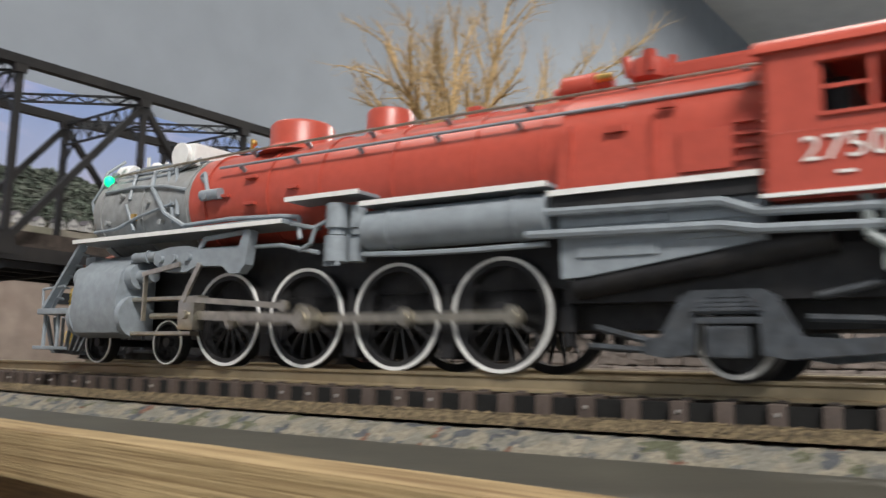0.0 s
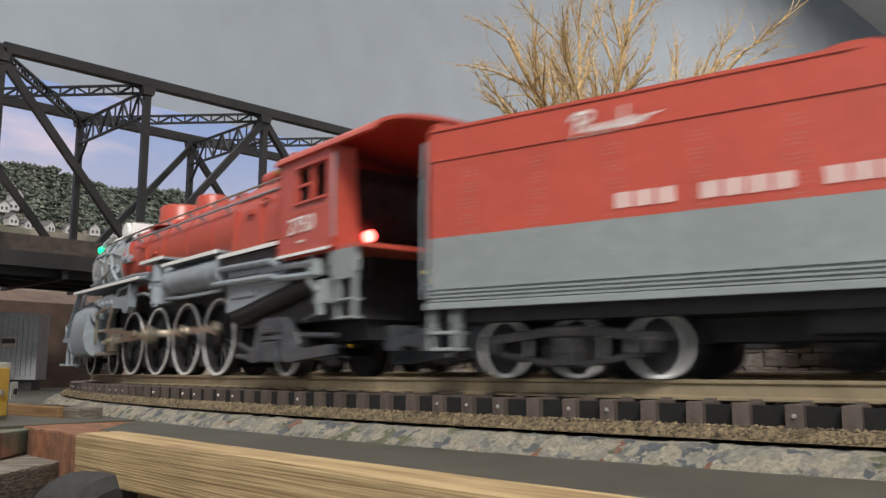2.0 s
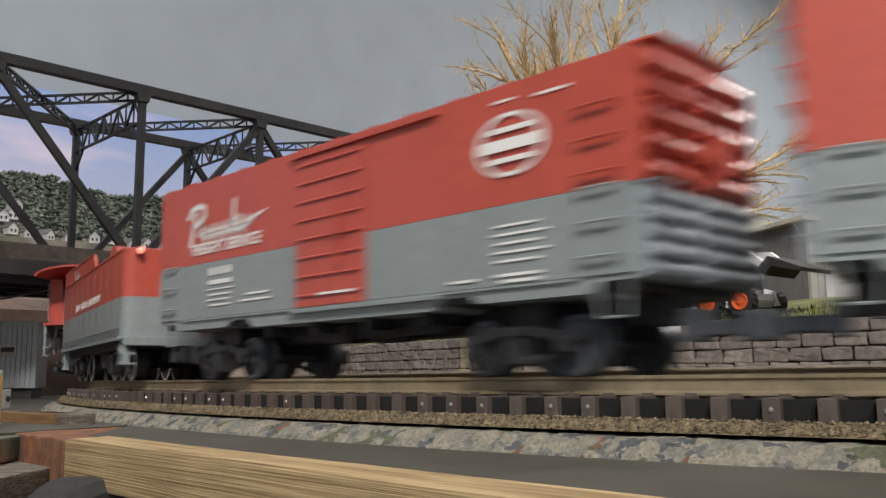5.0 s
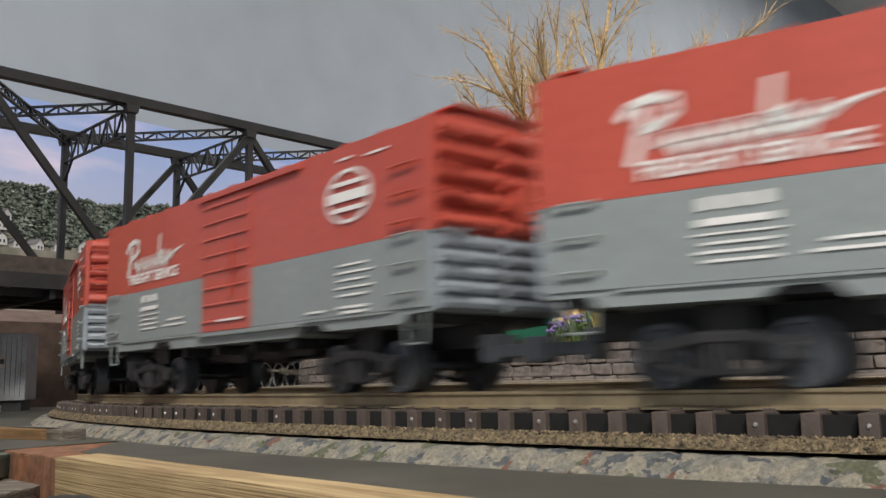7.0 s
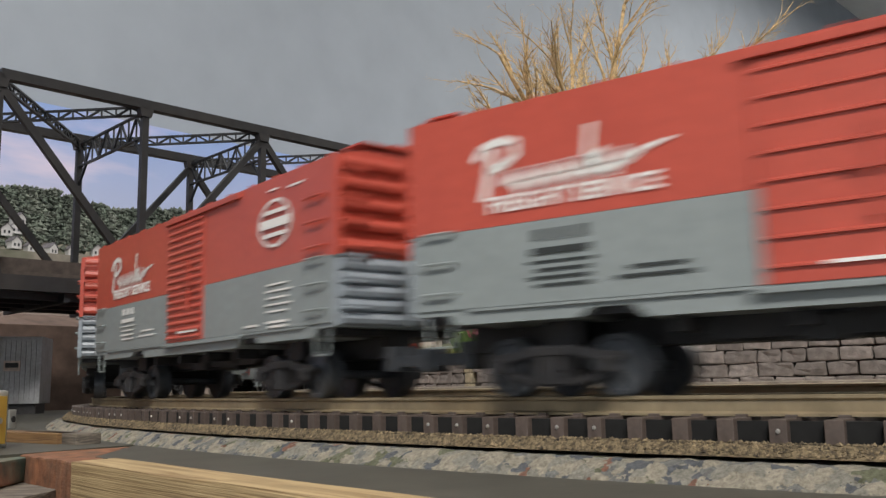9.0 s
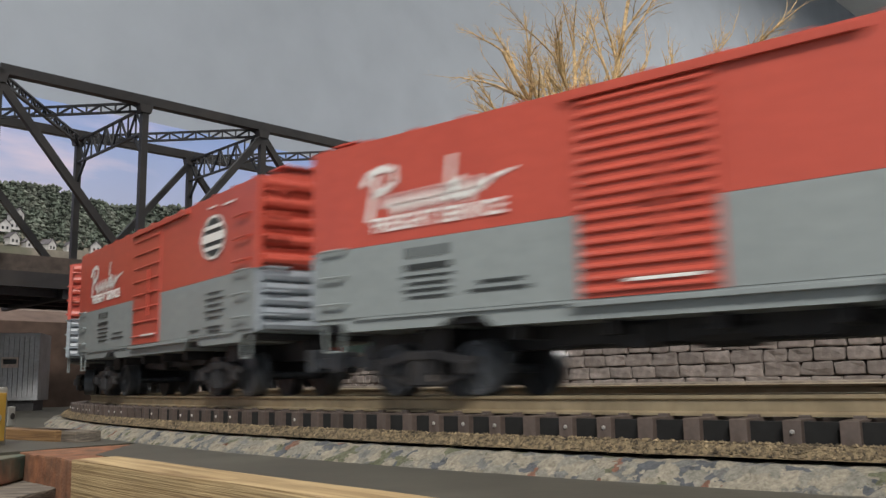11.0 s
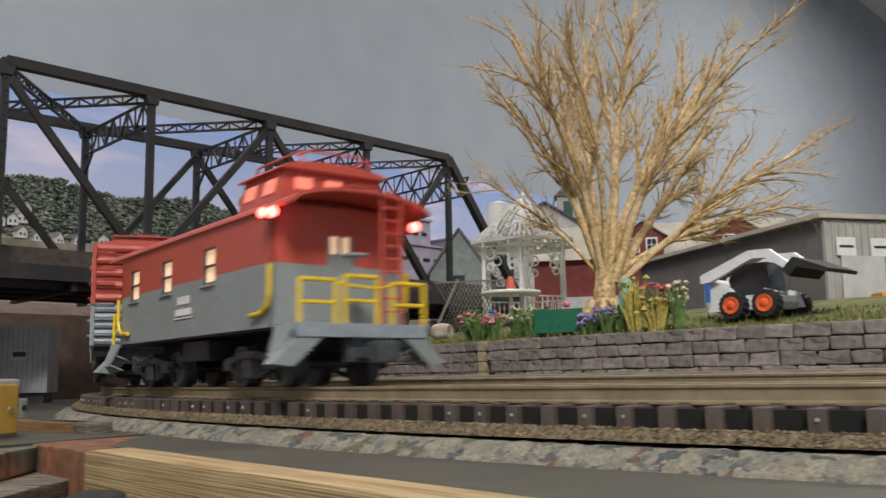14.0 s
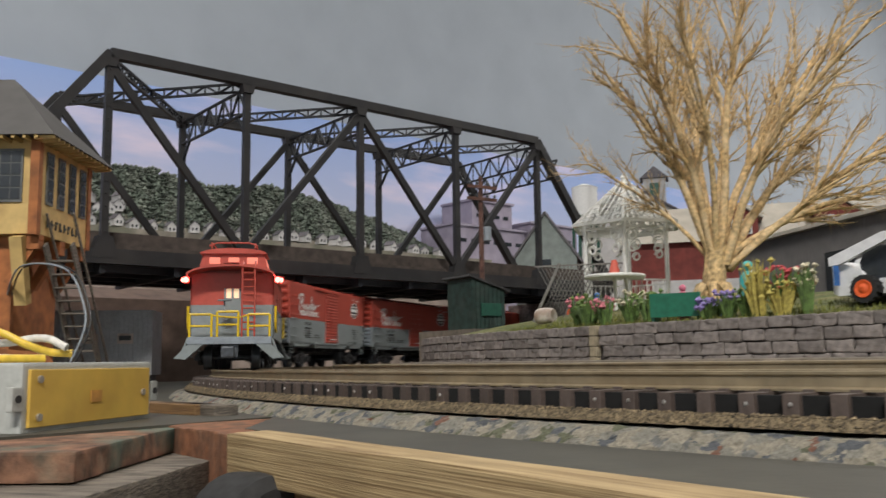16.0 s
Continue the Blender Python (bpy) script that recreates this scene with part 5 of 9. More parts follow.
    for z0, z1 in ((0.0440, 0.0405), (0.0378, 0.0362)):
        bm = B()
        pipe(bm, [(-0.0700, sd * 0.0283, z0 + 0.001), (-0.1250, sd * 0.0283, z0), (-0.1340, sd * 0.0290, z1), (-0.1640, sd * 0.0290, z1 - 0.0008)], 0.0013, 8)
        part("long_pipe", bm, M["lgrey"], loco, "grey pipe under the firebox", smooth=True)
    # cylinders and valve chest
    bm = B()
    prism(bm, [(sd * 0.0140, 0.0450), (sd * 0.0240, 0.0420), (sd * 0.0305, 0.0360), (sd * 0.0322, 0.0280), (sd * 0.0325, 0.0190), (sd * 0.0300, 0.0120), (sd * 0.0240, 0.0100), (sd * 0.0140, 0.0130)], "x", 0.1120, 0.1420)
    cyl = part("cylinder", bm, M["lgrey"], loco, "grey steam cylinder casting", smooth=True)
    bm = B()
    for x0, x1, r, z in ((0.1090, 0.1120, 0.0082, 0.0185), (0.1420, 0.1445, 0.0082, 0.0185), (0.1075, 0.1120, 0.0052, 0.0345), (0.1420, 0.1460, 0.0052, 0.0345)):
        rod(bm, (x0, sd * 0.0245, z), (x1, sd * 0.0245, z), r, seg=22)
    rod(bm, (0.0990, sd * 0.0245, 0.0345), (0.1075, sd * 0.0245, 0.0345), 0.0026, seg=12)
    part("cylinder_head", bm, M["lgrey"], cyl, "bolted cylinder heads", smooth=True)
    bm = B()
    box(bm, 0.0690, 0.1090, sd * 0.0225, sd * 0.0270, 0.0243, 0.0258, 0.0003)
    box(bm, 0.0730, 0.1090, sd * 0.0225, sd * 0.0270, 0.0110, 0.0125, 0.0003)
    part("crosshead_guide", bm, M["steel"], loco, "nickel crosshead guide bars")
    bm = B()
    prism(bm, [(0.0950, 0.0430), (0.0950, 0.0385), (0.0880, 0.0350), (0.0760, 0.0345), (0.0700, 0.0365), (0.0560, 0.0360), (0.0520, 0.0330), (0.0470, 0.0330), (0.0440, 0.0360), (0.0420, 0.0480), (0.0450, 0.0490), (0.0480, 0.0420), (0.0700, 0.0430), (0.0760, 0.0445), (0.0860, 0.0445)], "y", sd * 0.0245, sd * 0.0285)
    pipe(bm, [(0.0440, sd * 0.0265, 0.0482), (0.0680, sd * 0.0265, 0.0468), (0.0720, sd * 0.0265, 0.0420)], 0.0010, 8)
    for x in (0.090, 0.082, 0.074):
        rod(bm, (x, sd * 0.0285, 0.0400), (x, sd * 0.0300, 0.0400), 0.0014, seg=10)
    part("valve_gear_hanger", bm, M["lgrey"], loco, "grey valve gear bracket")
    bm = B()
    bar(bm, (0.0780, sd * 0.0295, 0.0375), (0.1000, sd * 0.0295, 0.0345), 0.0007, 0.0018)
    bar(bm, (0.0660, sd * 0.0300, 0.0370), (0.0745, sd * 0.0300, 0.0235), 0.0010, 0.0022)
    bar(bm, (0.0985, sd * 0.0290, 0.0350), (0.0985, sd * 0.0290, 0.0165), 0.0008, 0.0018)
    part("valve_links", bm, M["steel"], loco, "nickel valve links")
    # moving rods
    q = 0.0 if sd > 0 else math.pi / 2
    bm = B()
    bar(bm, (DRIVERS[0], 0, 0), (DRIVERS[3], 0, 0), 0.0010, 0.0030)
    for x in DRIVERS:
        rod(bm, (x, -sd * 0.0010, 0), (x, sd * 0.0016, 0), 0.0029 if x != DRIVERS[1] else 0.0036, seg=16)
        rod(bm, (x, sd * 0.0015, 0), (x, sd * 0.0028, 0), 0.0015, seg=10)
    side_rod = part("side_rod", bm, M["steel"], loco, "nickel side rod joining the drivers", smooth=True)
    CRANKED.append((side_rod, DR, (lambda a, y=sd * 0.0228, q=q: Matrix.Translation((CRANK * math.cos(a + q), y, DR + CRANK * math.sin(a + q))))))
    ROD = 0.0590

    def on_pin(a, y, q):
        px, pz = DRIVERS[1] + CRANK * math.cos(a + q), DR + CRANK * math.sin(a + q)
        dz = 0.0185 - pz
        return Matrix.Translation((px, y, pz)) @ Matrix.Rotation(-math.asin(dz / ROD), 4, "Y")
    bm = B()
    bar(bm, (0, 0, 0), (ROD, 0, 0), 0.0012, 0.0033)
    rod(bm, (0, -sd * 0.001, 0), (0, sd * 0.0026, 0), 0.0044, seg=18)
    rod(bm, (ROD, -sd * 0.001, 0), (ROD, sd * 0.0018, 0), 0.0026, seg=14)
    rod(bm, (0, sd * 0.0025, 0), (0, sd * 0.0040, 0), 0.0022, seg=12)
    main_rod = part("main_rod", bm, M["steel"], loco, "nickel main rod from crosshead to driver", smooth=True)
    CRANKED.append((main_rod, DR, (lambda a, y=sd * 0.0258, q=q, f=on_pin: f(a, y, q))))
    bm = B()
    box(bm, -0.0045, 0.0045, sd * 0.0230, sd * 0.0285, -0.0056, 0.0056, 0.0008)
    rod(bm, (0.0, sd * 0.0280, 0), (0.0, sd * 0.0300, 0), 0.0016, seg=10)
    rod(bm, (0.004, sd * 0.0245, 0), (0.0250, sd * 0.0245, 0), 0.0012, seg=10)
    cross = part("crosshead", bm, M["steel"], loco, "nickel crosshead and piston rod", smooth=True)

    def slide(a, q):
        px, pz = DRIVERS[1] + CRANK * math.cos(a + q), DR + CRANK * math.sin(a + q)
        return Matrix.Translation((px + math.sqrt(ROD**2 - (0.0185 - pz) ** 2), 0, 0.0185))
    CRANKED.append((cross, DR, (lambda a, q=q, f=slide: f(a, q))))
    bm = B()
    bar(bm, (0, 0, 0), (0.0500, 0, 0), 0.0008, 0.0020)
    rod(bm, (0, -sd * 0.0006, 0), (0, sd * 0.0010, 0), 0.0020, seg=12)
    ecc = part("eccentric_rod", bm, M["steel"], loco, "nickel eccentric rod")

    def ecc_pose(a, y, q):
        px, pz = DRIVERS[1] + 0.0035 * math.cos(a + q - 1.3), DR + 0.0035 * math.sin(a + q - 1.3)
        return Matrix.Translation((px, y, pz)) @ Matrix.Rotation(-math.asin((0.0240 - pz) / 0.0500), 4, "Y")
    CRANKED.append((ecc, DR, (lambda a, y=sd * 0.0312, q=q, f=ecc_pose: f(a, y, q))))
    # trailing truck frame
    bm = B()
    prism(bm, [(-0.1040, 0.0060), (-0.1040, 0.0095), (-0.1085, 0.0105), (-0.1140, 0.0205), (-0.1170, 0.0220), (-0.1340, 0.0220), (-0.1370, 0.0205), (-0.1430, 0.0105), (-0.1520, 0.0100), (-0.1700, 0.0110), (-0.1700, 0.0075), (-0.1450, 0.0055),
               (-0.1400, 0.0050), (-0.1340, 0.0060), (-0.1330, 0.0160), (-0.1180, 0.0160), (-0.1170, 0.0060), (-0.1100, 0.0050)], "y", sd * 0.0240, sd * 0.0272)
    box(bm, -0.1310, -0.1205, sd * 0.0250, sd * 0.0285, 0.0052, 0.0130, 0.0008)
    box(bm, -0.1330, -0.1180, sd * 0.0245, sd * 0.0278, 0.0135, 0.0152, 0.0004)
    part("trailing_truck_frame", bm, M["lgrey"] if sd < 0 else M["wheel"], loco, "dark grey cast trailing truck frame")
# frame, pilot, front deck
bm = B()
box(bm, -0.170, 0.150, -0.0110, 0.0110, 0.0130, 0.0440)
box(bm, -0.135, 0.100, -0.0150, 0.0150, 0.0250, 0.0440)
for x in (0.042, 0.002, -0.037):
    box(bm, x - 0.0025, x + 0.0025, -0.0190, 0.0190, 0.0040, 0.0150, 0.0006)
box(bm, -0.172, -0.078, -0.0200, 0.0200, 0.0200, 0.0330)
part("frame", bm, M["black"], loco, "black locomotive frame")
bm = B()
box(bm, 0.150, 0.1720, -0.0290, 0.0290, 0.0200, 0.0225, 0.0004)
box(bm, 0.146, 0.1530, -0.0200, 0.0200, 0.0225, 0.0450, 0.0006)
for sd in (1, -1):
    bar(bm, (0.1450, sd * 0.0270, 0.0495), (0.1690, sd * 0.0270, 0.0225), 0.0030, 0.0014)
    bar(bm, (0.1500, sd * 0.0225, 0.0495), (0.1720, sd * 0.0225, 0.0225), 0.0014, 0.0014)
    for k in range(5):
        u = 0.15 + 0.17 * k
        rod(bm, (0.1450 + 0.024 * u, sd * 0.0215, 0.0495 - 0.027 * u), (0.1450 + 0.024 * u, sd * 0.0285, 0.0495 - 0.027 * u), 0.0006, seg=5)
    pipe(bm, [(0.170, sd * 0.0275, 0.0225), (0.171, sd * 0.0275, 0.0310), (0.155, sd * 0.0275, 0.0320)], 0.0006, 6)
    box(bm, 0.160, 0.172, sd * 0.0210, sd * 0.0300, 0.0050, 0.0065, 0.0004)
    for x in (0.161, 0.171):
        rod(bm, (x, sd * 0.0255, 0.0060), (x, sd * 0.0255, 0.0205), 0.0009, seg=6)
part("front_deck", bm, M["lgrey"], loco, "grey pilot deck with side ladders and steps")
bm = B()
for k in range(13):
    y = -0.024 + k * 0.004
    bar(bm, (0.1725, y, 0.0195), (0.1840 - abs(y) * 0.35, y * 0.75, 0.0045), 0.0014, 0.0014)
bar(bm, (0.1755, -0.0180, 0.0045), (0.1840, 0, 0.0042), 0.0016, 0.0016)
bar(bm, (0.1755, 0.0180, 0.0045), (0.1840, 0, 0.0042), 0.0016, 0.0016)
part("pilot", bm, M["lgrey"], loco, "grey barred pilot")
# cab
bm = B()
for sd in (1, -1):
    y0, y1 = sd * 0.0292, sd * 0.0310
    box(bm, -0.1736, -0.1355, y0, y1, 0.0437, 0.0622)
    box(bm, -0.1736, -0.1355, y0, y1, 0.0745, 0.0790)
    box(bm, -0.1496, -0.1355, y0, y1, 0.0622, 0.0745)
    box(bm, -0.1612, -0.1600, y0, y1, 0.0622, 0.0745)
    box(bm, -0.1736, -0.1718, y0, y1, 0.0622, 0.0745)
    box(bm, -0.1725, -0.1490, sd * 0.0310, sd * 0.0318, 0.0612, 0.0622, 0.0002)
    box(bm, -0.1725, -0.1490, sd * 0.0310, sd * 0.0318, 0.0745, 0.0754, 0.0002)
    for k in range(14):
        ball(bm, (-0.1362, sd * 0.0311, 0.0450 + k * 0.0024), 0.00035, 6, 4)
        ball(bm, (-0.1375 - k * 0.0026, sd * 0.0311, 0.0583), 0.0003, 6, 4)
arc = [(0.0310 * math.cos(a), 0.0785 + 0.0074 * math.sin(a)) for a in np.linspace(0, math.pi, 15)]
prism(bm, [(0.0310, 0.0437)] + arc + [(-0.0310, 0.0437)], "x", -0.1372, -0.1355)
box(bm, -0.1900, -0.1372, -0.0290, 0.0290, 0.0425, 0.0440)
prism(bm, [(0.0310, 0.0437), (0.0310, 0.0790), (0.0215, 0.0790), (0.0190, 0.0437)], "x", -0.1750, -0.1737)
prism(bm, [(-0.0310, 0.0437), (-0.0310, 0.0790), (-0.0215, 0.0790), (-0.0190, 0.0437)], "x", -0.1750, -0.1737)
cab = part("cab", bm, M["red"], loco, "red riveted cab with side windows")
bm = B()
up = [(0.0325 * math.cos(a), 0.0785 + 0.0088 * math.sin(a)) for a in np.linspace(0, math.pi, 25)]
dn = [(0.0312 * math.cos(a), 0.0783 + 0.0076 * math.sin(a)) for a in np.linspace(math.pi, 0, 25)]
prism(bm, up + dn, "x", -0.2030, -0.1340)
part("cab_roof", bm, M["red"], cab, "arched red cab roof", smooth=True)
bm = B()
box(bm, -0.162, -0.148, -0.0085, 0.0085, 0.0866, 0.0893, 0.0005)
part("roof_hatch", bm, M["red"], cab)
for sd in (1, -1):
    for x0, x1 in ((-0.1596, -0.1500),):
        bm = B()
        box(bm, x0, x1, sd * 0.0296, sd * 0.0304, 0.0680, 0.0690)
        part("window_frame", bm, M["red"], cab)
    bm = B()
    box(bm, -0.1736, -0.1355, sd * 0.0308, sd * 0.0316, 0.0430, 0.0440)
    part("cab_stripe", bm, M["white"], cab, "white stripe under the cab")
    lettering("cab_number", "2750", 0.0086, M["letter"], cab, side_pose(-0.1545, 0.0535, sd, 0.0310), 1.15)
    bars(cab, [(-0.1545, 0.0478, 0.0040, 0.0008)], sd, 0.0310, M["letter"])
    bm = B()
    pipe(bm, [(-0.1765, sd * 0.0305, 0.0470), (-0.1770, sd * 0.0312, 0.0600), (-0.1770, sd * 0.0312, 0.0760)], 0.00045, 6)
    part("grab_iron", bm, M["lgrey"], cab, "pale grab iron")
    bm = B()
    prism(bm, [(-0.1700, 0.0425), (-0.1880, 0.0425), (-0.1880, 0.0345), (-0.1850, 0.0325), (-0.1740, 0.0325), (-0.1720, 0.0350)], "y", sd * 0.0270, sd * 0.0290)
    for x in (-0.1868, -0.1765):
        box(bm, x - 0.0008, x + 0.0008, sd * 0.0272, sd * 0.0288, 0.0190, 0.0340)
    for z in (0.0190, 0.0250):
        box(bm, -0.1870, -0.1763, sd * 0.0250, sd * 0.0300, z, z + 0.0008)
    pipe(bm, [(-0.1580, sd * 0.0285, 0.0425), (-0.1585, sd * 0.0288, 0.0330), (-0.1650, sd * 0.0288, 0.0290), (-0.1655, sd * 0.0285, 0.0210)], 0.0013, 8)
    box(bm, -0.1690, -0.1610, sd * 0.0230, sd * 0.0290, 0.0250, 0.0335, 0.0008)
    rod(bm, (-0.1640, sd * 0.0290, 0.0350), (-0.1640, sd * 0.0290, 0.0405), 0.0026, seg=10)
    part("cab_apron", bm, M["grey"], loco, "grey cab steps and apron")
bm = B()
# the wide first slab is added to keep the cab's inside dark
box(bm, -0.1480, -0.1380, -0.0285, 0.0285, 0.0440, 0.0800, 0.0006)
box(bm, -0.1540, -0.1470, -0.0200, 0.0200, 0.0440, 0.0740, 0.0012)
for k in range(7):
    rod(bm, (-0.1540, -0.014 + k * 0.0045, 0.052 + (k % 3) * 0.007), (-0.1565, -0.014 + k * 0.0045, 0.052 + (k % 3) * 0.007), 0.0013, seg=8)
part("backhead", bm, M["black"], cab, "black boiler backhead with valves, on a wide slab that darkens the cab")
bm = B()
rod(bm, (-0.1566, 0.004, 0.0520), (-0.1570, 0.004, 0.0520), 0.0024, seg=10)
part("firebox_glow", bm, GLOW_RED, cab, "red glow of the fire door")
# crew figurine, a plain blue doll shape
bm = B()
rod(bm, (-0.1660, 0.0220, 0.0440), (-0.1660, 0.0220, 0.0640), 0.0040, 0.0048, 12)
rod(bm, (-0.1660, 0.0240, 0.0610), (-0.1690, 0.0290, 0.0560), 0.0016, 0.0013, 8)
ball(bm, (-0.1660, 0.0220, 0.0680), 0.0030, 12, 8, (1, 1, 1.15))
lathe(bm, [(0.0034, 0), (0.0032, 0.0012), (0.0022, 0.0016), (0.0003, 0.0018)], (-0.1660, 0.0220, 0.0700), "z", 12)
fig_mat = mat("blue_figurine_plastic", (0.05, 0.16, 0.42), 0.5, vary=0.1)
part("crew_figurine", bm, fig_mat, cab, "plain blue plastic figurine", smooth=True)
for x in DRIVERS:
    wheel_set(loco, x, DR, gauge=0.0172, tyre=True, spokes=15, name="driving_wheel_set")
for x in (0.1406, 0.0955):
    wheel_set(loco, x, 0.0086, gauge=0.0170, tyre=True, spokes=10, name="pilot_wheel_set")
wheel_set(loco, -0.1258, 0.0098, tyre=True, name="trailing_wheel_set")
coupler(loco, -0.176, -1)
MOVERS.append((loco, 1.189, 0.057))

# ---------------------------------------------------------------- tender
tender = empty("tender", "long red and grey tender with white road name", "tender")
TH, TW = 0.1150, 0.0310


def rounded_plan(x0, x1, hw, r):
    pts = []
    for cx, cy, a0 in ((x1 - r * 0.3, hw - r * 0.3, 0), (x0 + r, hw - r, 90), (x0 + r, -hw + r, 180), (x1 - r * 0.3, -hw + r * 0.3, 270)):
        rr = r if cx < 0 else r * 0.3
        for k in range(6):
            a = radians(a0 + k * 18)
            pts.append((cx + rr * math.cos(a), cy + rr * math.sin(a)))
    return pts


bm = B()
prism(bm, rounded_plan(-TH, TH, TW, 0.006), "z", 0.0215, 0.0426)
part("lower_tank", bm, M["grey"], tender, "grey lower tank side", smooth=True)
bm = B()
prism(bm, rounded_plan(-TH, TH, TW, 0.006), "z", 0.04261, 0.0675)
part("upper_tank", bm, M["red"], tender, "red upper tank side", smooth=True)
bm = B()
for sd in (1, -1):
    prism(bm, [(TH - 0.0005, 0.0665), (TH - 0.0005, 0.0772), (-0.0070, 0.0772), (-0.0130, 0.0758), (-0.0165, 0.0725), (-0.0190, 0.0695), (-0.0225, 0.0676), (-0.0225, 0.0665)], "y", sd * 0.0290, sd * 0.0309)
    box(bm, -0.0120, TH - 0.001, sd * 0.0306, sd * 0.0313, 0.0764, 0.0774)
box(bm, TH - 0.004, TH - 0.0006, -0.029, 0.029, 0.0670, 0.0800, 0.0004)
part("coal_bunker", bm, M["red"], tender, "red coal bunker sides")
bm = B()
hood = [(0.0115 - 0.0200 + 0.0200 * math.cos(a), 0.0675 + 0.0155 * math.sin(a)) for a in np.linspace(0, math.pi, 17)]
prism(bm, hood, "y", -0.0190, 0.0190)
part("bunker_hood", bm, M["red"], tender, "rounded red bunker bulkhead", smooth=True)
bm = B()
rr = random.Random(3)
for k in range(70):
    ball(bm, (rr.uniform(0.002, TH - 0.008), rr.uniform(-0.026, 0.026), 0.0690 + rr.uniform(0, 0.0035)), rr.uniform(0.002, 0.0034), 6, 4)
part("coal_load", bm, M["black"], tender, "black coal load")
for sd in (1, -1):
    bm = B()
    for z in (0.0229, 0.0241, 0.0253, 0.0266):
        box(bm, -TH + 0.006, TH - 0.002, sd * 0.0308, sd * 0.0316, z, z + 0.0006)
    box(bm, -TH + 0.005, TH, sd * 0.0300, sd * 0.0316, 0.0205, 0.0226, 0.0003)
    part("sill_ribs", bm, M["grey"], tender, "grey ribbed side sill")
    bm = B()
    for k in range(27):
        for x in (0.098, 0.074, 0.050, 0.026, 0.002, -0.022, -0.046, -0.070, -0.094):
            if k % 4 != 3:
                ball(bm, (x - 0.0006, sd * 0.0310, 0.0320 + k * 0.0012), 0.00028, 5, 3)
                ball(bm, (x + 0.0022, sd * 0.0310, 0.0320 + k * 0.0012), 0.00028, 5, 3)
    part("rivet_rows", bm, M["grey"], tender)
    bm = B()
    box(bm, -TH + 0.004, TH - 0.001, sd * 0.0308, sd * 0.0314, 0.0668, 0.0676)
    part("tank_band", bm, M["red"], tender)
    X = 1 if sd > 0 else -1
    blocks_word(tender, X * 0.003, 0.0474, 0.096, 0.0042, (3, 4, 7), sd, TW, M["letter"])
    pacemaker_mark(tender, X * 0.050, 0.0700, 0.026, sd, TW, M["letter"])
    for x in (-TH + 0.004, TH - 0.006):
        bm = B()
        for z in (0.0080, 0.0130):
            box(bm, x - 0.005, x + 0.005, sd * 0.0240, sd * 0.0310, z, z + 0.0010, 0.0002)
        for dx in (-0.0045, 0.0045):
            box(bm, x + dx - 0.0006, x + dx + 0.0006, sd * 0.0270, sd * 0.0305, 0.0080, 0.0220)
        part("step", bm, M["grey"], tender, "grey metal corner step")
    bm = B()
    pipe(bm, [(TH + 0.0015, sd * 0.0300, 0.0240), (TH + 0.0015, sd * 0.0305, 0.0500), (TH + 0.0015, sd * 0.0300, 0.0740)], 0.0005, 7)
    part("grab_iron", bm, M["lgrey"], tender, "pale front grab iron")
    bm = B()
    rod(bm, (-TH - 0.0005, sd * 0.0240, 0.0660), (-TH - 0.0035, sd * 0.0240, 0.0660), 0.0021, seg=12)
    lampc = part("corner_lamp", bm, M["red"], tender, "small corner lamp")
    bm = B()
    ball(bm, (-TH - 0.0038, sd * 0.0240, 0.0660), 0.0018, 10, 6)
    part("lens", bm, GLOW_TAIL, lampc, "glowing warm lens")
bm = B()
for k in range(12):
    for j in range(4):
        ball(bm, (-TH - 0.0001, -0.020 + j * 0.0133, 0.030 + k * 0.0029), 0.00035, 5, 3)
pipe(bm, [(-TH - 0.002, -0.009, 0.022), (-TH - 0.003, -0.009, 0.070), (-TH + 0.004, -0.009, 0.074)], 0.0006, 6)
pipe(bm, [(-TH - 0.002, -0.018, 0.022), (-TH - 0.003, -0.018, 0.070), (-TH + 0.004, -0.018, 0.074)], 0.0006, 6)
for k in range(9):
    rod(bm, (-TH - 0.0025, -0.018, 0.026 + k * 0.005), (-TH - 0.0025, -0.009, 0.026 + k * 0.005), 0.0005, seg=5)
part("rear_ladder", bm, M["red"], tender, "red rear ladder and rivets")
bm = B()
box(bm, -TH - 0.0040, -TH + 0.002, -0.0300, 0.0300, 0.0175, 0.0220, 0.0005)
part("rear_beam", bm, M["grey"], tender, "grey rear beam")
rear_herald = herald(tender, 0, 0, 0.0052, 1, 0, False)
rear_herald.data.materials[0] = M["oxide"]
rear_herald["label"] = "round dark red herald with bands"
rear_herald.matrix_basis = Matrix.Translation((-TH - 0.0002, 0.006, 0.0540)) @ Matrix.Rotation(radians(90), 4, "Z")
bm = B()
box(bm, -TH + 0.004, TH - 0.004, -0.0270, 0.0270, 0.0165, 0.0215)
box(bm, -TH + 0.01, TH - 0.01, -0.008, 0.008, 0.0100, 0.0170)
box(bm, -0.024, 0.004, 0.008, 0.022, 0.0110, 0.0170, 0.0006)
part("underframe", bm, M["black"], tender, "black tender underframe")
for cx in (0.0680, -0.0668):
    truck(tender, cx, 0.0245, 0.0088, white=True, axles=3)
coupler(tender, -TH, -1)
coupler(tender, TH, 1)
MOVERS.append((tender, 0.869, 0.066))

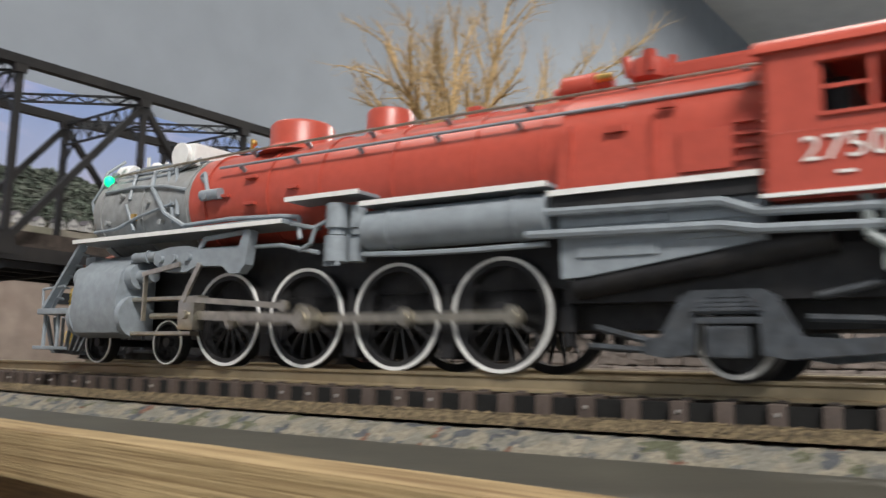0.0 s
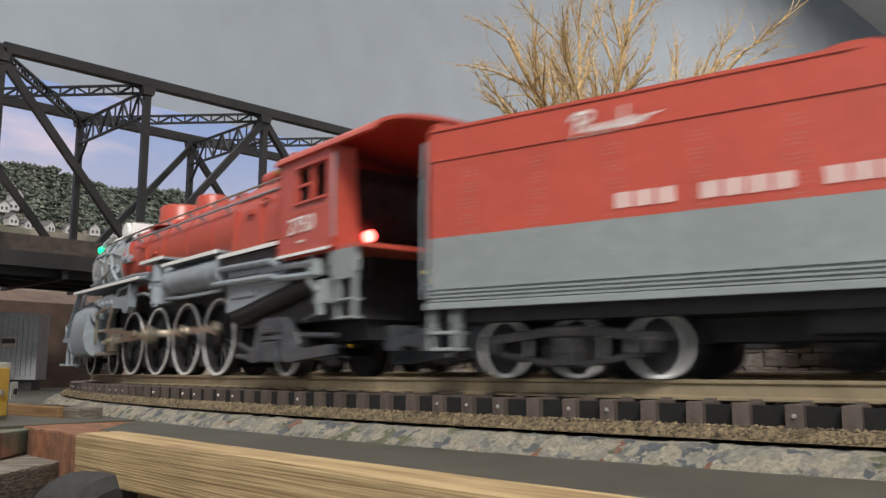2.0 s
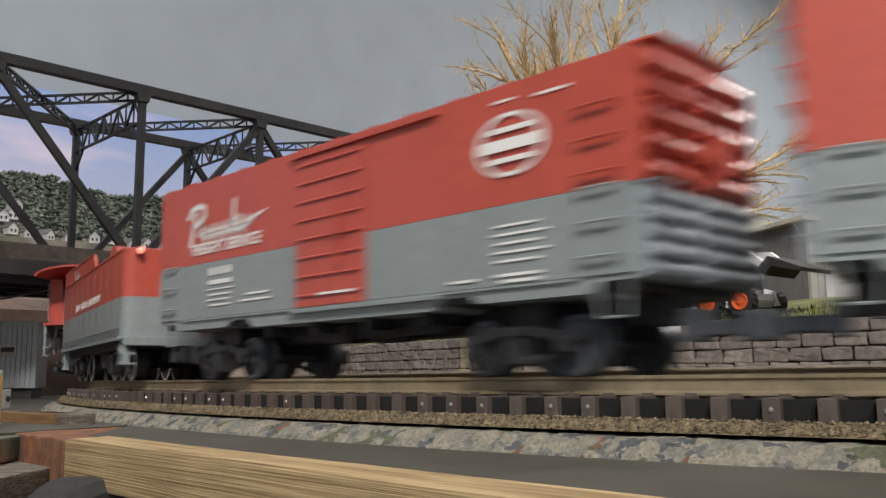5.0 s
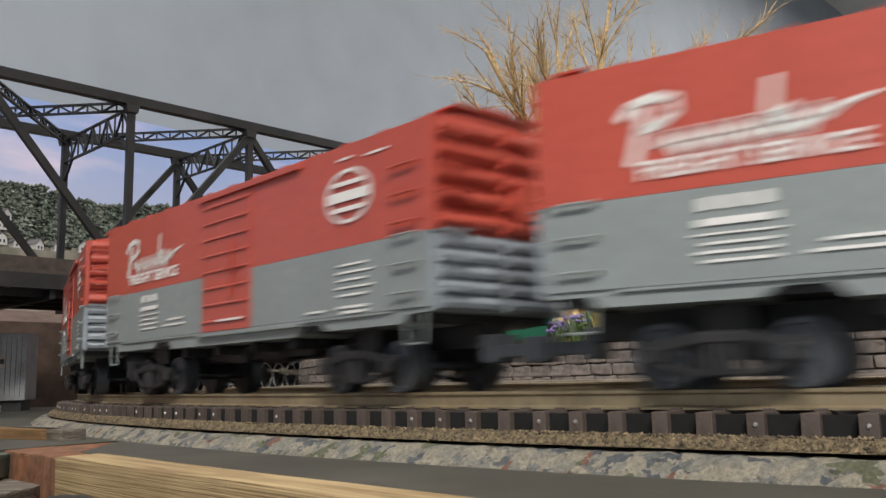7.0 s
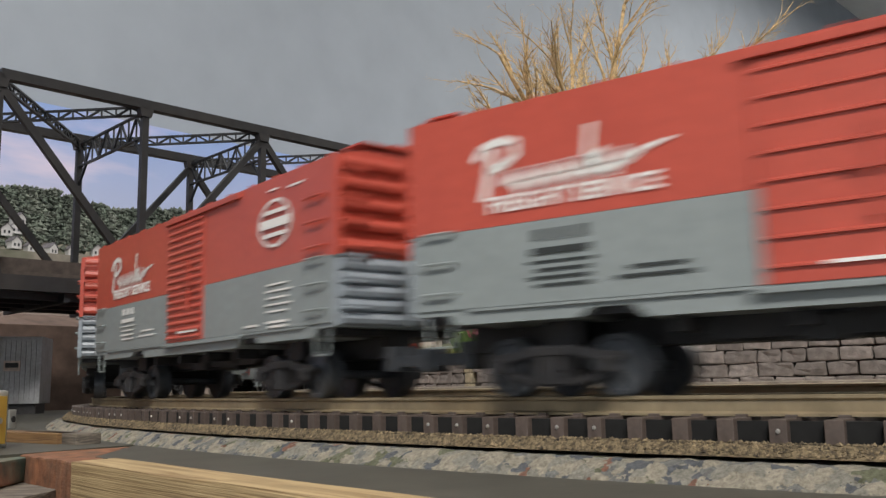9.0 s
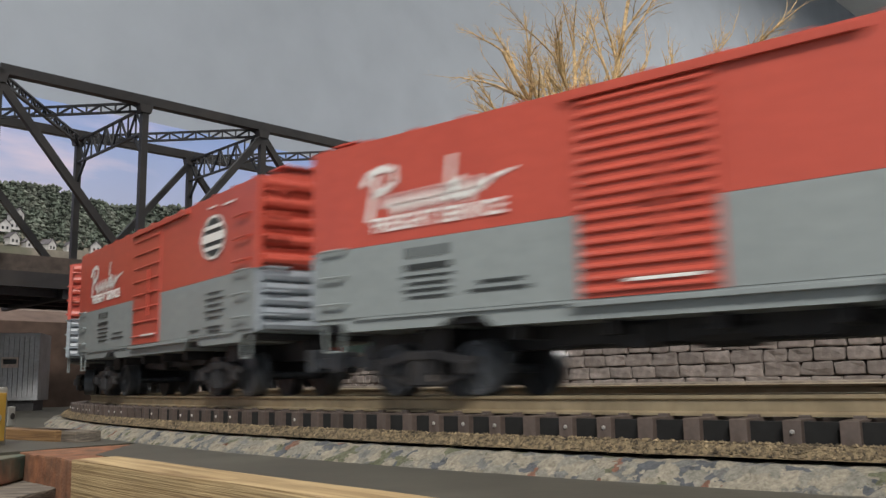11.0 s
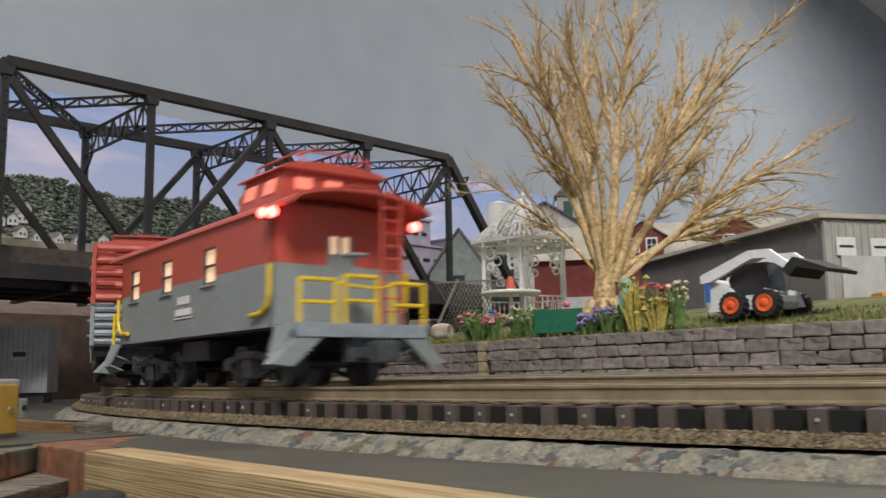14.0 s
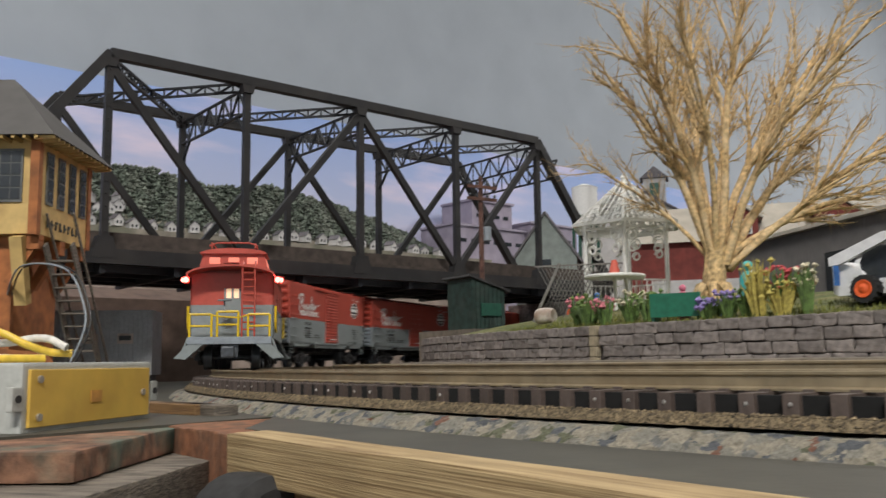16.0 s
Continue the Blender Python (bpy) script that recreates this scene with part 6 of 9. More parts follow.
# ---------------------------------------------------------------- caboose
caboose = empty("caboose", "red and grey caboose with yellow end railings and lit windows", "caboose")
CL, CWD, CS, CE, CD = 0.0888, 0.0306, 0.0229, 0.0690, 0.0480
WIN = ((0.0685, 0.0137), (0.0230, 0.0137), (-0.0280, 0.0137))
for sd in (1, -1):
    xs = sorted([CL] + [w + d / 2 for w, d in WIN] + [w - d / 2 for w, d in WIN] + [-CL])
    for x0, x1 in zip(xs[::2], xs[1::2]):
        bm = B()
        box(bm, x0, x1, sd * 0.0292, sd * CWD, CD, 0.0610)
        part("side_panel", bm, M["red"], caboose)
        bm = B()
        box(bm, x0, x1, sd * 0.0292, sd * CWD, 0.0450, CD - 0.00001)
        part("side_panel", bm, M["grey"], caboose)
    bm = B()
    box(bm, -CL, CL, sd * 0.0292, sd * CWD, 0.0610, CE)
    part("upper_side", bm, M["red"], caboose, "red upper side")
    bm = B()
    box(bm, -CL, CL, sd * 0.0292, sd * CWD, CS, 0.0450)
    part("lower_side", bm, M["grey"], caboose, "grey lower side")
    for w, d in WIN:
        bm = B()
        box(bm, w - d / 2, w + d / 2, sd * 0.0285, sd * 0.0289, 0.0452, 0.0608)
        pane = part("window_pane", bm, GLOW_WARM, caboose, "lit warm window")
        bm = B()
        for z0, z1 in ((0.0448, 0.0458), (0.0525, 0.0535), (0.0603, 0.0612)):
            box(bm, w - d / 2, w + d / 2, sd * 0.0290, sd * 0.0303, z0, z1)
        for x in (w - d / 2 + 0.0004, w + d / 2 - 0.0004):
            box(bm, x - 0.0005, x + 0.0005, sd * 0.0290, sd * 0.0303, 0.0448, 0.0612)
        part("window_frame", bm, M["wheel"], pane, "dark window frame")
        bm = B()
        box(bm, w - d / 2 - 0.001, w + d / 2 + 0.001, sd * CWD, sd * (CWD + 0.0010), 0.0436, 0.0446, 0.0002)
        part("window_sill", bm, M["grey"], pane)
    X = 1 if sd > 0 else -1
    bars(caboose, [(X * 0.000 + k * 0.0052 - 0.0052, 0.0400, 0.0034, 0.0036) for k in range(3)] + [(0, 0.0345, 0.0190, 0.0030), (0, 0.0318, 0.0215, 0.0005)], sd, CWD, M["letter"])
    for x, e in ((-CL, -1), (CL, 1)):
        bm = B()
        pipe(bm, [(x + e * 0.0006, sd * (CWD + 0.0014), 0.0470), (x + e * 0.0004, sd * (CWD + 0.0014), 0.0350), (x - e * 0.0016, sd * (CWD + 0.0014), 0.0310), (x - e * 0.0055, sd * (CWD + 0.0014), 0.0285), (x - e * 0.0160, sd * (CWD + 0.0014), 0.0280)], 0.0010, 8)
        part("grab_rail", bm, M["yellow"], caboose, "yellow curved grab rail", smooth=True)
        # corner step, flared grey plate
        bm = B()
        xo = x + e * 0.016
        prism(bm, [(x + e * 0.002, CS), (xo, CS), (xo - e * 0.0008, 0.0100), (x + e * 0.006, 0.0100)], "y", sd * 0.0292, sd * 0.0304)
        for z, dy in ((0.0105, 0.0), (0.0165, 0.004)):
            box(bm, min(x + e * 0.004, xo), max(x + e * 0.004, xo), sd * (0.0225 - dy), sd * 0.0302, z, z + 0.0008)
        ob = part("corner_step", bm, M["grey"], caboose, "grey flared step")
        ob.matrix_basis = Matrix.Translation((0, sd * 0.0290, CS)) @ Matrix.Rotation(sd * radians(22), 4, "X") @ Matrix.Translation((0, -sd * 0.0290, -CS))
        bm = B()
        prism(bm, [(sd * 0.0180, CS - 0.0040), (sd * 0.0290, CS - 0.0040), (sd * 0.0390, 0.0085), (sd * 0.0310, 0.0075)], "x", x + e * 0.0100, x + e * 0.0185)
        part("step_plate", bm, M["grey"], caboose, "grey flared step plate")
    # marker lamps at the rear corners
    bm = B()
    box(bm, -CL - 0.0050, -CL + 0.0010, sd * 0.0315, sd * 0.0355, 0.0640, 0.0690, 0.0008)
    mk = part("marker_lamp", bm, M["red"], caboose, "red marker lamp")
    bm = B()
    ball(bm, (-CL - 0.0052, sd * 0.0335, 0.0665), 0.0022, 12, 8)
    ball(bm, (-CL - 0.0020, sd * 0.0357, 0.0665), 0.0020, 12, 8)
    part("lens", bm, GLOW_RED, mk, "glowing red lens", smooth=True)
for e in (1, -1):
    for mt, z0, z1, nm in ((M["red"], CD, CE + 0.0030, "end_wall"), (M["grey"], CS, CD - 0.00001, "end_wall")):
        bm = B()
        box(bm, e * (CL - 0.002), e * CL, -CWD, -0.0062, z0, z1)
        box(bm, e * (CL - 0.002), e * CL, 0.0062, CWD, z0, z1)
        if z0 == CD:
            box(bm, e * (CL - 0.002), e * CL, -0.0062, 0.0062, 0.0605, z1)
        part(nm, bm, mt, caboose)
    bm = B()
    box(bm, e * (CL - 0.0018), e * (CL - 0.0006), -0.0062, 0.0062, CS, 0.0530)
    for y in (-0.0055, 0, 0.0055):
        box(bm, e * (CL - 0.0018), e * (CL - 0.0004), y - 0.0009, y + 0.0009, 0.0530, 0.0605)
    door = part("end_door", bm, M["red"] if e > 0 else M["grey"], caboose, "grey end door with a lit window")
    bm = B()
    box(bm, e * (CL - 0.0017), e * (CL - 0.0009), -0.0060, 0.0060, 0.0532, 0.0603)
    part("door_pane", bm, GLOW_WARM, door, "lit warm pane")
    # platform, yellow railings, brake wheel, red ladder
    bm = B()
    box(bm, e * CL, e * (CL + 0.0185), -0.0300, 0.0300, CS - 0.0012, CS + 0.0006, 0.0003)
    box(bm, e * (CL + 0.0170), e * (CL + 0.0190), -0.0300, 0.0300, CS - 0.0045, CS + 0.0008, 0.0003)
    part("platform", bm, M["lgrey"], caboose, "grey end platform")
    xr = e * (CL + 0.0180)
    bm = B()
    for y0, y1 in ((-0.0285, -0.0130), (0.0130, 0.0285), (-0.0060, 0.0090)):
        top = 0.0400 if abs(y0) > 0.01 else 0.0420
        pipe(bm, [(xr, y0, CS + 0.0006), (xr, y0, top), (xr, y1, top), (xr, y1, CS + 0.0006)], 0.0009, 8)
        pipe(bm, [(xr, y0, (CS + top) / 2), (xr, y1, (CS + top) / 2)], 0.0008, 6)
    pipe(bm, [(xr, -0.0130, 0.0395), (xr, -0.0060, 0.0375), (xr, 0.0090, 0.0385), (xr, 0.0130, 0.0395)], 0.0007, 6)
    part("end_railing", bm, M["yellow"], caboose, "yellow end railing", smooth=True)
    bm = B()
    rod(bm, (xr, 0.0040, 0.0420), (xr, 0.0040, 0.0500), 0.0007, seg=6)
    rod(bm, (xr, 0.0040, 0.0498), (xr, 0.0040, 0.0506), 0.0050, seg=18)
    part("brake_wheel", bm, M["lgrey"], caboose, "grey brake wheel")
    bm = B()
    for y in (-0.0175, -0.0085):
        pipe(bm, [(xr, y, CS), (xr, y, CE + 0.004), (xr - e * 0.008, y, CE + 0.011)], 0.0007, 6)
    for k in range(9):
        rod(bm, (xr, -0.0175, CS + 0.006 + k * 0.0052), (xr, -0.0085, CS + 0.006 + k * 0.0052), 0.0006, seg=5)
    part("end_ladder", bm, M["red"], caboose, "red end ladder", smooth=True)
    coupler(caboose, e * (CL + 0.0150), e)
bm = B()
up = [(0.0320 * math.cos(a), CE + 0.0078 * math.sin(a)) for a in np.linspace(0, math.pi, 21)]
dn = [(0.0308 * math.cos(a), CE - 0.0006 + 0.0068 * math.sin(a)) for a in np.linspace(math.pi, 0, 21)]
prism(bm, up + dn, "x", -CL - 0.0190, CL + 0.0190)
part("roof", bm, M["red"], caboose, "curved red roof", smooth=True)
bm = B()
box(bm, -CL - 0.018, CL + 0.018, -0.0055, 0.0055, CE + 0.0086, CE + 0.0094)
part("roof_walk", bm, M["red"], caboose)
# cupola towards the rear
bm = B()
prism(bm, [(-0.0265, CE + 0.0020), (0.0265, CE + 0.0020), (0.0225, CE + 0.0185), (-0.0225, CE + 0.0185)], "x", -0.0830, -0.0470)
cup = part("cupola", bm, M["red"], caboose, "red cupola with small lit windows")
bm = B()
up = [(0.0250 * math.cos(a), CE + 0.0182 + 0.0042 * math.sin(a)) for a in np.linspace(0, math.pi, 15)]
prism(bm, up, "x", -0.0860, -0.0440)
part("cupola_roof", bm, M["red"], cup, smooth=True)
bm = B()
pipe(bm, [(-0.0850, -0.018, CE + 0.024), (-0.0850, -0.012, CE + 0.0265), (-0.0850, 0.012, CE + 0.0265), (-0.0850, 0.018, CE + 0.024)], 0.0006, 6)
for sd in (1, -1):
    pipe(bm, [(-0.0860, sd * 0.016, CE + 0.022), (-0.0840, sd * 0.016, CE + 0.0262), (-0.0460, sd * 0.016, CE + 0.0262), (-0.0440, sd * 0.016, CE + 0.022)], 0.0006, 6)
part("cupola_rail", bm, M["red"], cup)
for sd in (1, -1):
    for x in (-0.0740, -0.0560):
        bm = B()
        box(bm, x - 0.0045, x + 0.0045, -0.0003, 0.0003, -0.0030, 0.0034)
        ob = part("cupola_window", bm, GLOW_DIM, cup, "lit cupola window")
        ob.matrix_basis = Matrix.Translation((0, sd * 0.0246, CE + 0.0115)) @ Matrix.Rotation(sd * radians(14), 4, "X")
for y in (-0.0140, 0, 0.0140):
    bm = B()
    box(bm, -0.0834, -0.0831, y - 0.0040, y + 0.0040, CE + 0.0105, CE + 0.0155)
    part("cupola_window", bm, GLOW_DIM, cup, "lit cupola window")
bm = B()
rod(bm, (-0.0240, 0.010, CE + 0.006), (-0.0240, 0.010, CE + 0.0150), 0.0026, seg=12)
lathe(bm, [(0.0042, 0), (0.0048, 0.0012), (0.0042, 0.0046), (0.0010, 0.0054)], (-0.0240, 0.010, CE + 0.0130), "z", 14)
part("smoke_jack", bm, M["red"], caboose, "red stove smoke jack", smooth=True)
bm = B()
box(bm, -CL, CL, -0.0290, 0.0290, CS - 0.0008, CS + 0.0012)
box(bm, -CL, CL, -0.006, 0.006, 0.0140, CS)
box(bm, -0.018, 0.012, 0.012, 0.026, 0.0120, 0.0210, 0.0008)
box(bm, -0.018, 0.012, -0.026, -0.012, 0.0120, 0.0210, 0.0008)
part("underframe", bm, M["black"], caboose, "black caboose underframe")
for cx in (0.0520, -0.0600):
    truck(caboose, cx, 0.0375, 0.0088)
MOVERS.append((caboose, -0.850, 0.056))

# ---------------------------------------------------------------- a second train on the inner track, running the other way
PASSERS = []


def work_car(yellow, label):
    car = empty("work_car", label, "freight car", "cars of the second train")
    half, top = (0.030, 0.060) if yellow else (0.070, 0.070)
    bm = B()
    box(bm, -half, half, -0.026, 0.026, 0.026, top, 0.0008)
    part("body", bm, M["oxide"], car, "oxide red body")
    for x in np.arange(-half + 0.006, half - 0.005, 0.016):
        for sd in (1, -1):
            bm = B()
            box(bm, x - 0.0012, x + 0.0012, sd * 0.0258, sd * 0.0278, 0.026, top - 0.001, 0.0003)
            part("side_post", bm, M["oxide"], car)
    bm = B()
    prism(bm, [(-0.028, top - 0.0005), (0.028, top - 0.0005), (0.016, top + 0.006), (-0.016, top + 0.006)], "x", -half - 0.004, half + 0.004)
    part("roof", bm, M["oxide"], car, "red roof")
    bm = B()
    box(bm, -0.086, 0.086, -0.006, 0.006, 0.015, 0.024)
    box(bm, -0.086, 0.086, -0.027, 0.027, 0.0215, 0.0258, 0.0006)
    part("underframe", bm, M["black"], car, "black underframe")
    for e in (1, -1):
        bm = B()
        box(bm, e * 0.0720, e * 0.0860, -0.0285, 0.0285, 0.0120, 0.0212, 0.0006)
        part("end_step", bm, M["yellow"] if yellow else M["black"], car, "yellow end step" if yellow else "")
        for y in (-0.026, 0.0, 0.026):
            bm = B()
            rod(bm, (e * 0.0845, y, 0.0256), (e * 0.0845, y, 0.054), 0.0011, seg=6)
            part("rail_post", bm, M["yellow"] if yellow else M["oxide"], car)
        bm = B()
        bar(bm, (e * 0.0845, -0.027, 0.054), (e * 0.0845, 0.027, 0.054), 0.0018, 0.0018)
        part("end_rail", bm, M["yellow"] if yellow else M["oxide"], car)
        coupler(car, e * 0.085, e)
    if yellow:
        bm = B()
        box(bm, -0.010, 0.006, -0.024, 0.024, 0.0075, 0.0170, 0.0006)
        part("tool_box", bm, M["yellow"], car, "yellow tool box under the deck")
        for sd in (1, -1):
            bm = B()
            box(bm, -0.012, 0.006, sd * 0.0280, sd * 0.0288, 0.038, 0.054, 0.0003)
            part("side_sign", bm, M["white"], car, "white side panel")
    for x in (0.050, -0.050):
        truck(car, x, 0.030, 0.0084)
    return car


for k in range(5):
    PASSERS.append((work_car(k >= 2, "oxide red freight car with yellow end steps and rails" if k >= 2 else "plain oxide red freight car with black end steps"), k * 0.2100))


# ---------------------------------------------------------------- truss bridge over the far curve
BD = Vector((0.7252, 0.6886, 0))
BW = Vector((-0.6886, 0.7252, 0))
BP, BZ0, BZ1, BWID = 0.1612, 0.124, 0.338, 0.190
B0 = Vector((-0.4586, 0.9181, 0))


def bp(k, far, z):
    return B0 + BD * (BP * k) + BW * (BWID if far else 0.0) + Vector((0, 0, z))


bridge = empty("truss_bridge", "charcoal steel model truss bridge with lattice sway braces", "bridge")


def bridge_bar(name, a, b, w, h, material=None, label="", up=None):
    bm = B()
    bar(bm, a, b, w, h, up if up is not None else (0, 0, 1))
    return part(name, bm, material or M["bridge"], bridge, label)


def lattice(name, a, b, depth, drop, cells, parent):
    """A lattice girder from a to b: two chords joined by crossing laces."""
    bm = B()
    a, b, d = Vector(a), Vector(b), Vector(drop) * depth
    bar(bm, a, b, 0.0040, 0.0022)
    bar(bm, a + d, b + d, 0.0040, 0.0022)
    for k in range(cells):
        p, q = a.lerp(b, k / cells), a.lerp(b, (k + 1) / cells)
        if k % 2:
            bar(bm, p, q + d, 0.0022, 0.0022)
        else:
            bar(bm, p + d, q, 0.0022, 0.0022)
        bar(bm, q, q + d, 0.0018, 0.0018)
    return part(name, bm, M["lattice"], parent, "black lattice brace")


for far in (0, 1):
    nrm = BW
    bridge_bar("top_chord", bp(0, far, BZ1), bp(4, far, BZ1), 0.0115, 0.0108, label="box-section top chord")
    bridge_bar("bottom_chord", bp(-1, far, BZ0 - 0.006), bp(5, far, BZ0 - 0.006), 0.012, 0.016, label="bottom chord girder")
    bridge_bar("end_post", bp(-1, far, BZ0), bp(0, far, BZ1), 0.0115, 0.0108, label="inclined end post")
    bridge_bar("end_post", bp(5, far, BZ0), bp(4, far, BZ1), 0.0115, 0.0108, label="inclined end post")
    for k in range(5):
        bridge_bar("post", bp(k, far, BZ0 - 0.004), bp(k, far, BZ1 - 0.006), 0.0072, 0.0078, label="upright truss post", up=BD)
        bm = B()
        c0 = bp(k, far, BZ0 + 0.004)
        prism(bm, [(-0.014, -0.012), (0.014, -0.012), (0.008, 0.011), (-0.008, 0.011)], "y", -0.0065, 0.0065)
        gs = part("gusset", bm, M["bridge"], bridge)
        gs.matrix_basis = Matrix.Translation(c0) @ Matrix.Rotation(math.atan2(BD.y, BD.x), 4, "Z")
        bm = B()
        prism(bm, [(-0.009, 0.001), (0.009, 0.001), (0.006, -0.011), (-0.006, -0.011)], "y", -0.0056, 0.0056)
        gs = part("gusset", bm, M["bridge"], bridge)
        gs.matrix_basis = Matrix.Translation(bp(k, far, BZ1 - 0.004)) @ Matrix.Rotation(math.atan2(BD.y, BD.x), 4, "Z")
    for ka, za, kb, zb in ((0, BZ1, 1, BZ0), (1, BZ0, 2, BZ1), (2, BZ1, 3, BZ0), (3, BZ0, 4, BZ1)):
        bridge_bar("diagonal", bp(ka, far, za - (0.012 if za == BZ1 else -0.006)), bp(kb, far, zb - (0.012 if zb == BZ1 else -0.006)), 0.0070, 0.0080, label="truss diagonal")
for k in range(1, 5):
    lattice("sway_brace", bp(k, 0, BZ1 - 0.008), bp(k, 1, BZ1 - 0.008), 0.030, (0, 0, -1), 9, bridge)
    for f in (0, 1):
        s_ = 1 if f == 0 else -1
        bridge_bar("knee_brace", bp(k, f, BZ1 - 0.066), bp(k, f, BZ1 - 0.036) + BW * (0.026 * s_), 0.0030, 0.0030, M["lattice"])
for k in range(4):
    lattice("lateral_brace", bp(k, 1, BZ1 - 0.002), bp(k + 1, 0, BZ1 - 0.002), 0.010, (0, 0, -1), 14, bridge)
lattice("lateral_brace", bp(0, 0, BZ1 - 0.002), bp(1, 1, BZ1 - 0.002), 0.010, (0, 0, -1), 14, bridge)
for far in (0, 1):
    for k in (0, 4):
        for j in range(14):
            bm = B()
            box(bm, -0.0009, 0.0009, -0.0047 - 0.0006, 0.0047 + 0.0006, -0.0009, 0.0009, 0.0004)
            rv = part("batten", bm, M["bridge"], bridge)
            rv.matrix_basis = Matrix.Translation(bp(k, far, BZ0 + 0.02 + j * 0.0135)) @ Matrix.Rotation(math.atan2(BD.y, BD.x), 4, "Z")
for k, s_ in ((4, 1),):
    lattice("portal_brace", bp(k + s_ * 0.28, 0, BZ1 - 0.052), bp(k + s_ * 0.28, 1, BZ1 - 0.052), 0.028, (0, 0, 1), 9, bridge)
bm = B()
for f in (0.10, 0.36, 0.64, 0.90):
    a, b = bp(-1, 0, 0.113) + BW * (BWID * f), bp(5, 0, 0.113) + BW * (BWID * f)
    bar(bm, a, b, 0.006, 0.020)
for k in np.arange(-1, 5.01, 0.5):
    bar(bm, bp(k, 0, 0.111), bp(k, 1, 0.111), 0.006, 0.022)
part("floor_system", bm, M["lattice"], bridge, "black floor beams and stringers")
bm = B()
bar(bm, bp(-1, 0, 0.1295) + BW * (BWID / 2), bp(5, 0, 0.1295) + BW * (BWID / 2), 0.158, 0.006)
part("deck", bm, M["deck"], bridge, "dark timber deck")
for f in (0.14, 0.86):
    bm = B()
    bar(bm, bp(-1, 0, 0.1400) + BW * (BWID * f), bp(5, 0, 0.1400) + BW * (BWID * f), 0.008, 0.015)
    part("deck_guard", bm, M["deck"], bridge, "brown guard timber")
for k, nm in ((-1.0, "west"), (5.0, "east")):
    bm = B()
    c0 = bp(k + (-0.15 if k < 0 else 0.15), 0, 0) + BW * (BWID / 2)
    box(bm, -0.045, 0.045, -0.125, 0.125, BASE - 0.001, 0.1015, 0.002)
    ob = tagged(part("bridge_abutment", bm, M["stone"]), "grey stone abutment under the bridge end", "abutment", "bridge abutments")
    ob.matrix_basis = Matrix.Translation(c0) @ Matrix.Rotation(math.atan2(BD.y, BD.x), 4, "Z")

# ---------------------------------------------------------------- printed sky backdrop, wooded hill, town
m = bpy.data.materials.new("printed_sky")
m.use_nodes = True
nt = m.node_tree
tc = nt.nodes.new("ShaderNodeTexCoord")
sep = nt.nodes.new("ShaderNodeSeparateXYZ")
nt.links.new(tc.outputs["Object"], sep.inputs[0])
mr = nt.nodes.new("ShaderNodeMapRange")
mr.inputs["From Min"].default_value, mr.inputs["From Max"].default_value = 0.25, 0.78
nt.links.new(sep.outputs["Z"], mr.inputs["Value"])
cr = nt.nodes.new("ShaderNodeValToRGB")
e_ = cr.color_ramp.elements
e_[0].color, e_[1].color = (0.66, 0.66, 0.79, 1), (0.27, 0.40, 0.74, 1)
nt.links.new(mr.outputs["Result"], cr.inputs["Fac"])
mp = nt.nodes.new("ShaderNodeMapping")
mp.inputs["Scale"].default_value = (1.3, 1.3, 6.0)
nt.links.new(tc.outputs["Object"], mp.inputs["Vector"])
ns = nt.nodes.new("ShaderNodeTexNoise")
ns.inputs["Scale"].default_value, ns.inputs["Detail"].default_value = 1.6, 5
nt.links.new(mp.outputs["Vector"], ns.inputs["Vector"])
m2 = nt.nodes.new("ShaderNodeMapRange")
m2.inputs["From Min"].default_value, m2.inputs["From Max"].default_value = 0.52, 0.80
nt.links.new(ns.outputs["Fac"], m2.inputs["Value"])
mx = nt.nodes.new("ShaderNodeMix")
mx.data_type = "RGBA"
mx.inputs["B"].default_value = (0.88, 0.74, 0.86, 1)
nt.links.new(m2.outputs["Result"], mx.inputs["Factor"])
nt.links.new(cr.outputs["Color"], mx.inputs["A"])
nt.links.new(mx.outputs["Result"], nt.nodes["Principled BSDF"].inputs["Base Color"])
nt.nodes["Principled BSDF"].inputs["Roughness"].default_value = 0.7
strip_wall("backdrop", -2.3, 6.0, 2.300, 2.306, BASE, 0.752, m, "printed sky backdrop panel, blue with pinkish cloud")

M["foliage"] = mat("dark_green_foliage", (0.105, 0.128, 0.100), 0.95, vary=0.4, scale=90, dirt=(0.20, 0.21, 0.175), dirt_scale=22, dirt_amount=0.7, island=0.5)
M["siding"] = mat("white_house_siding", (0.56, 0.55, 0.54), 0.8, vary=0.06, scale=80, island=0.12)
M["roofgrey"] = mat("grey_roof_shingle", (0.16, 0.15, 0.16), 0.85, vary=0.15, scale=120, island=0.3)
M["lilac"] = mat("hazy_lilac_wall", (0.36, 0.32, 0.40), 0.85, vary=0.1, scale=25, dirt=(0.26, 0.24, 0.31), dirt_scale=8, dirt_amount=0.6)
M["tan"] = mat("dusty_tan_wall", (0.42, 0.34, 0.29), 0.85, vary=0.1, scale=30, dirt=(0.3, 0.22, 0.18), dirt_scale=14, dirt_amount=0.5)
M["dark_glass"] = mat("dark_window", (0.03, 0.035, 0.04), 0.15, vary=0.1)
rng = random.Random(21)


def hill_top(u):
    """Height of the wooded ridge along the backdrop."""
    return float(np.interp(u, (0.35, 0.62, 0.86, 1.05, 1.25, 1.52, 1.70, 1.80), (0.47, 0.50, 0.515, 0.485, 0.51, 0.47, 0.42, 0.38)))


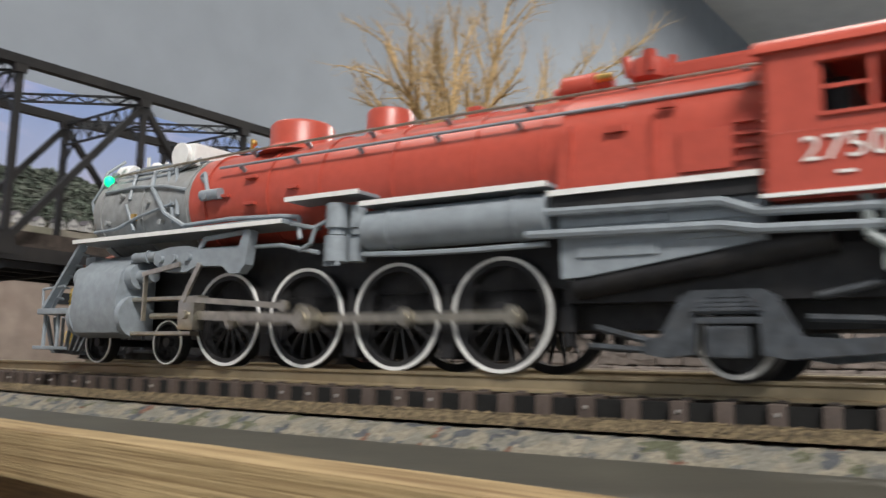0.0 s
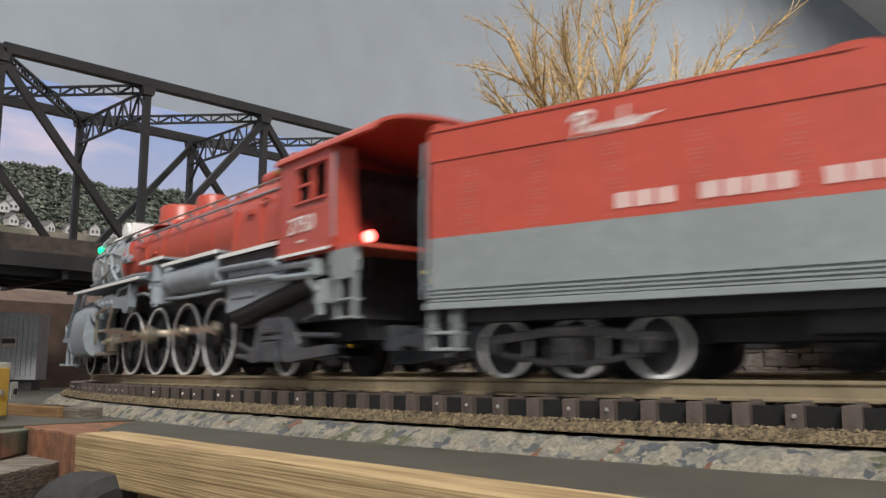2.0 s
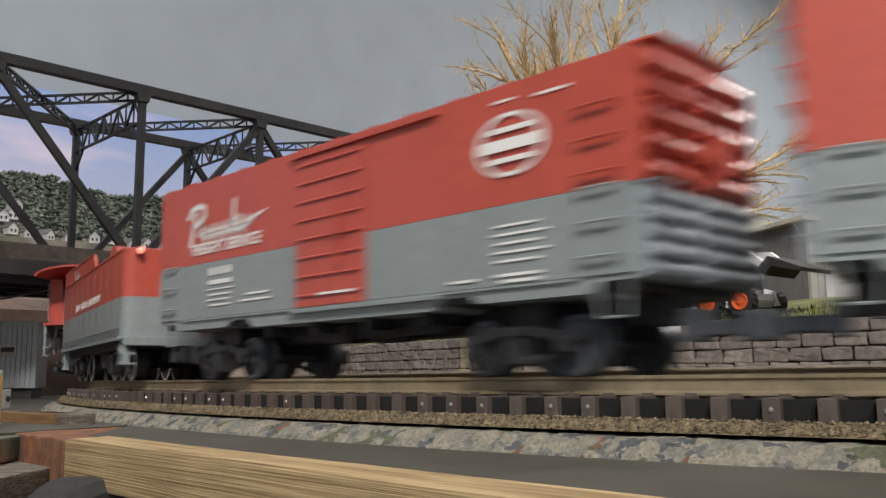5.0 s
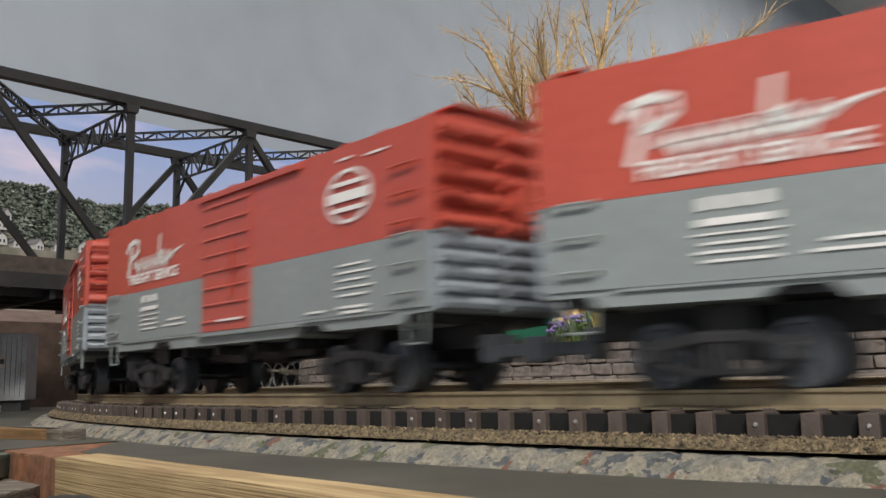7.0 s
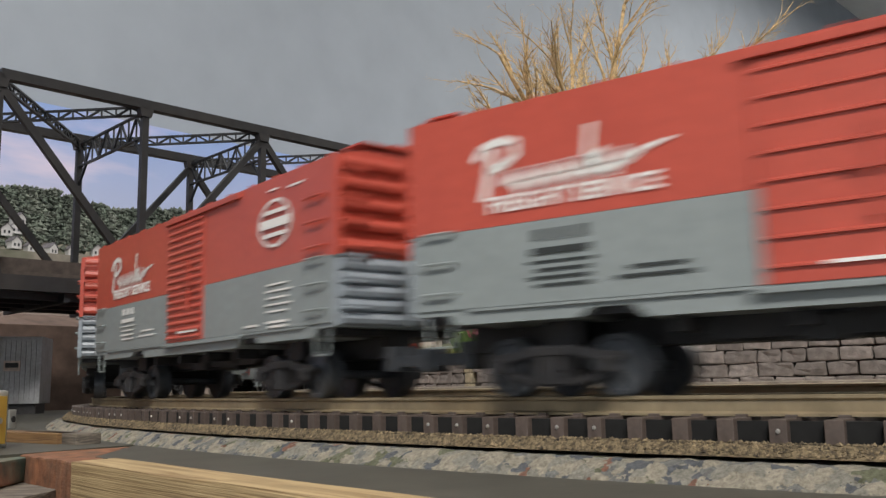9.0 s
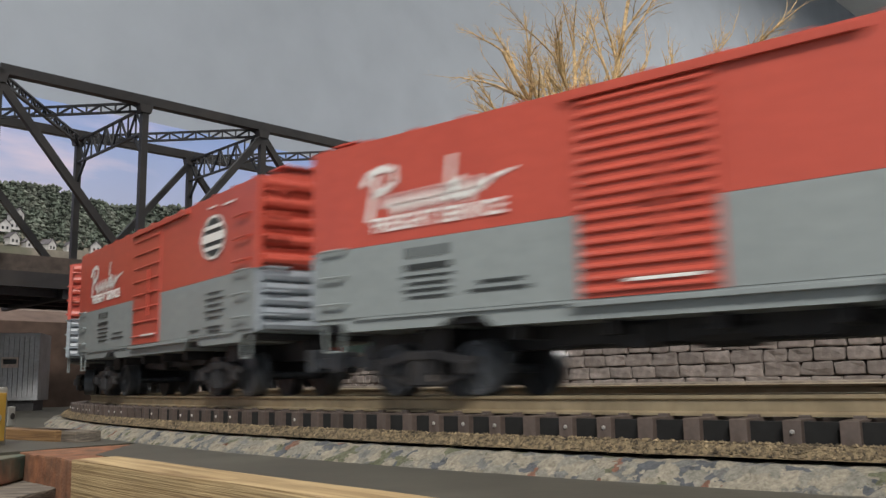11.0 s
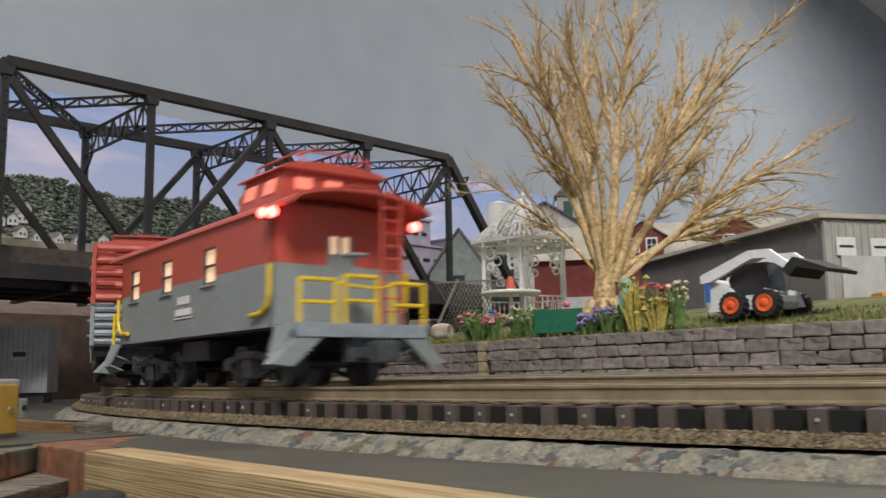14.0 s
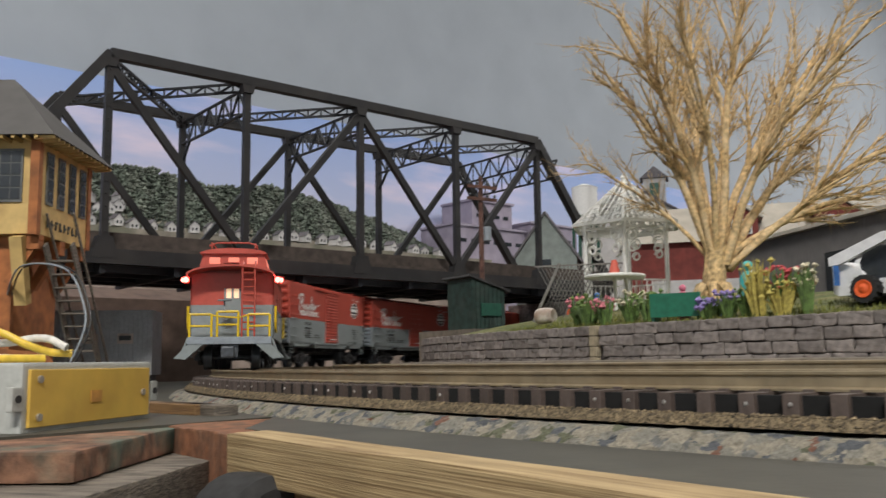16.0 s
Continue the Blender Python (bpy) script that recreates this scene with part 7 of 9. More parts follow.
verts, faces = [], []
for i in range(15000):
    u = rng.uniform(0.30, 1.80)
    top = hill_top(u)
    k = rng.random() ** 0.8
    z = 0.34 + (top - 0.34) * k
    n_ = 2.15 + 0.11 * k + rng.uniform(-0.012, 0.012)
    z += 0.012 * noise.noise(Vector((u * 24, 0, 0))) * k
    c0 = uv(u, n_, z)
    r = rng.uniform(0.0035, 0.0095)
    b0 = len(verts)
    for d in ((1, 0, 0), (-1, 0, 0), (0, 1, 0), (0, -1, 0), (0, 0, 1), (0, 0, -1)):
        verts.append(tuple(c0[j] + d[j] * r * rng.uniform(0.6, 1.3) + rng.uniform(-0.002, 0.002) for j in range(3)))
    for f in ((0, 2, 4), (2, 1, 4), (1, 3, 4), (3, 0, 4), (2, 0, 5), (1, 2, 5), (3, 1, 5), (0, 3, 5)):
        faces.append(tuple(b0 + q for q in f))
me = bpy.data.meshes.new("wooded_hill")
me.from_pydata(verts, [], faces)
me.materials.append(M["foliage"])
tagged(new("wooded_hill", me), "dark green wooded hillside below the backdrop sky", "hillside", kind="stuff")
bm = B()
pts = [(u, hill_top(u) - 0.02) for u in np.linspace(0.30, 1.80, 16)]
for (u0, z0), (u1, z1) in zip(pts, pts[1:]):
    q = [uv(u0, 2.14, BASE), uv(u1, 2.14, BASE), uv(u1, 2.14, 0.335), uv(u1, 2.27, z1), uv(u1, 2.29, BASE), uv(u0, 2.29, BASE), uv(u0, 2.27, z0), uv(u0, 2.14, 0.335)]
    v = [bm.verts.new(p) for p in q]
    for f in ((0, 1, 2, 7), (7, 2, 3, 6), (6, 3, 4, 5)):
        bm.faces.new([v[j] for j in f])
M["bank"] = mat("tan_town_bank", (0.30, 0.27, 0.22), 0.9, vary=0.2, scale=20, dirt=(0.10, 0.12, 0.07), dirt_scale=12, dirt_amount=0.8)
tagged(part("hill_ground", bm, M["bank"]), "tan hillside ground under the trees", "hillside", kind="structure")


def small_house(w, d, h, rh):
    hs = empty("hillside_house", "small white gabled house on the hillside", "house", "hillside houses")
    bm = B()
    prism(bm, [(-w / 2, 0), (w / 2, 0), (w / 2, h), (0, h + rh), (-w / 2, h)], "y", -d / 2, d / 2)
    part("wall", bm, M["siding"], hs)
    bm = B()
    for s_ in (1, -1):
        bar(bm, (s_ * (w / 2 + 0.002), 0, h - 0.001), (0, 0, h + rh + 0.001), d + 0.004, 0.0012, (0, 0, 1))
    part("roof", bm, M["roofgrey"], hs)
    for x in (-w / 5, w / 5):
        bm = B()
        box(bm, x - 0.002, x + 0.002, -d / 2 - 0.0006, -d / 2 + 0.0003, h * 0.35, h * 0.75)
        part("window", bm, M["dark_glass"], hs)
    return hs


house = small_house(0.024, 0.028, 0.017, 0.012)
face = math.atan2(U.y, U.x)
row = []
u = 0.42
while u < 1.86:
    row.append((u, 2.125 + rng.uniform(0, 0.012), 0.330 + rng.uniform(-0.004, 0.006)))
    u += rng.uniform(0.034, 0.062)
for k in range(34):
    row.append((rng.uniform(0.36, 0.80), 2.165 + 0.02 * rng.random(), 0.352 + 0.052 * rng.random()))
for k, (u, n_, z) in enumerate(row):
    mm = Matrix.Translation(uv(u, n_, z)) @ Matrix.Rotation(face + rng.uniform(-0.5, 0.5), 4, "Z") @ Matrix.Diagonal((1, 1, 1, 1))
    if k == 0:
        house.matrix_basis = mm
    else:
        copy_thing(house, mm)
bm = B()
prism(bm, [(2.085, BASE), (2.14, BASE), (2.14, 0.334), (2.085, 0.326)], "x", 0.30, 1.95)
for v in bm.verts:
    v.co = uv(v.co.x, v.co.y, v.co.z)
tagged(part("town_terrace", bm, M["bank"]), "tan terrace that carries the row of houses", "terrace", kind="structure")


def far_building(name, u0, u1, n0, n1, z1, material, label, windows, roof=None, z0=BASE):
    ob = empty(name, label, "building")
    bm = B()
    prism(bm, [(p.x, p.y) for p in (uv(u0, n0), uv(u1, n0), uv(u1, n1), uv(u0, n1))], "z", z0, z1)
    part("wall", bm, material, ob)
    bm = B()
    prism(bm, [(p.x, p.y) for p in (uv(u0 - 0.006, n0 - 0.006), uv(u1 + 0.006, n0 - 0.006), uv(u1 + 0.006, n1), uv(u0 - 0.006, n1))], "z", z1, z1 + 0.007)
    part("roof", bm, roof or M["roofgrey"], ob)
    for u, z, w, h in windows:
        bm = B()
        prism(bm, [(p.x, p.y) for p in (uv(u - w / 2, n0 - 0.0015), uv(u + w / 2, n0 - 0.0015), uv(u + w / 2, n0 + 0.001), uv(u - w / 2, n0 + 0.001))], "z", z - h / 2, z + h / 2)
        part("window", bm, M["dark_glass"], ob)
    return ob


far_building("factory_building", 1.80, 2.12, 2.10, 2.26, 0.43, M["lilac"], "hazy lilac-grey factory block with flat roofs", [(1.84 + 0.05 * k, 0.385, 0.03, 0.012) for k in range(6)], M["lilac"])
far_building("factory_building", 1.90, 2.08, 2.12, 2.27, 0.52, M["lilac"], "taller hazy lilac-grey factory block", [(1.93 + 0.04 * k, 0.475, 0.022, 0.012) for k in range(4)], M["lilac"])
far_building("factory_building", 2.13, 2.36, 2.08, 2.26, 0.46, M["lilac"], "hazy lilac-grey factory wing", [(2.16 + 0.05 * k, 0.41, 0.03, 0.014) for k in range(4)], M["lilac"])
for u, z in ((1.97, 0.55), (2.02, 0.56)):
    bm = B()
    lathe(bm, [(0.012, 0), (0.012, z - 0.5195), (0.006, z - 0.515)], uv(u, 2.18, 0.5275), "z", 12)
    tagged(part("roof_tank", bm, M["lilac"], smooth=True), "small lilac-grey tank on the factory roof", "tank")
far_building("long_warehouse", 0.10, 1.55, 1.62, 1.75, 0.155, M["tan"], "long dusty tan warehouse seen under the bridge", [(0.45 + 0.25 * k, 0.120, 0.055, 0.022) for k in range(5)])
bm = B()
prism(bm, [(1.28, BASE), (1.40, BASE), (1.40, 0.098), (1.34, 0.118), (1.28, 0.098)], "x", 0.05, 0.62)
for v in bm.verts:
    v.co = uv(v.co.x, v.co.y, v.co.z)
M["brownroof"] = mat("brown_roof", (0.13, 0.085, 0.065), 0.8, vary=0.15, scale=60)
tagged(part("brown_shed", bm, M["brownroof"]), "long low shed with a brown roof", "shed")
# silver corrugated container by the curve
cont = empty("corrugated_container", "silver corrugated freight container with two warning labels", "container")
bm = B()
box(bm, 0, 0.165, 0, 0.06, BASE + 0.012, 0.070, 0.001)
part("body", bm, mat("dull_silver", (0.42, 0.43, 0.44), 0.45, metal=0.5, vary=0.08, dirt=(0.25, 0.24, 0.22), dirt_scale=40, dirt_amount=0.6), cont)
for k in range(30):
    bm = B()
    box(bm, 0.003 + k * 0.0055, 0.0052 + k * 0.0055, -0.0016, 0.0005, BASE + 0.016, 0.066)
    part("rib", bm, cont.children[0].data.materials[0], cont)
for x in (0.085, 0.125):
    bm = B()
    box(bm, x, x + 0.018, -0.0030, -0.0018, 0.030, 0.042)
    lab = part("warning_label", bm, mat("label_paper", (0.6, 0.5, 0.42), 0.7), cont, "small warning label with unreadable bars")
    bm = B()
    box(bm, x + 0.002, x + 0.016, -0.0036, -0.0031, 0.034, 0.0395)
    part("label_bar", bm, M["dletter"], lab)
bm = B()
for x in (0.02, 0.145):
    box(bm, x - 0.015, x + 0.015, 0.005, 0.055, BASE - 0.0005, BASE + 0.0125)
part("skid", bm, M["black"], cont)
cont.matrix_basis = pose(-0.625, 1.03, 0, 0, 0, 12)

# ---------------------------------------------------------------- things on the terrace


def ground_z(x, y):
    """Height of the terrace at a place, from its distance behind the wall."""
    d = np.hypot(GX - x, GY - y)
    return float(np.interp(d.min() + WALL_OFF, (0.004, 0.03, 0.07, 0.12, 0.2, 0.34), (WALL_TOP - 0.0008, 0.0262, 0.034, 0.042, 0.046, 0.047)))


# bare dried tree
tree = empty("bare_tree", "large bare tan tree with many fine twigs", "tree")
TB = Vector((0.107, 0.656, ground_z(0.107, 0.656) - 0.003))
rng = random.Random(5)


def tube(vs, fs, pts, radii, seg=6):
    rings = []
    for i, p in enumerate(pts):
        d = (pts[min(i + 1, len(pts) - 1)] - pts[max(i - 1, 0)]).normalized()
        a = d.orthogonal().normalized()
        b = d.cross(a)
        b0 = len(vs)
        for k in range(seg):
            t = 2 * math.pi * k / seg
            vs.append(tuple(p + (a * math.cos(t) + b * math.sin(t)) * radii[i]))
        rings.append(b0)
    for a, b in zip(rings, rings[1:]):
        for k in range(seg):
            j = (k + 1) % seg
            fs.append((a + k, a + j, b + j, b + k))


def grow(vs, fs, p, d, length, r, level, bend):
    """One branch: a knobbly, wavering tube with side shoots along its outer part."""
    n = (9, 6, 4, 2)[level]
    pts, radii, q, dd = [p], [r], p.copy(), d.copy()
    for i in range(n):
        dd = (dd + Vector((rng.uniform(-1, 1), rng.uniform(-1, 1), rng.uniform(-0.8, 1.0))) * (0.075, 0.15, 0.26, 0.4)[level] + bend / n).normalized()
        q = q + dd * (length / n)
        pts.append(q.copy())
        radii.append(r * (1 - (0.60, 0.62, 0.6, 0.7)[level] * (i + 1) / n) * rng.uniform(0.9, 1.12))
    tube(vs, fs, pts, radii, (8, 6, 4, 3)[level])
    if level == 3:
        return
    for k in range((14, 9, 4)[level]):
        i = rng.randint((3, 1, 1)[level], n)
        d0 = (pts[i] - pts[i - 1]).normalized()
        ax = d0.orthogonal().normalized()
        ax.rotate(Matrix.Rotation(rng.uniform(0, 6.283), 3, d0))
        nd = (d0 + ax * (rng.uniform(0.25, 0.55), rng.uniform(0.35, 0.8), rng.uniform(0.5, 1.2))[level]).normalized()
        grow(vs, fs, pts[i], nd, length * (rng.uniform(0.22, 0.44), rng.uniform(0.2, 0.5), rng.uniform(0.25, 0.6))[level] * (1.15 - 0.4 * i / n), radii[i] * (0.62, 0.6, 0.62)[level], level + 1, bend * 0.3)


vs, fs = [], []
trunk_pts = [TB, TB + Vector((0.0, 0.001, 0.010)), TB + Vector((0.002, 0.001, 0.026)), TB + Vector((0.004, 0.0, 0.042))]
tube(vs, fs, trunk_pts, [0.0105, 0.0082, 0.0077, 0.0082], 12)
for k in range(7):
    a = k * 0.9
    tube(vs, fs, [TB + Vector((0.008 * math.cos(a), 0.008 * math.sin(a), 0.014)), TB + Vector((0.018 * math.cos(a), 0.018 * math.sin(a), -0.001))], [0.004, 0.0015], 6)
me = bpy.data.meshes.new("trunk")
me.from_pydata(vs, [], fs)
me.materials.append(M["bark"])
ob = new("trunk", me)
ob.parent = tree
# each limb: the way to its tip (across, depth, up) and its thickness at the fork
BOUGHS = ((-0.080, -0.02, 0.132, 0.0044), (-0.060, 0.05, 0.160, 0.0040), (-0.044, -0.05, 0.182, 0.0044), (-0.014, 0.03, 0.210, 0.0046), (0.022, -0.03, 0.215, 0.0044), (0.060, 0.04, 0.200, 0.0046),
          (0.092, -0.05, 0.168, 0.0044), (0.112, 0.03, 0.146, 0.0046), (0.140, -0.02, 0.098, 0.0042), (0.146, 0.04, 0.058, 0.0036), (-0.080, 0.03, 0.088, 0.0024), (0.036, 0.10, 0.160, 0.0034), (-0.030, -0.09, 0.150, 0.0032), (0.105, 0.09, 0.100, 0.0032))
for dx, dy, dz, r0 in BOUGHS:
    vs, fs = [], []
    tip = Vector((dx, dy, dz))
    st = trunk_pts[-1] + Vector((dx * 0.05, dy * 0.05, rng.uniform(-0.018, -0.002)))
    way = (tip.normalized() + Vector((-0.25 * dx / 0.16, -0.2 * dy / 0.1, 0.12))).normalized()
    grow(vs, fs, st, way, tip.length * 0.94, r0 * 0.74, 0, Vector((0.5 * dx / 0.16, 0.4 * dy / 0.1, -0.22)))
    me = bpy.data.meshes.new("limb")
    me.from_pydata(vs, [], fs)
    me.materials.append(M["bark"])
    for p_ in me.polygons:
        p_.use_smooth = True
    ob = new("limb", me)
    ob.parent = tree
    ob["label"] = "tan limb with fine twigs"

# white wire gazebo
M["wicker"] = mat("white_enamel_wire", (0.74, 0.74, 0.70), 0.45, vary=0.06)
gz = ground_z(0.061, 0.752)
gazebo = empty("gazebo", "white wire gazebo with lattice roof and scroll brackets", "gazebo")
GR, GE, GA = 0.0430, 0.0620, 0.1010
hexa = [Vector((math.cos(radians(60 * k + 20)), math.sin(radians(60 * k + 20)), 0)) for k in range(6)]
for k in range(6):
    a, b = hexa[k], hexa[(k + 1) % 6]
    bm = B()
    rod(bm, a * 0.034, a * 0.034 + Vector((0, 0, GE)), 0.0016, seg=8)
    rod(bm, a * 0.034, a * 0.034 + Vector((0, 0, 0.003)), 0.0026, seg=8)
    part("post", bm, M["wicker"], gazebo, smooth=True)
    bm = B()
    ap = Vector((0, 0, GA))
    ea, eb = a * GR + Vector((0, 0, GE)), b * GR + Vector((0, 0, GE))
    for j in range(1, 9):
        t = j / 9
        bar(bm, ea.lerp(eb, t), ap.lerp(ea.lerp(eb, 0.5), 0.04 + 0.96 * abs(2 * t - 1) * 0) if j == 0 else ap.lerp(ea if t < 0.5 else eb, abs(1 - 2 * t)), 0.0009, 0.0009)
        bar(bm, ap.lerp(ea, t), ap.lerp(eb, t), 0.0009, 0.0009)
        bar(bm, ap.lerp(ea, t), ea.lerp(eb, t), 0.0009, 0.0009)
        bar(bm, ap.lerp(eb, t), eb.lerp(ea, t), 0.0009, 0.0009)
    bar(bm, ap, ea, 0.0018, 0.0018)
    bar(bm, ea, eb, 0.0022, 0.0024)
    part("roof_panel", bm, M["wicker"], gazebo, "white lattice roof panel")
    bm = B()
    pa, pb = a * 0.034 + Vector((0, 0, GE)), b * 0.034 + Vector((0, 0, GE))
    for t0, s_ in ((0.12, 1), (0.88, -1)):
        for rr_, zz in ((0.0052, -0.010), (0.0038, -0.020)):
            c0 = pa.lerp(pb, t0 + s_ * 0.08) + Vector((0, 0, zz))
            d = (pb - pa).normalized()
            pipe(bm, [c0 + d * (rr_ * math.cos(q)) * (1 - q / 16) + Vector((0, 0, rr_ * math.sin(q) * (1 - q / 16))) for q in np.linspace(0, 8, 14)], 0.0008, 5)
    bar(bm, pa + Vector((0, 0, -0.0035)), pb + Vector((0, 0, -0.0035)), 0.0014, 0.0014)
    part("scroll_bracket", bm, M["wicker"], gazebo, "white scroll bracket")
    if k not in (3,):
        bm = B()
        for z in (0.006, 0.018):
            bar(bm, a * 0.034 + Vector((0, 0, z)), b * 0.034 + Vector((0, 0, z)), 0.0012, 0.0012)
        for j in range(1, 8):
            q = (a * 0.034).lerp(b * 0.034, j / 8)
            bar(bm, q + Vector((0, 0, 0.006)), q + Vector((0, 0, 0.018)), 0.0008, 0.0008)
        part("railing", bm, M["wicker"], gazebo)
bm = B()
prism(bm, [(v.x * 0.037, v.y * 0.037) for v in hexa], "z", -0.004, 0.0008)
part("floor", bm, M["wicker"], gazebo)
bm = B()
lathe(bm, [(0.0022, 0), (0.003, 0.002), (0.0004, 0.006)], (0, 0, GA - 0.001), "z", 10)
part("finial", bm, M["wicker"], gazebo)
gazebo.matrix_basis = pose(0.061, 0.752, gz + 0.003, 0, 0, 0) @ Matrix.Diagonal((1.07, 1.07, 1.03, 1))
table = empty("garden_table", "round white garden table with a small red lamp", "table")
bm = B()
lathe(bm, [(0.0270, 0), (0.0275, 0.0008), (0.0270, 0.0016)], (0, 0, 0.0175), "z", 28)
part("tabletop", bm, M["wicker"], table)
bm = B()
rod(bm, (0, 0, 0), (0, 0, 0.0176), 0.0016, seg=8)
part("leg", bm, M["wicker"], table)
bm = B()
lathe(bm, [(0.0052, 0), (0.0024, 0.0075)], (0, 0, 0.0200), "z", 14)
M["coral"] = mat("coral_shade", (0.62, 0.12, 0.08), 0.6)
part("lamp_shade", bm, M["coral"], table, "coral red lamp shade")
table.matrix_basis = pose(0.046, 0.712, ground_z(0.046, 0.712), 0, 0, 0) @ Matrix.Diagonal((0.85, 0.85, 1.4, 1))

# low flower bed along the wall
rng = random.Random(31)
FLOWERS = (("pink", (0.62, 0.20, 0.24)), ("green", (0.13, 0.20, 0.05)), ("violet", (0.26, 0.20, 0.46)), ("yellow", (0.46, 0.38, 0.09)), ("red", (0.50, 0.07, 0.08)), ("cream", (0.62, 0.56, 0.40)))
PETAL = {n: mat(n + "_petals", c_, 0.8, vary=0.2, scale=500) for n, c_ in FLOWERS}
M["leaf"] = mat("green_leaf", (0.10, 0.17, 0.04), 0.7, vary=0.3, scale=300, island=0.4)


def plant(kind, x, y, h, w, blades):
    th = empty("flower_plant", kind + " flowers with green blades on the turf", "plant", "flower bed plants")
    vs, fs, vp, fp = [], [], [], []
    for k in range(blades):
        a, t = rng.uniform(0, 6.283), rng.uniform(0.1, 1.0)
        tip = Vector((math.cos(a) * w * t, math.sin(a) * w * t, h * rng.uniform(0.5, 1.0)))
        base = Vector((math.cos(a) * w * 0.25, math.sin(a) * w * 0.25, -0.0015))
        mid = base.lerp(tip, 0.5) + Vector((0, 0, h * 0.12))
        tube(vs, fs, [base, mid, tip], [0.0006, 0.0007, 0.0001], 4)
        if rng.random() < 0.55:
            r = rng.uniform(0.0008, 0.0019)
            b0 = len(vp)
            for d in ((1, 0, 0), (-1, 0, 0), (0, 1, 0), (0, -1, 0), (0, 0, 1), (0, 0, -1)):
                vp.append(tuple(tip[j] + d[j] * r * rng.uniform(0.6, 1.3) for j in range(3)))
            for f in ((0, 2, 4), (2, 1, 4), (1, 3, 4), (3, 0, 4), (2, 0, 5), (1, 2, 5), (3, 1, 5), (0, 3, 5)):
                fp.append(tuple(b0 + q for q in f))
    for nm, v_, f_, mt in (("leaves", vs, fs, M["leaf"] if kind != "yellow" else PETAL["yellow"]), ("blossoms", vp, fp, PETAL[kind])):
        me = bpy.data.meshes.new(nm)
        me.from_pydata(v_, [], f_)
        me.materials.append(mt)
        ob = new(nm, me)
        ob.parent = th
    th.location = (x, y, ground_z(x, y))
    return th


def bed(s, off):
    x, y, _ = on_track(s, WALL_OFF - off)
    return x, y


for kind, s, off, h, w, n_ in (("pink", 0.165, 0.022, 0.018, 0.009, 60), ("green", 0.150, 0.018, 0.020, 0.011, 70), ("pink", 0.130, 0.016, 0.017, 0.009, 60), ("cream", 0.112, 0.022, 0.019, 0.010, 60), ("green", 0.092, 0.020, 0.018, 0.010, 60),
                               ("violet", 0.040, 0.016, 0.011, 0.009, 70), ("violet", 0.026, 0.016, 0.014, 0.008, 60), ("green", 0.014, 0.018, 0.015, 0.010, 60), ("yellow", 0.002, 0.012, 0.030, 0.010, 46),
                               ("red", -0.010, 0.016, 0.024, 0.011, 80), ("yellow", -0.014, 0.010, 0.017, 0.010, 60), ("cream", -0.028, 0.012, 0.024, 0.006, 80), ("green", 0.050, 0.022, 0.012, 0.009, 50)):
    plant(kind, *bed(s, off), h, w, n_)
# turf tufts, too many to count
vs, fs = [], []
for k in range(5000):
    s, off = rng.uniform(-0.35, 0.24), 0.004 + 0.06 * rng.random() ** 1.5
    x, y = bed(s, off)
    z = ground_z(x, y)
    a = rng.uniform(0, 6.283)
    h, w = rng.uniform(0.001, 0.0032), 0.0006
    b0 = len(vs)
    vs += [(x - w * math.cos(a), y - w * math.sin(a), z - 0.001), (x + w * math.cos(a), y + w * math.sin(a), z - 0.001), (x + rng.uniform(-0.001, 0.001), y + rng.uniform(-0.001, 0.001), z + h)]
    fs.append((b0, b0 + 1, b0 + 2))
me = bpy.data.meshes.new("turf_tufts")
me.from_pydata(vs, [], fs)
M["tuft"] = mat("olive_turf_fibre", (0.14, 0.15, 0.03), 0.9, vary=0.3, island=0.5)
me.materials.append(M["tuft"])
tagged(new("turf_tufts", me), "olive green turf fibres along the wall top", "grass", kind="stuff")

# green bench and plain figurines
bx, by = bed(0.062, 0.014)
bench = empty("garden_bench", "dark green slatted garden bench on the turf", "bench")
M["bgreen"] = mat("dark_green_enamel", (0.015, 0.13, 0.075), 0.4, vary=0.1)
for nm, dims in (("seat", (-0.014, 0.014, -0.005, 0.006, 0.0070, 0.0085)), ("backrest", (-0.014, 0.014, -0.0065, -0.005, 0.0020, 0.0150)), ("leg", (-0.014, -0.012, -0.005, 0.006, 0, 0.0070)), ("leg", (0.012, 0.014, -0.005, 0.006, 0, 0.0070))):
    bm = B()
    box(bm, *dims, 0.0003)
    part(nm, bm, M["bgreen"], bench)
bench.matrix_basis = pose(bx, by, ground_z(bx, by), 0, 0, -28)


def figurine(x, y, z, body, head, h):
    bm = B()
    lathe(bm, [(h * 0.16, 0), (h * 0.18, h * 0.2), (h * 0.13, h * 0.5), (h * 0.16, h * 0.66), (h * 0.10, h * 0.78), (h * 0.05, h * 0.81)], (0, 0, 0), "z", 14)
    ball(bm, (0, 0, h * 0.9), h * 0.10, 12, 8)
    ob = tagged(part("figurine", bm, body, smooth=True), "small plain painted plastic figurine on the turf", "figurine", "garden figurines")
    ob.location = (x, y, z)
    return ob


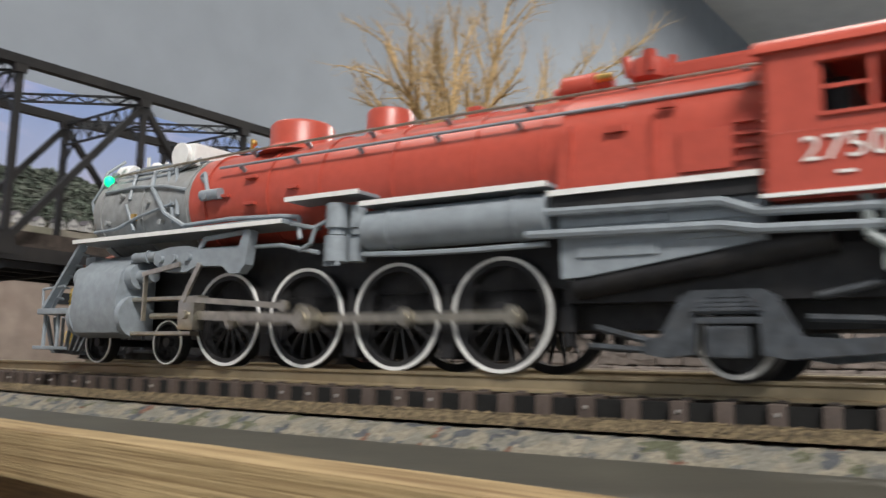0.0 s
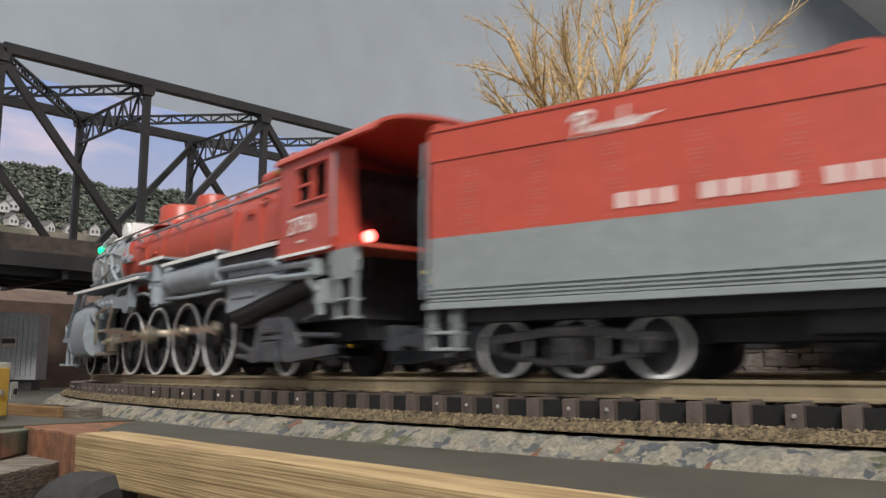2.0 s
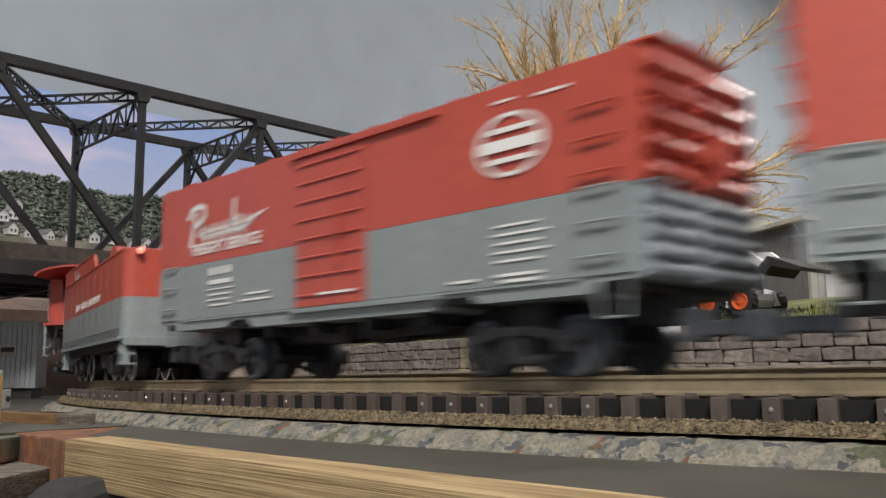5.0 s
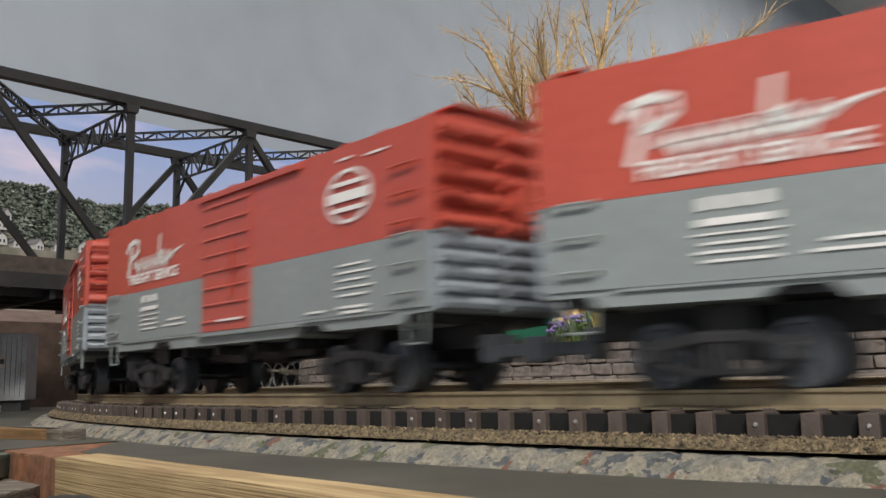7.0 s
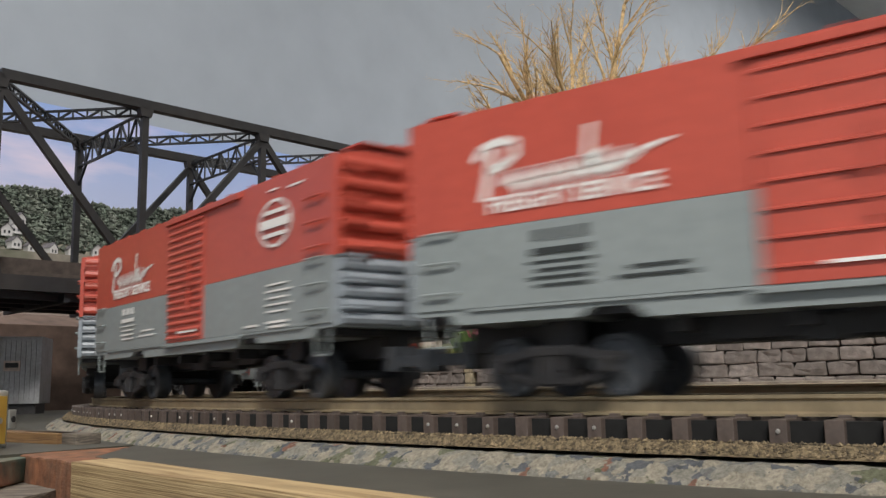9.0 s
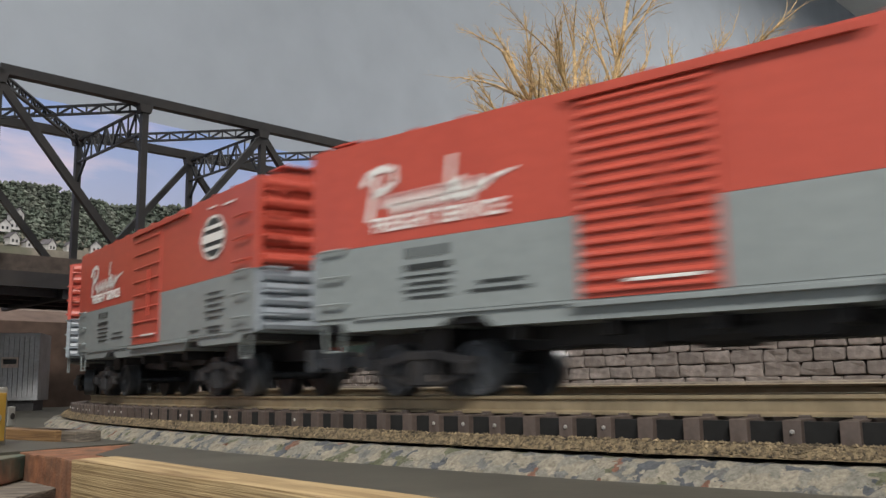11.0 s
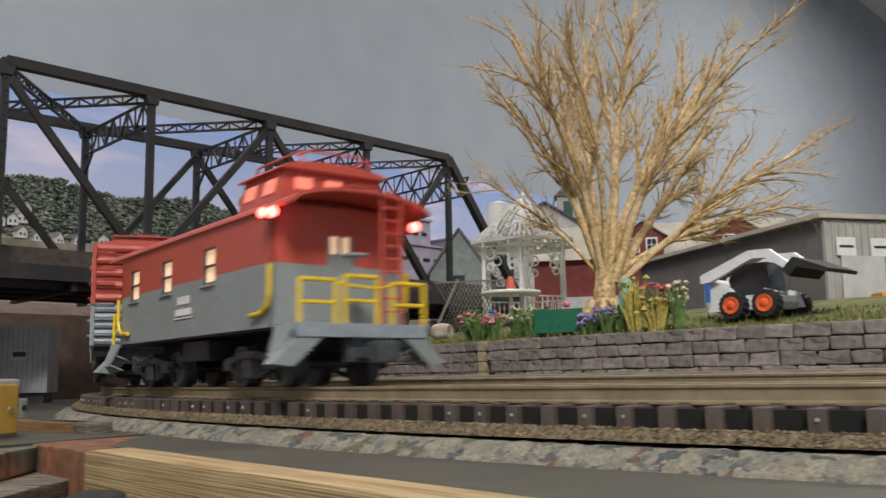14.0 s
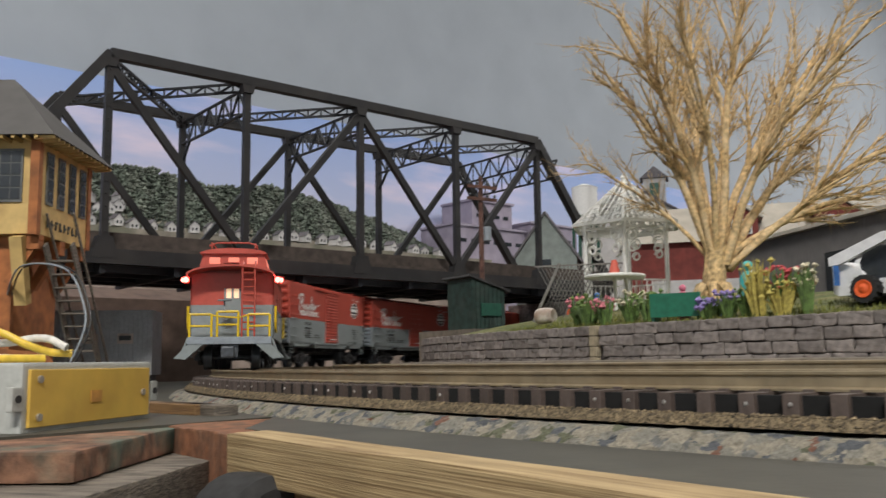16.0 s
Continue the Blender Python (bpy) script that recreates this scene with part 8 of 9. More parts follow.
TEAL, PINKP, BLUEP, PALE = mat("teal_plastic", (0.06, 0.42, 0.40), 0.5), mat("pink_plastic", (0.62, 0.16, 0.24), 0.5), mat("blue_plastic", (0.05, 0.16, 0.45), 0.5), mat("pale_plastic", (0.6, 0.58, 0.52), 0.5)
for s, off, mt, h in ((0.016, 0.022, TEAL, 0.029), (0.022, 0.032, PALE, 0.024), (0.030, 0.018, BLUEP, 0.014), (0.064, 0.020, PINKP, 0.020), (0.20, 0.06, BLUEP, 0.018)):
    x, y = bed(s, off)
    figurine(x, y, ground_z(x, y) - 0.0004, mt, mt, h)

# skid-steer loader
skid = empty("skid_steer_loader", "white skid-steer loader with orange wheel rims and raised black bucket", "loader")
M["swhite"] = mat("white_machine_paint", (0.72, 0.73, 0.74), 0.35, vary=0.05)
M["rubber"] = mat("black_rubber", (0.02, 0.02, 0.02), 0.8, vary=0.2)
M["orange"] = mat("orange_rim_paint", (0.75, 0.12, 0.03), 0.45)
bm = B()
prism(bm, [(-0.030, 0.0050), (0.0120, 0.0050), (0.0150, 0.0090), (0.0140, 0.0130), (-0.012, 0.0140), (-0.016, 0.0190), (-0.030, 0.0260), (-0.033, 0.0250), (-0.033, 0.0070)], "y", -0.0120, 0.0120)
part("chassis", bm, M["swhite"], skid, "white chassis and engine cover")
bm = B()
prism(bm, [(-0.016, 0.0142), (0.0060, 0.0142), (0.0090, 0.0160), (0.0070, 0.0330), (-0.014, 0.0330), (-0.018, 0.0240)], "y", -0.0085, 0.0085)
part("cab", bm, M["dark_glass"], skid, "black caged cab")
for sd in (1, -1):
    bm = B()
    y0, y1 = sd * 0.0125, sd * 0.0155
    prism(bm, [(-0.0330, 0.0230), (-0.0330, 0.0280), (0.0000, 0.0400), (0.0130, 0.0395), (0.0260, 0.0290), (0.0240, 0.0255), (0.0110, 0.0345), (0.0020, 0.0350), (-0.0260, 0.0235)], "y", y0, y1)
    part("lift_arm", bm, M["swhite"], skid, "white lift arm")
    bm = B()
    prism(bm, [(0.0060, 0.0060), (0.0180, 0.0060), (0.0150, 0.0150), (0.0080, 0.0170)], "y", sd * 0.0122, sd * 0.0140)
    part("side_plate", bm, M["swhite"], skid)
    bm = B()
    box(bm, -0.0300, -0.0265, sd * 0.0156, sd * 0.0160, 0.0110, 0.0230)
    part("blue_decal", bm, BLUEP, skid, "blue decal strip as a plain bar")
    for x in (-0.0107, 0.0106):
        bm = B()
        rod(bm, (x, sd * 0.0125, 0.0078), (x, sd * 0.0195, 0.0078), 0.0078, seg=24)
        for k in range(16):
            a = k * math.pi / 8
            bar(bm, (x + 0.0078 * math.cos(a), sd * 0.0126, 0.0078 + 0.0078 * math.sin(a)), (x + 0.0078 * math.cos(a + 0.2), sd * 0.0194, 0.0078 + 0.0078 * math.sin(a + 0.2)), 0.0012, 0.0008)
        wh = part("tyre", bm, M["rubber"], skid, "black lugged tyre")
        bm = B()
        lathe(bm, [(0.0052, 0), (0.0050, 0.0006), (0.0030, 0.0002), (0.0012, 0.0010)] if sd > 0 else [(0.0012, -0.0010), (0.0030, -0.0002), (0.0050, -0.0006), (0.0052, 0)], (x, sd * 0.0196, 0.0078), "y", 20)
        part("rim", bm, M["orange"], wh, "orange wheel rim")
bm = B()
prism(bm, [(0.0210, 0.0260), (0.0280, 0.0330), (0.0480, 0.0245), (0.0470, 0.0225), (0.0300, 0.0270), (0.0250, 0.0220)], "y", -0.0170, 0.0170)
part("bucket", bm, M["rubber"], skid, "black bucket")
sx_, sy_ = 0.1524, 0.4677
skid.matrix_basis = Matrix.Translation((sx_, sy_, ground_z(sx_, sy_) - 0.0002)) @ Matrix.Rotation(math.atan2(-0.776, 0.63), 4, "Z") @ Matrix.Diagonal((0.85, 0.85, 0.83, 1))

# long grey metal-sided warehouse
M["metal_siding"] = mat("grey_metal_siding", (0.165, 0.158, 0.15), 0.75, vary=0.08, scale=60, dirt=(0.11, 0.11, 0.11), dirt_scale=18, dirt_amount=0.5)
ware = empty("grey_warehouse", "long low grey metal warehouse with pale roof edge", "warehouse")
WA, WBv = Vector((0.267, 1.22, 0)), Vector((0.362, 0.870, 0))
wd = (WBv - WA).normalized()
wn = Vector((-wd.y, wd.x, 0))
L_ = (WBv - WA).length
bm = B()
box(bm, 0, L_, 0, 0.34, 0.040, 0.148)
part("wall", bm, M["metal_siding"], ware, "grey metal side wall")
for k in range(56):
    bm = B()
    box(bm, k * L_ / 56, k * L_ / 56 + 0.0012, -0.0003, 0.0004, 0.040, 0.147)
    part("siding_rib", bm, M["metal_siding"], ware)
bm = B()
box(bm, -0.01, L_ + 0.008, -0.008, 0.35, 0.1482, 0.1530, 0.0006)
part("roof", bm, mat("pale_roof_metal", (0.50, 0.46, 0.38), 0.6, vary=0.1, scale=40), ware, "pale roof slab")
bm = B()
box(bm, 0.19, 0.24, -0.0025, 0.0003, 0.070, 0.118)
part("loading_door", bm, M["dark_glass"], ware, "dark open loading door")
M["endwall"] = mat("pale_grey_panel", (0.40, 0.39, 0.36), 0.6, vary=0.08, scale=50)
bm = B()
box(bm, L_ + 0.0003, L_ + 0.003, 0.0, 0.34, 0.0400, 0.147)
endw = part("end_wall", bm, M["endwall"], ware, "pale grey ribbed end wall")
for k in range(40):
    bm = B()
    box(bm, L_ + 0.0028, L_ + 0.0042, k * 0.0085, k * 0.0085 + 0.0016, 0.0400, 0.146)
    part("end_rib", bm, M["endwall"], endw)
for y0, y1, z0, z1, nm, mt in ((0.012, 0.034, 0.112, 0.130, "sign", M["white"]), (0.052, 0.072, 0.112, 0.130, "sign", M["white"]), (0.016, 0.066, 0.042, 0.112, "roller_door", M["siding"]), (0.080, 0.110, 0.100, 0.135, "sign", M["white"])):
    bm = B()
    box(bm, L_ + 0.0045, L_ + 0.0056, y0, y1, z0, z1, 0.0002)
    sg = part(nm, bm, mt, ware, "white panel")
    if nm == "sign":
        bm = B()
        box(bm, L_ + 0.0057, L_ + 0.0060, y0 + 0.003, y1 - 0.003, (z0 + z1) / 2 - 0.0012, (z0 + z1) / 2 + 0.0012)
        part("sign_bar", bm, M["dletter"], sg)
ware.matrix_basis = Matrix.Translation(WA) @ Matrix.Rotation(math.atan2(wd.y, wd.x), 4, "Z")
bm = B()
box(bm, -0.012, 0.012, -0.010, 0.010, 0, 0.020, 0.0015)
crate = tagged(part("orange_crate", bm, mat("orange_crate_paint", (0.72, 0.33, 0.02), 0.5, vary=0.1)), "small orange-yellow crate beside the warehouse", "crate")
crate.location = (0.372, 0.770, ground_z(0.372, 0.770) - 0.0002)

# plain ground under the far structures
bm = B()
sweep(bm, [(WALL_OFF - 0.335, 0.0468), (WALL_OFF - 0.50, 0.050), (WALL_OFF - 0.85, 0.052), (WALL_OFF - 0.92, 0.052)], -0.7, 0.42, 0.03, closed=False)
tagged(part("yard_ground", bm, M["dirt"], smooth=True), "grey-brown yard ground behind the terrace", "ground", kind="structure")

# red farm buildings, silo and cupola house
M["barn_red"] = mat("barn_red_siding", (0.22, 0.045, 0.035), 0.75, vary=0.12, scale=80)
M["cream_roof"] = mat("cream_metal_roof", (0.48, 0.44, 0.37), 0.6, vary=0.1, scale=30, dirt=(0.35, 0.30, 0.24), dirt_scale=10, dirt_amount=0.5)
barn = empty("red_barn", "red sided building with cream metal roof and gabled dormers", "barn")
bm = B()
box(bm, -0.26, 0.26, -0.08, 0.08, 0.02, 0.225)
part("wall", bm, M["barn_red"], barn)
bm = B()
prism(bm, [(-0.095, 0.215), (-0.088, 0.222), (0, 0.300), (0.088, 0.222), (0.095, 0.215), (0.0, 0.306), ], "x", -0.275, 0.275)
part("roof", bm, M["cream_roof"], barn, "cream metal roof")
bm = B()
prism(bm, [(-0.086, 0.221), (0, 0.299), (0.086, 0.221)], "x", -0.2585, 0.2585)
part("gable", bm, M["cream_roof"], barn)
for x in (-0.03, 0.16):
    bm = B()
    prism(bm, [(x - 0.042, 0.205), (x + 0.042, 0.205), (x + 0.042, 0.262), (x, 0.290), (x - 0.042, 0.262)], "y", -0.100, -0.030)
    dm = part("dormer", bm, M["barn_red"], barn, "red gabled dormer")
    bm = B()
    for s_ in (1, -1):
        bar(bm, (x + s_ * 0.052, -0.066, 0.2575), (x, -0.066, 0.2935), 0.082, 0.003)
    part("dormer_roof", bm, M["cream_roof"], dm)
    for dx in (-0.018, 0.018):
        bm = B()
        box(bm, x + dx - 0.012, x + dx + 0.012, -0.1025, -0.1002, 0.224, 0.256, 0.0004)
        wf = part("window_frame", bm, M["white"], dm, "white window frame")
        bm = B()
        for i in (0, 1):
            for j in (0, 1):
                box(bm, x + dx - 0.009 + i * 0.0095, x + dx - 0.0005 + i * 0.0095, -0.1032, -0.1026, 0.227 + j * 0.0135, 0.239 + j * 0.0135)
        part("pane", bm, M["dark_glass"], wf)
bm = B()
box(bm, -0.20, 0.02, -0.0825, -0.0802, 0.060, 0.135)
part("white_door", bm, M["siding"], barn, "white lower wall panel")
barn.matrix_basis = pose(0.405, 1.68, 0.03, 0, 0, -12) @ Matrix.Diagonal((0.86, 1, 0.83, 1))
cup_house = empty("cupola_house", "white-trimmed house with dark roof and small cupola", "house")
bm = B()
prism(bm, [(-0.13, 0.02), (0.13, 0.02), (0.13, 0.345), (0.0, 0.425), (-0.13, 0.345)], "y", -0.08, 0.08)
part("wall", bm, M["siding"], cup_house, "pale clapboard wall")
bm = B()
for s_ in (1, -1):
    bar(bm, (s_ * 0.142, 0, 0.340), (0, 0, 0.4285), 0.185, 0.005)
part("roof", bm, M["roofgrey"], cup_house, "dark grey roof")
bm = B()
box(bm, 0.030, 0.085, -0.0275, 0.0275, 0.370, 0.452)
cp = part("cupola", bm, M["siding"], cup_house, "white cupola")
bm = B()
prism(bm, [(0.0225, 0.4525), (0.0925, 0.4525), (0.0575, 0.482)], "y", -0.034, 0.034)
part("cupola_roof", bm, M["roofgrey"], cp)
bm = B()
box(bm, 0.046, 0.069, -0.0285, -0.0276, 0.400, 0.440)
box(bm, 0.0292, 0.0299, -0.010, 0.010, 0.400, 0.440)
M["shutter"] = mat("dark_green_shutter", (0.02, 0.09, 0.06), 0.5)
part("shutter", bm, M["shutter"], cp, "dark green louvre")
bm = B()
box(bm, -0.075, -0.045, -0.0812, -0.0802, 0.345, 0.375)
part("window", bm, M["dark_glass"], cup_house)
cup_house.matrix_basis = pose(0.275, 2.27, 0.0, 0, 0, -10)
silo = empty("water_tank", "white water tank on a green timber stand", "water tank")
bm = B()
lathe(bm, [(0.0275, 0), (0.0275, 0.062), (0.0285, 0.063), (0.004, 0.072)], (0, 0, 0.310), "z", 28)
part("tank", bm, M["white"], silo, "white tank", smooth=True)
bm = B()
for sx in (-0.019, 0.019):
    for sy in (-0.019, 0.019):
        bar(bm, (sx * 1.3, sy * 1.3, 0.02), (sx, sy, 0.310), 0.005, 0.005)
for z in (0.12, 0.21, 0.29):
    for s_ in (-1, 1):
        bar(bm, (-0.021, s_ * 0.021, z), (0.021, s_ * 0.021, z + 0.015), 0.004, 0.004)
        bar(bm, (s_ * 0.021, -0.021, z), (s_ * 0.021, 0.021, z + 0.015), 0.004, 0.004)
part("stand", bm, M["shutter"], silo, "green timber stand")
silo.matrix_basis = pose(0.128, 1.93, 0.0, 0, 0, 15)
gh = empty("grey_cottage", "grey-green clapboard cottage with dark gabled roof", "house")
bm = B()
prism(bm, [(-0.06, 0.02), (0.06, 0.02), (0.06, 0.205), (0, 0.290), (-0.06, 0.205)], "y", -0.07, 0.07)
part("wall", bm, mat("grey_green_clapboard", (0.27, 0.31, 0.29), 0.8, vary=0.08, scale=90), gh)
bm = B()
for s_ in (1, -1):
    bar(bm, (s_ * 0.072, 0, 0.192), (0, 0, 0.294), 0.152, 0.004)
part("roof", bm, M["roofgrey"], gh)
bm = B()
box(bm, -0.022, 0.010, -0.0722, -0.0702, 0.150, 0.200)
part("window", bm, M["dark_glass"], gh)
bm = B()
box(bm, -0.075, 0.085, -0.105, -0.072, 0.140, 0.146)
part("porch_roof", bm, M["shutter"], gh, "green porch roof")
gh.matrix_basis = pose(0.045, 1.83, 0.0, 0, 0, -8)
# small orange tractor beside the cottage
bm = B()
box(bm, -0.018, 0.018, -0.008, 0.008, 0.006, 0.020, 0.003)
for x, r in ((-0.010, 0.010), (0.013, 0.007)):
    for sd in (-1, 1):
        rod(bm, (x, sd * 0.0085, r), (x, sd * 0.0130, r), r, seg=16)
rod(bm, (0.008, 0, 0.019), (0.008, 0, 0.030), 0.0015, seg=8)
tr_ob = tagged(part("tractor", bm, M["orange"]), "small orange toy tractor on the yard", "tractor")
tr_ob.matrix_basis = pose(0.060, 1.18, 0.0518, 0, 0, -20)

# dark green shed with sloping roof, utility pole
shed = empty("green_shed", "weathered dark green shed with sloping roof and a hatch", "shed")
M["shed"] = mat("weathered_green_boards", (0.022, 0.048, 0.039), 0.7, vary=0.25, scale=140, dirt=(0.06, 0.07, 0.06), dirt_scale=50, dirt_amount=0.5)
bm = B()
prism(bm, [(-0.021, 0.0), (0.021, 0.0), (0.021, 0.0400), (-0.021, 0.0520)], "y", -0.021, 0.021)
part("body", bm, M["shed"], shed)
for k in range(8):
    bm = B()
    box(bm, -0.0205 + k * 0.0052, -0.0203 + k * 0.0052 + 0.0042, -0.0222, -0.0208, 0.0002, 0.0505 - k * 0.0014)
    part("plank", bm, M["shed"], shed)
bm = B()
bar(bm, (-0.025, 0, 0.0545), (0.026, 0, 0.0400), 0.050, 0.0022)
part("roof", bm, mat("dark_felt_roof", (0.045, 0.045, 0.045), 0.8, vary=0.2), shed, "dark felt roof")
bm = B()
box(bm, -0.010, 0.015, -0.0240, -0.0224, 0.014, 0.027, 0.0004)
part("hatch", bm, M["shutter"], shed, "green hatch")
shed.matrix_basis = pose(-0.070, 0.945, 0.0350, 0, 0, 38)
bm = B()
prism(bm, [(-0.05, -0.05), (0.05, -0.05), (0.05, 0.05), (-0.05, 0.05)], "z", BASE, 0.0352)
ob = tagged(part("shed_plinth", bm, M["dirt"]), "earth mound that carries the green shed", "mound", kind="structure")
ob.matrix_basis = pose(-0.062, 0.962, 0, 0, 0, 38)
pole = empty("utility_pole", "brown wooden utility pole with two crossarms", "utility pole")
M["polewood"] = mat("brown_pole_wood", (0.13, 0.065, 0.05), 0.8, vary=0.25, scale=150)
bm = B()
rod(bm, (0, 0, BASE - 0.0005), (0, 0, 0.214), 0.0036, 0.0026, 10)
part("post", bm, M["polewood"], pole)
for z, w in ((0.200, 0.020), (0.186, 0.020)):
    bm = B()
    box(bm, -w, w, -0.0045, -0.0022, z, z + 0.0035)
    arm = part("crossarm", bm, M["polewood"], pole)
    for x in (-0.017, -0.007, 0.007, 0.017):
        bm = B()
        lathe(bm, [(0.0009, 0), (0.0016, 0.002), (0.0012, 0.004)], (x, -0.0033, z + 0.0036), "z", 8)
        part("insulator", bm, M["wheel"], arm)
bm = B()
rod(bm, (0.006, -0.003, 0.140), (0.006, -0.003, 0.156), 0.0048, seg=12)
part("transformer", bm, M["lgrey"], pole, "grey transformer can", smooth=True)
pole.matrix_basis = pose(-0.066, 1.030, 0, 0, 0, 35)

# wire fence panel on a slant, barrel and boards by the wall's end
bm = B()
for k in range(16):
    bar(bm, (k * 0.0030, 0, 0), (k * 0.0030 + 0.022, 0, 0.044), 0.0005, 0.0005)
    bar(bm, (k * 0.0030 + 0.022, 0, 0), (k * 0.0030, 0, 0.044), 0.0005, 0.0005)
for z in (0.0, 0.044):
    bar(bm, (-0.002, 0, z), (0.070, 0, z), 0.0012, 0.0012)
bar(bm, (-0.004, 0, 0), (0.018, 0, 0.046), 0.0022, 0.0022)
fence = tagged(part("wire_fence", bm, mat("grey_wire", (0.20, 0.19, 0.17), 0.5, metal=0.5)), "grey diamond wire fence panel leaning by the terrace", "fence")
fence.matrix_basis = pose(-0.012, 0.735, ground_z(-0.012, 0.735) - 0.0004, 0, 0, -12)
bm = B()
lathe(bm, [(0.0072, 0), (0.0085, 0.004), (0.0088, 0.009), (0.0082, 0.015), (0.0070, 0.018)], (0, 0, 0), "x", 18)
brl = tagged(part("barrel", bm, mat("white_brown_ceramic", (0.68, 0.63, 0.56), 0.6, vary=0.3, scale=80, dirt=(0.25, 0.14, 0.08), dirt_scale=60, dirt_amount=0.9), smooth=True), "white and brown stained barrel lying on its side", "barrel")
brl.matrix_basis = pose(-0.014, 0.690, ground_z(-0.014, 0.690) + 0.0060, 0, 0, -30) @ Matrix.Diagonal((0.75, 0.75, 0.72, 1))

# ---------------------------------------------------------------- signal tower at the layout's corner
tower = empty("signal_tower", "yellow and brown wooden signal tower with grey hipped roof", "signal tower")
M["ochre"] = mat("ochre_yellow_boards", (0.60, 0.42, 0.16), 0.7, vary=0.12, scale=90, dirt=(0.42, 0.26, 0.09), dirt_scale=40, dirt_amount=0.6)
M["brown"] = mat("orange_brown_trim", (0.34, 0.12, 0.035), 0.7, vary=0.2, scale=120)
M["slate"] = mat("grey_slate_roof", (0.062, 0.058, 0.055), 0.7, vary=0.1, scale=60)
TX0, TX1, TY0, TY1, TZ0, TZ1 = -0.115, 0.0, 0.0, 0.082, 0.091, 0.156
bm = B()
box(bm, TX0, TX1, TY0, TY1, TZ0, TZ1)
part("upper_storey", bm, M["ochre"], tower, "ochre boarded upper storey")
bm = B()
ox = 0.014
base_ = [(TX0 - ox, TY0 - ox), (TX1 + ox, TY0 - ox), (TX1 + ox, TY1 + ox), (TX0 - ox, TY1 + ox)]
v = [bm.verts.new((x, y, 0.1545)) for x, y in base_] + [bm.verts.new((-0.075, 0.041, 0.2095)), bm.verts.new((-0.040, 0.041, 0.2095))]
for f in ((0, 1, 5, 4), (1, 2, 5), (2, 3, 4, 5), (3, 0, 4), (3, 2, 1, 0)):
    bm.faces.new([v[i] for i in f])
part("roof", bm, M["slate"], tower, "grey hipped roof")
for k in range(14):
    bm = B()
    y = TY0 - 0.010 + k * 0.0078
    bar(bm, (TX1, y, 0.1530), (TX1 + ox - 0.001, y, 0.1536), 0.0022, 0.0024)
    part("rafter", bm, M["ochre"], tower)
for k in range(16):
    bm = B()
    x = TX0 + 0.003 + k * 0.0076
    bar(bm, (x, TY0, 0.1530), (x, TY0 - ox + 0.001, 0.1536), 0.0022, 0.0024)
    part("rafter", bm, M["ochre"], tower)
M["lead"] = mat("grey_window_frame", (0.12, 0.125, 0.12), 0.6, vary=0.1)
for k in range(4):
    y = TY0 + 0.014 + k * 0.0185
    bm = B()
    box(bm, TX1 - 0.0005, TX1 + 0.0012, y - 0.0050, y + 0.0050, 0.1120, 0.1480)
    wf = part("window_frame", bm, M["lead"], tower, "grey sash window")
    for i in (0, 1):
        for j in range(4):
            bm = B()
            box(bm, TX1 + 0.0008, TX1 + 0.0016, y - 0.0040 + i * 0.0043, y - 0.0003 + i * 0.0043, 0.1140 + j * 0.0083, 0.1212 + j * 0.0083)
            part("pane", bm, M["dark_glass"], wf)
for k in range(5):
    x = TX1 - 0.019 - k * 0.021
    bm = B()
    box(bm, x - 0.0080, x + 0.0080, TY0 - 0.0012, TY0 + 0.0005, 0.1120, 0.1480)
    wf = part("window_frame", bm, M["lead"], tower, "grey sash window")
    for i in (0, 1):
        for j in range(4):
            bm = B()
            box(bm, x - 0.0066 + i * 0.0070, x - 0.0004 + i * 0.0070, TY0 - 0.0017, TY0 - 0.0009, 0.1140 + j * 0.0083, 0.1212 + j * 0.0083)
            part("pane", bm, M["dark_glass"], wf)
for x, y in ((TX1 - 0.002, TY0 - 0.001), (TX1 - 0.002, TY1), (TX0, TY0 - 0.001)):
    bm = B()
    box(bm, x - 0.003, x + 0.003, y - 0.003, y + 0.003, TZ0 - 0.001, TZ1 - 0.001)
    part("corner_post", bm, M["brown"], tower, "orange-brown corner post")
bm = B()
for k in range(8):
    y = TY0 + 0.014 + k * 0.0068
    box(bm, TX1 + 0.0002, TX1 + 0.0010, y - 0.0017, y - 0.0006, 0.0968, 0.1026)
    box(bm, TX1 + 0.0002, TX1 + 0.0010, y - 0.0006, y + 0.0017, 0.0968 + 0.0022 * (k % 3), 0.0984 + 0.0021 * (k % 3))
part("name_board", bm, M["dletter"], tower, "station name as plain dark letter blocks")
bm = B()
box(bm, TX0 + 0.012, TX1 - 0.020, TY0 + 0.010, TY1 - 0.004, BASE, TZ0 - 0.0003)
part("lower_storey", bm, M["brown"], tower, "brown lower storey")
for y in (TY0 + 0.006, TY0 + 0.040, TY1 - 0.006):
    bm = B()
    bar(bm, (TX1 - 0.020, y, 0.058), (TX1 - 0.002, y, TZ0 - 0.002), 0.006, 0.006)
    box(bm, TX1 - 0.010, TX1, y - 0.004, y + 0.004, TZ0 - 0.010, TZ0 - 0.0004)
    part("bracket", bm, M["brown"], tower, "angled timber bracket")
for x in (TX1 - 0.012, TX1 - 0.055, TX0 + 0.012):
    bm = B()
    bar(bm, (x, TY0 + 0.010, 0.045), (x, TY0 - 0.002, TZ0 - 0.002), 0.008, 0.008)
    part("bracket", bm, M["ochre"], tower, "angled timber bracket")
bm = B()
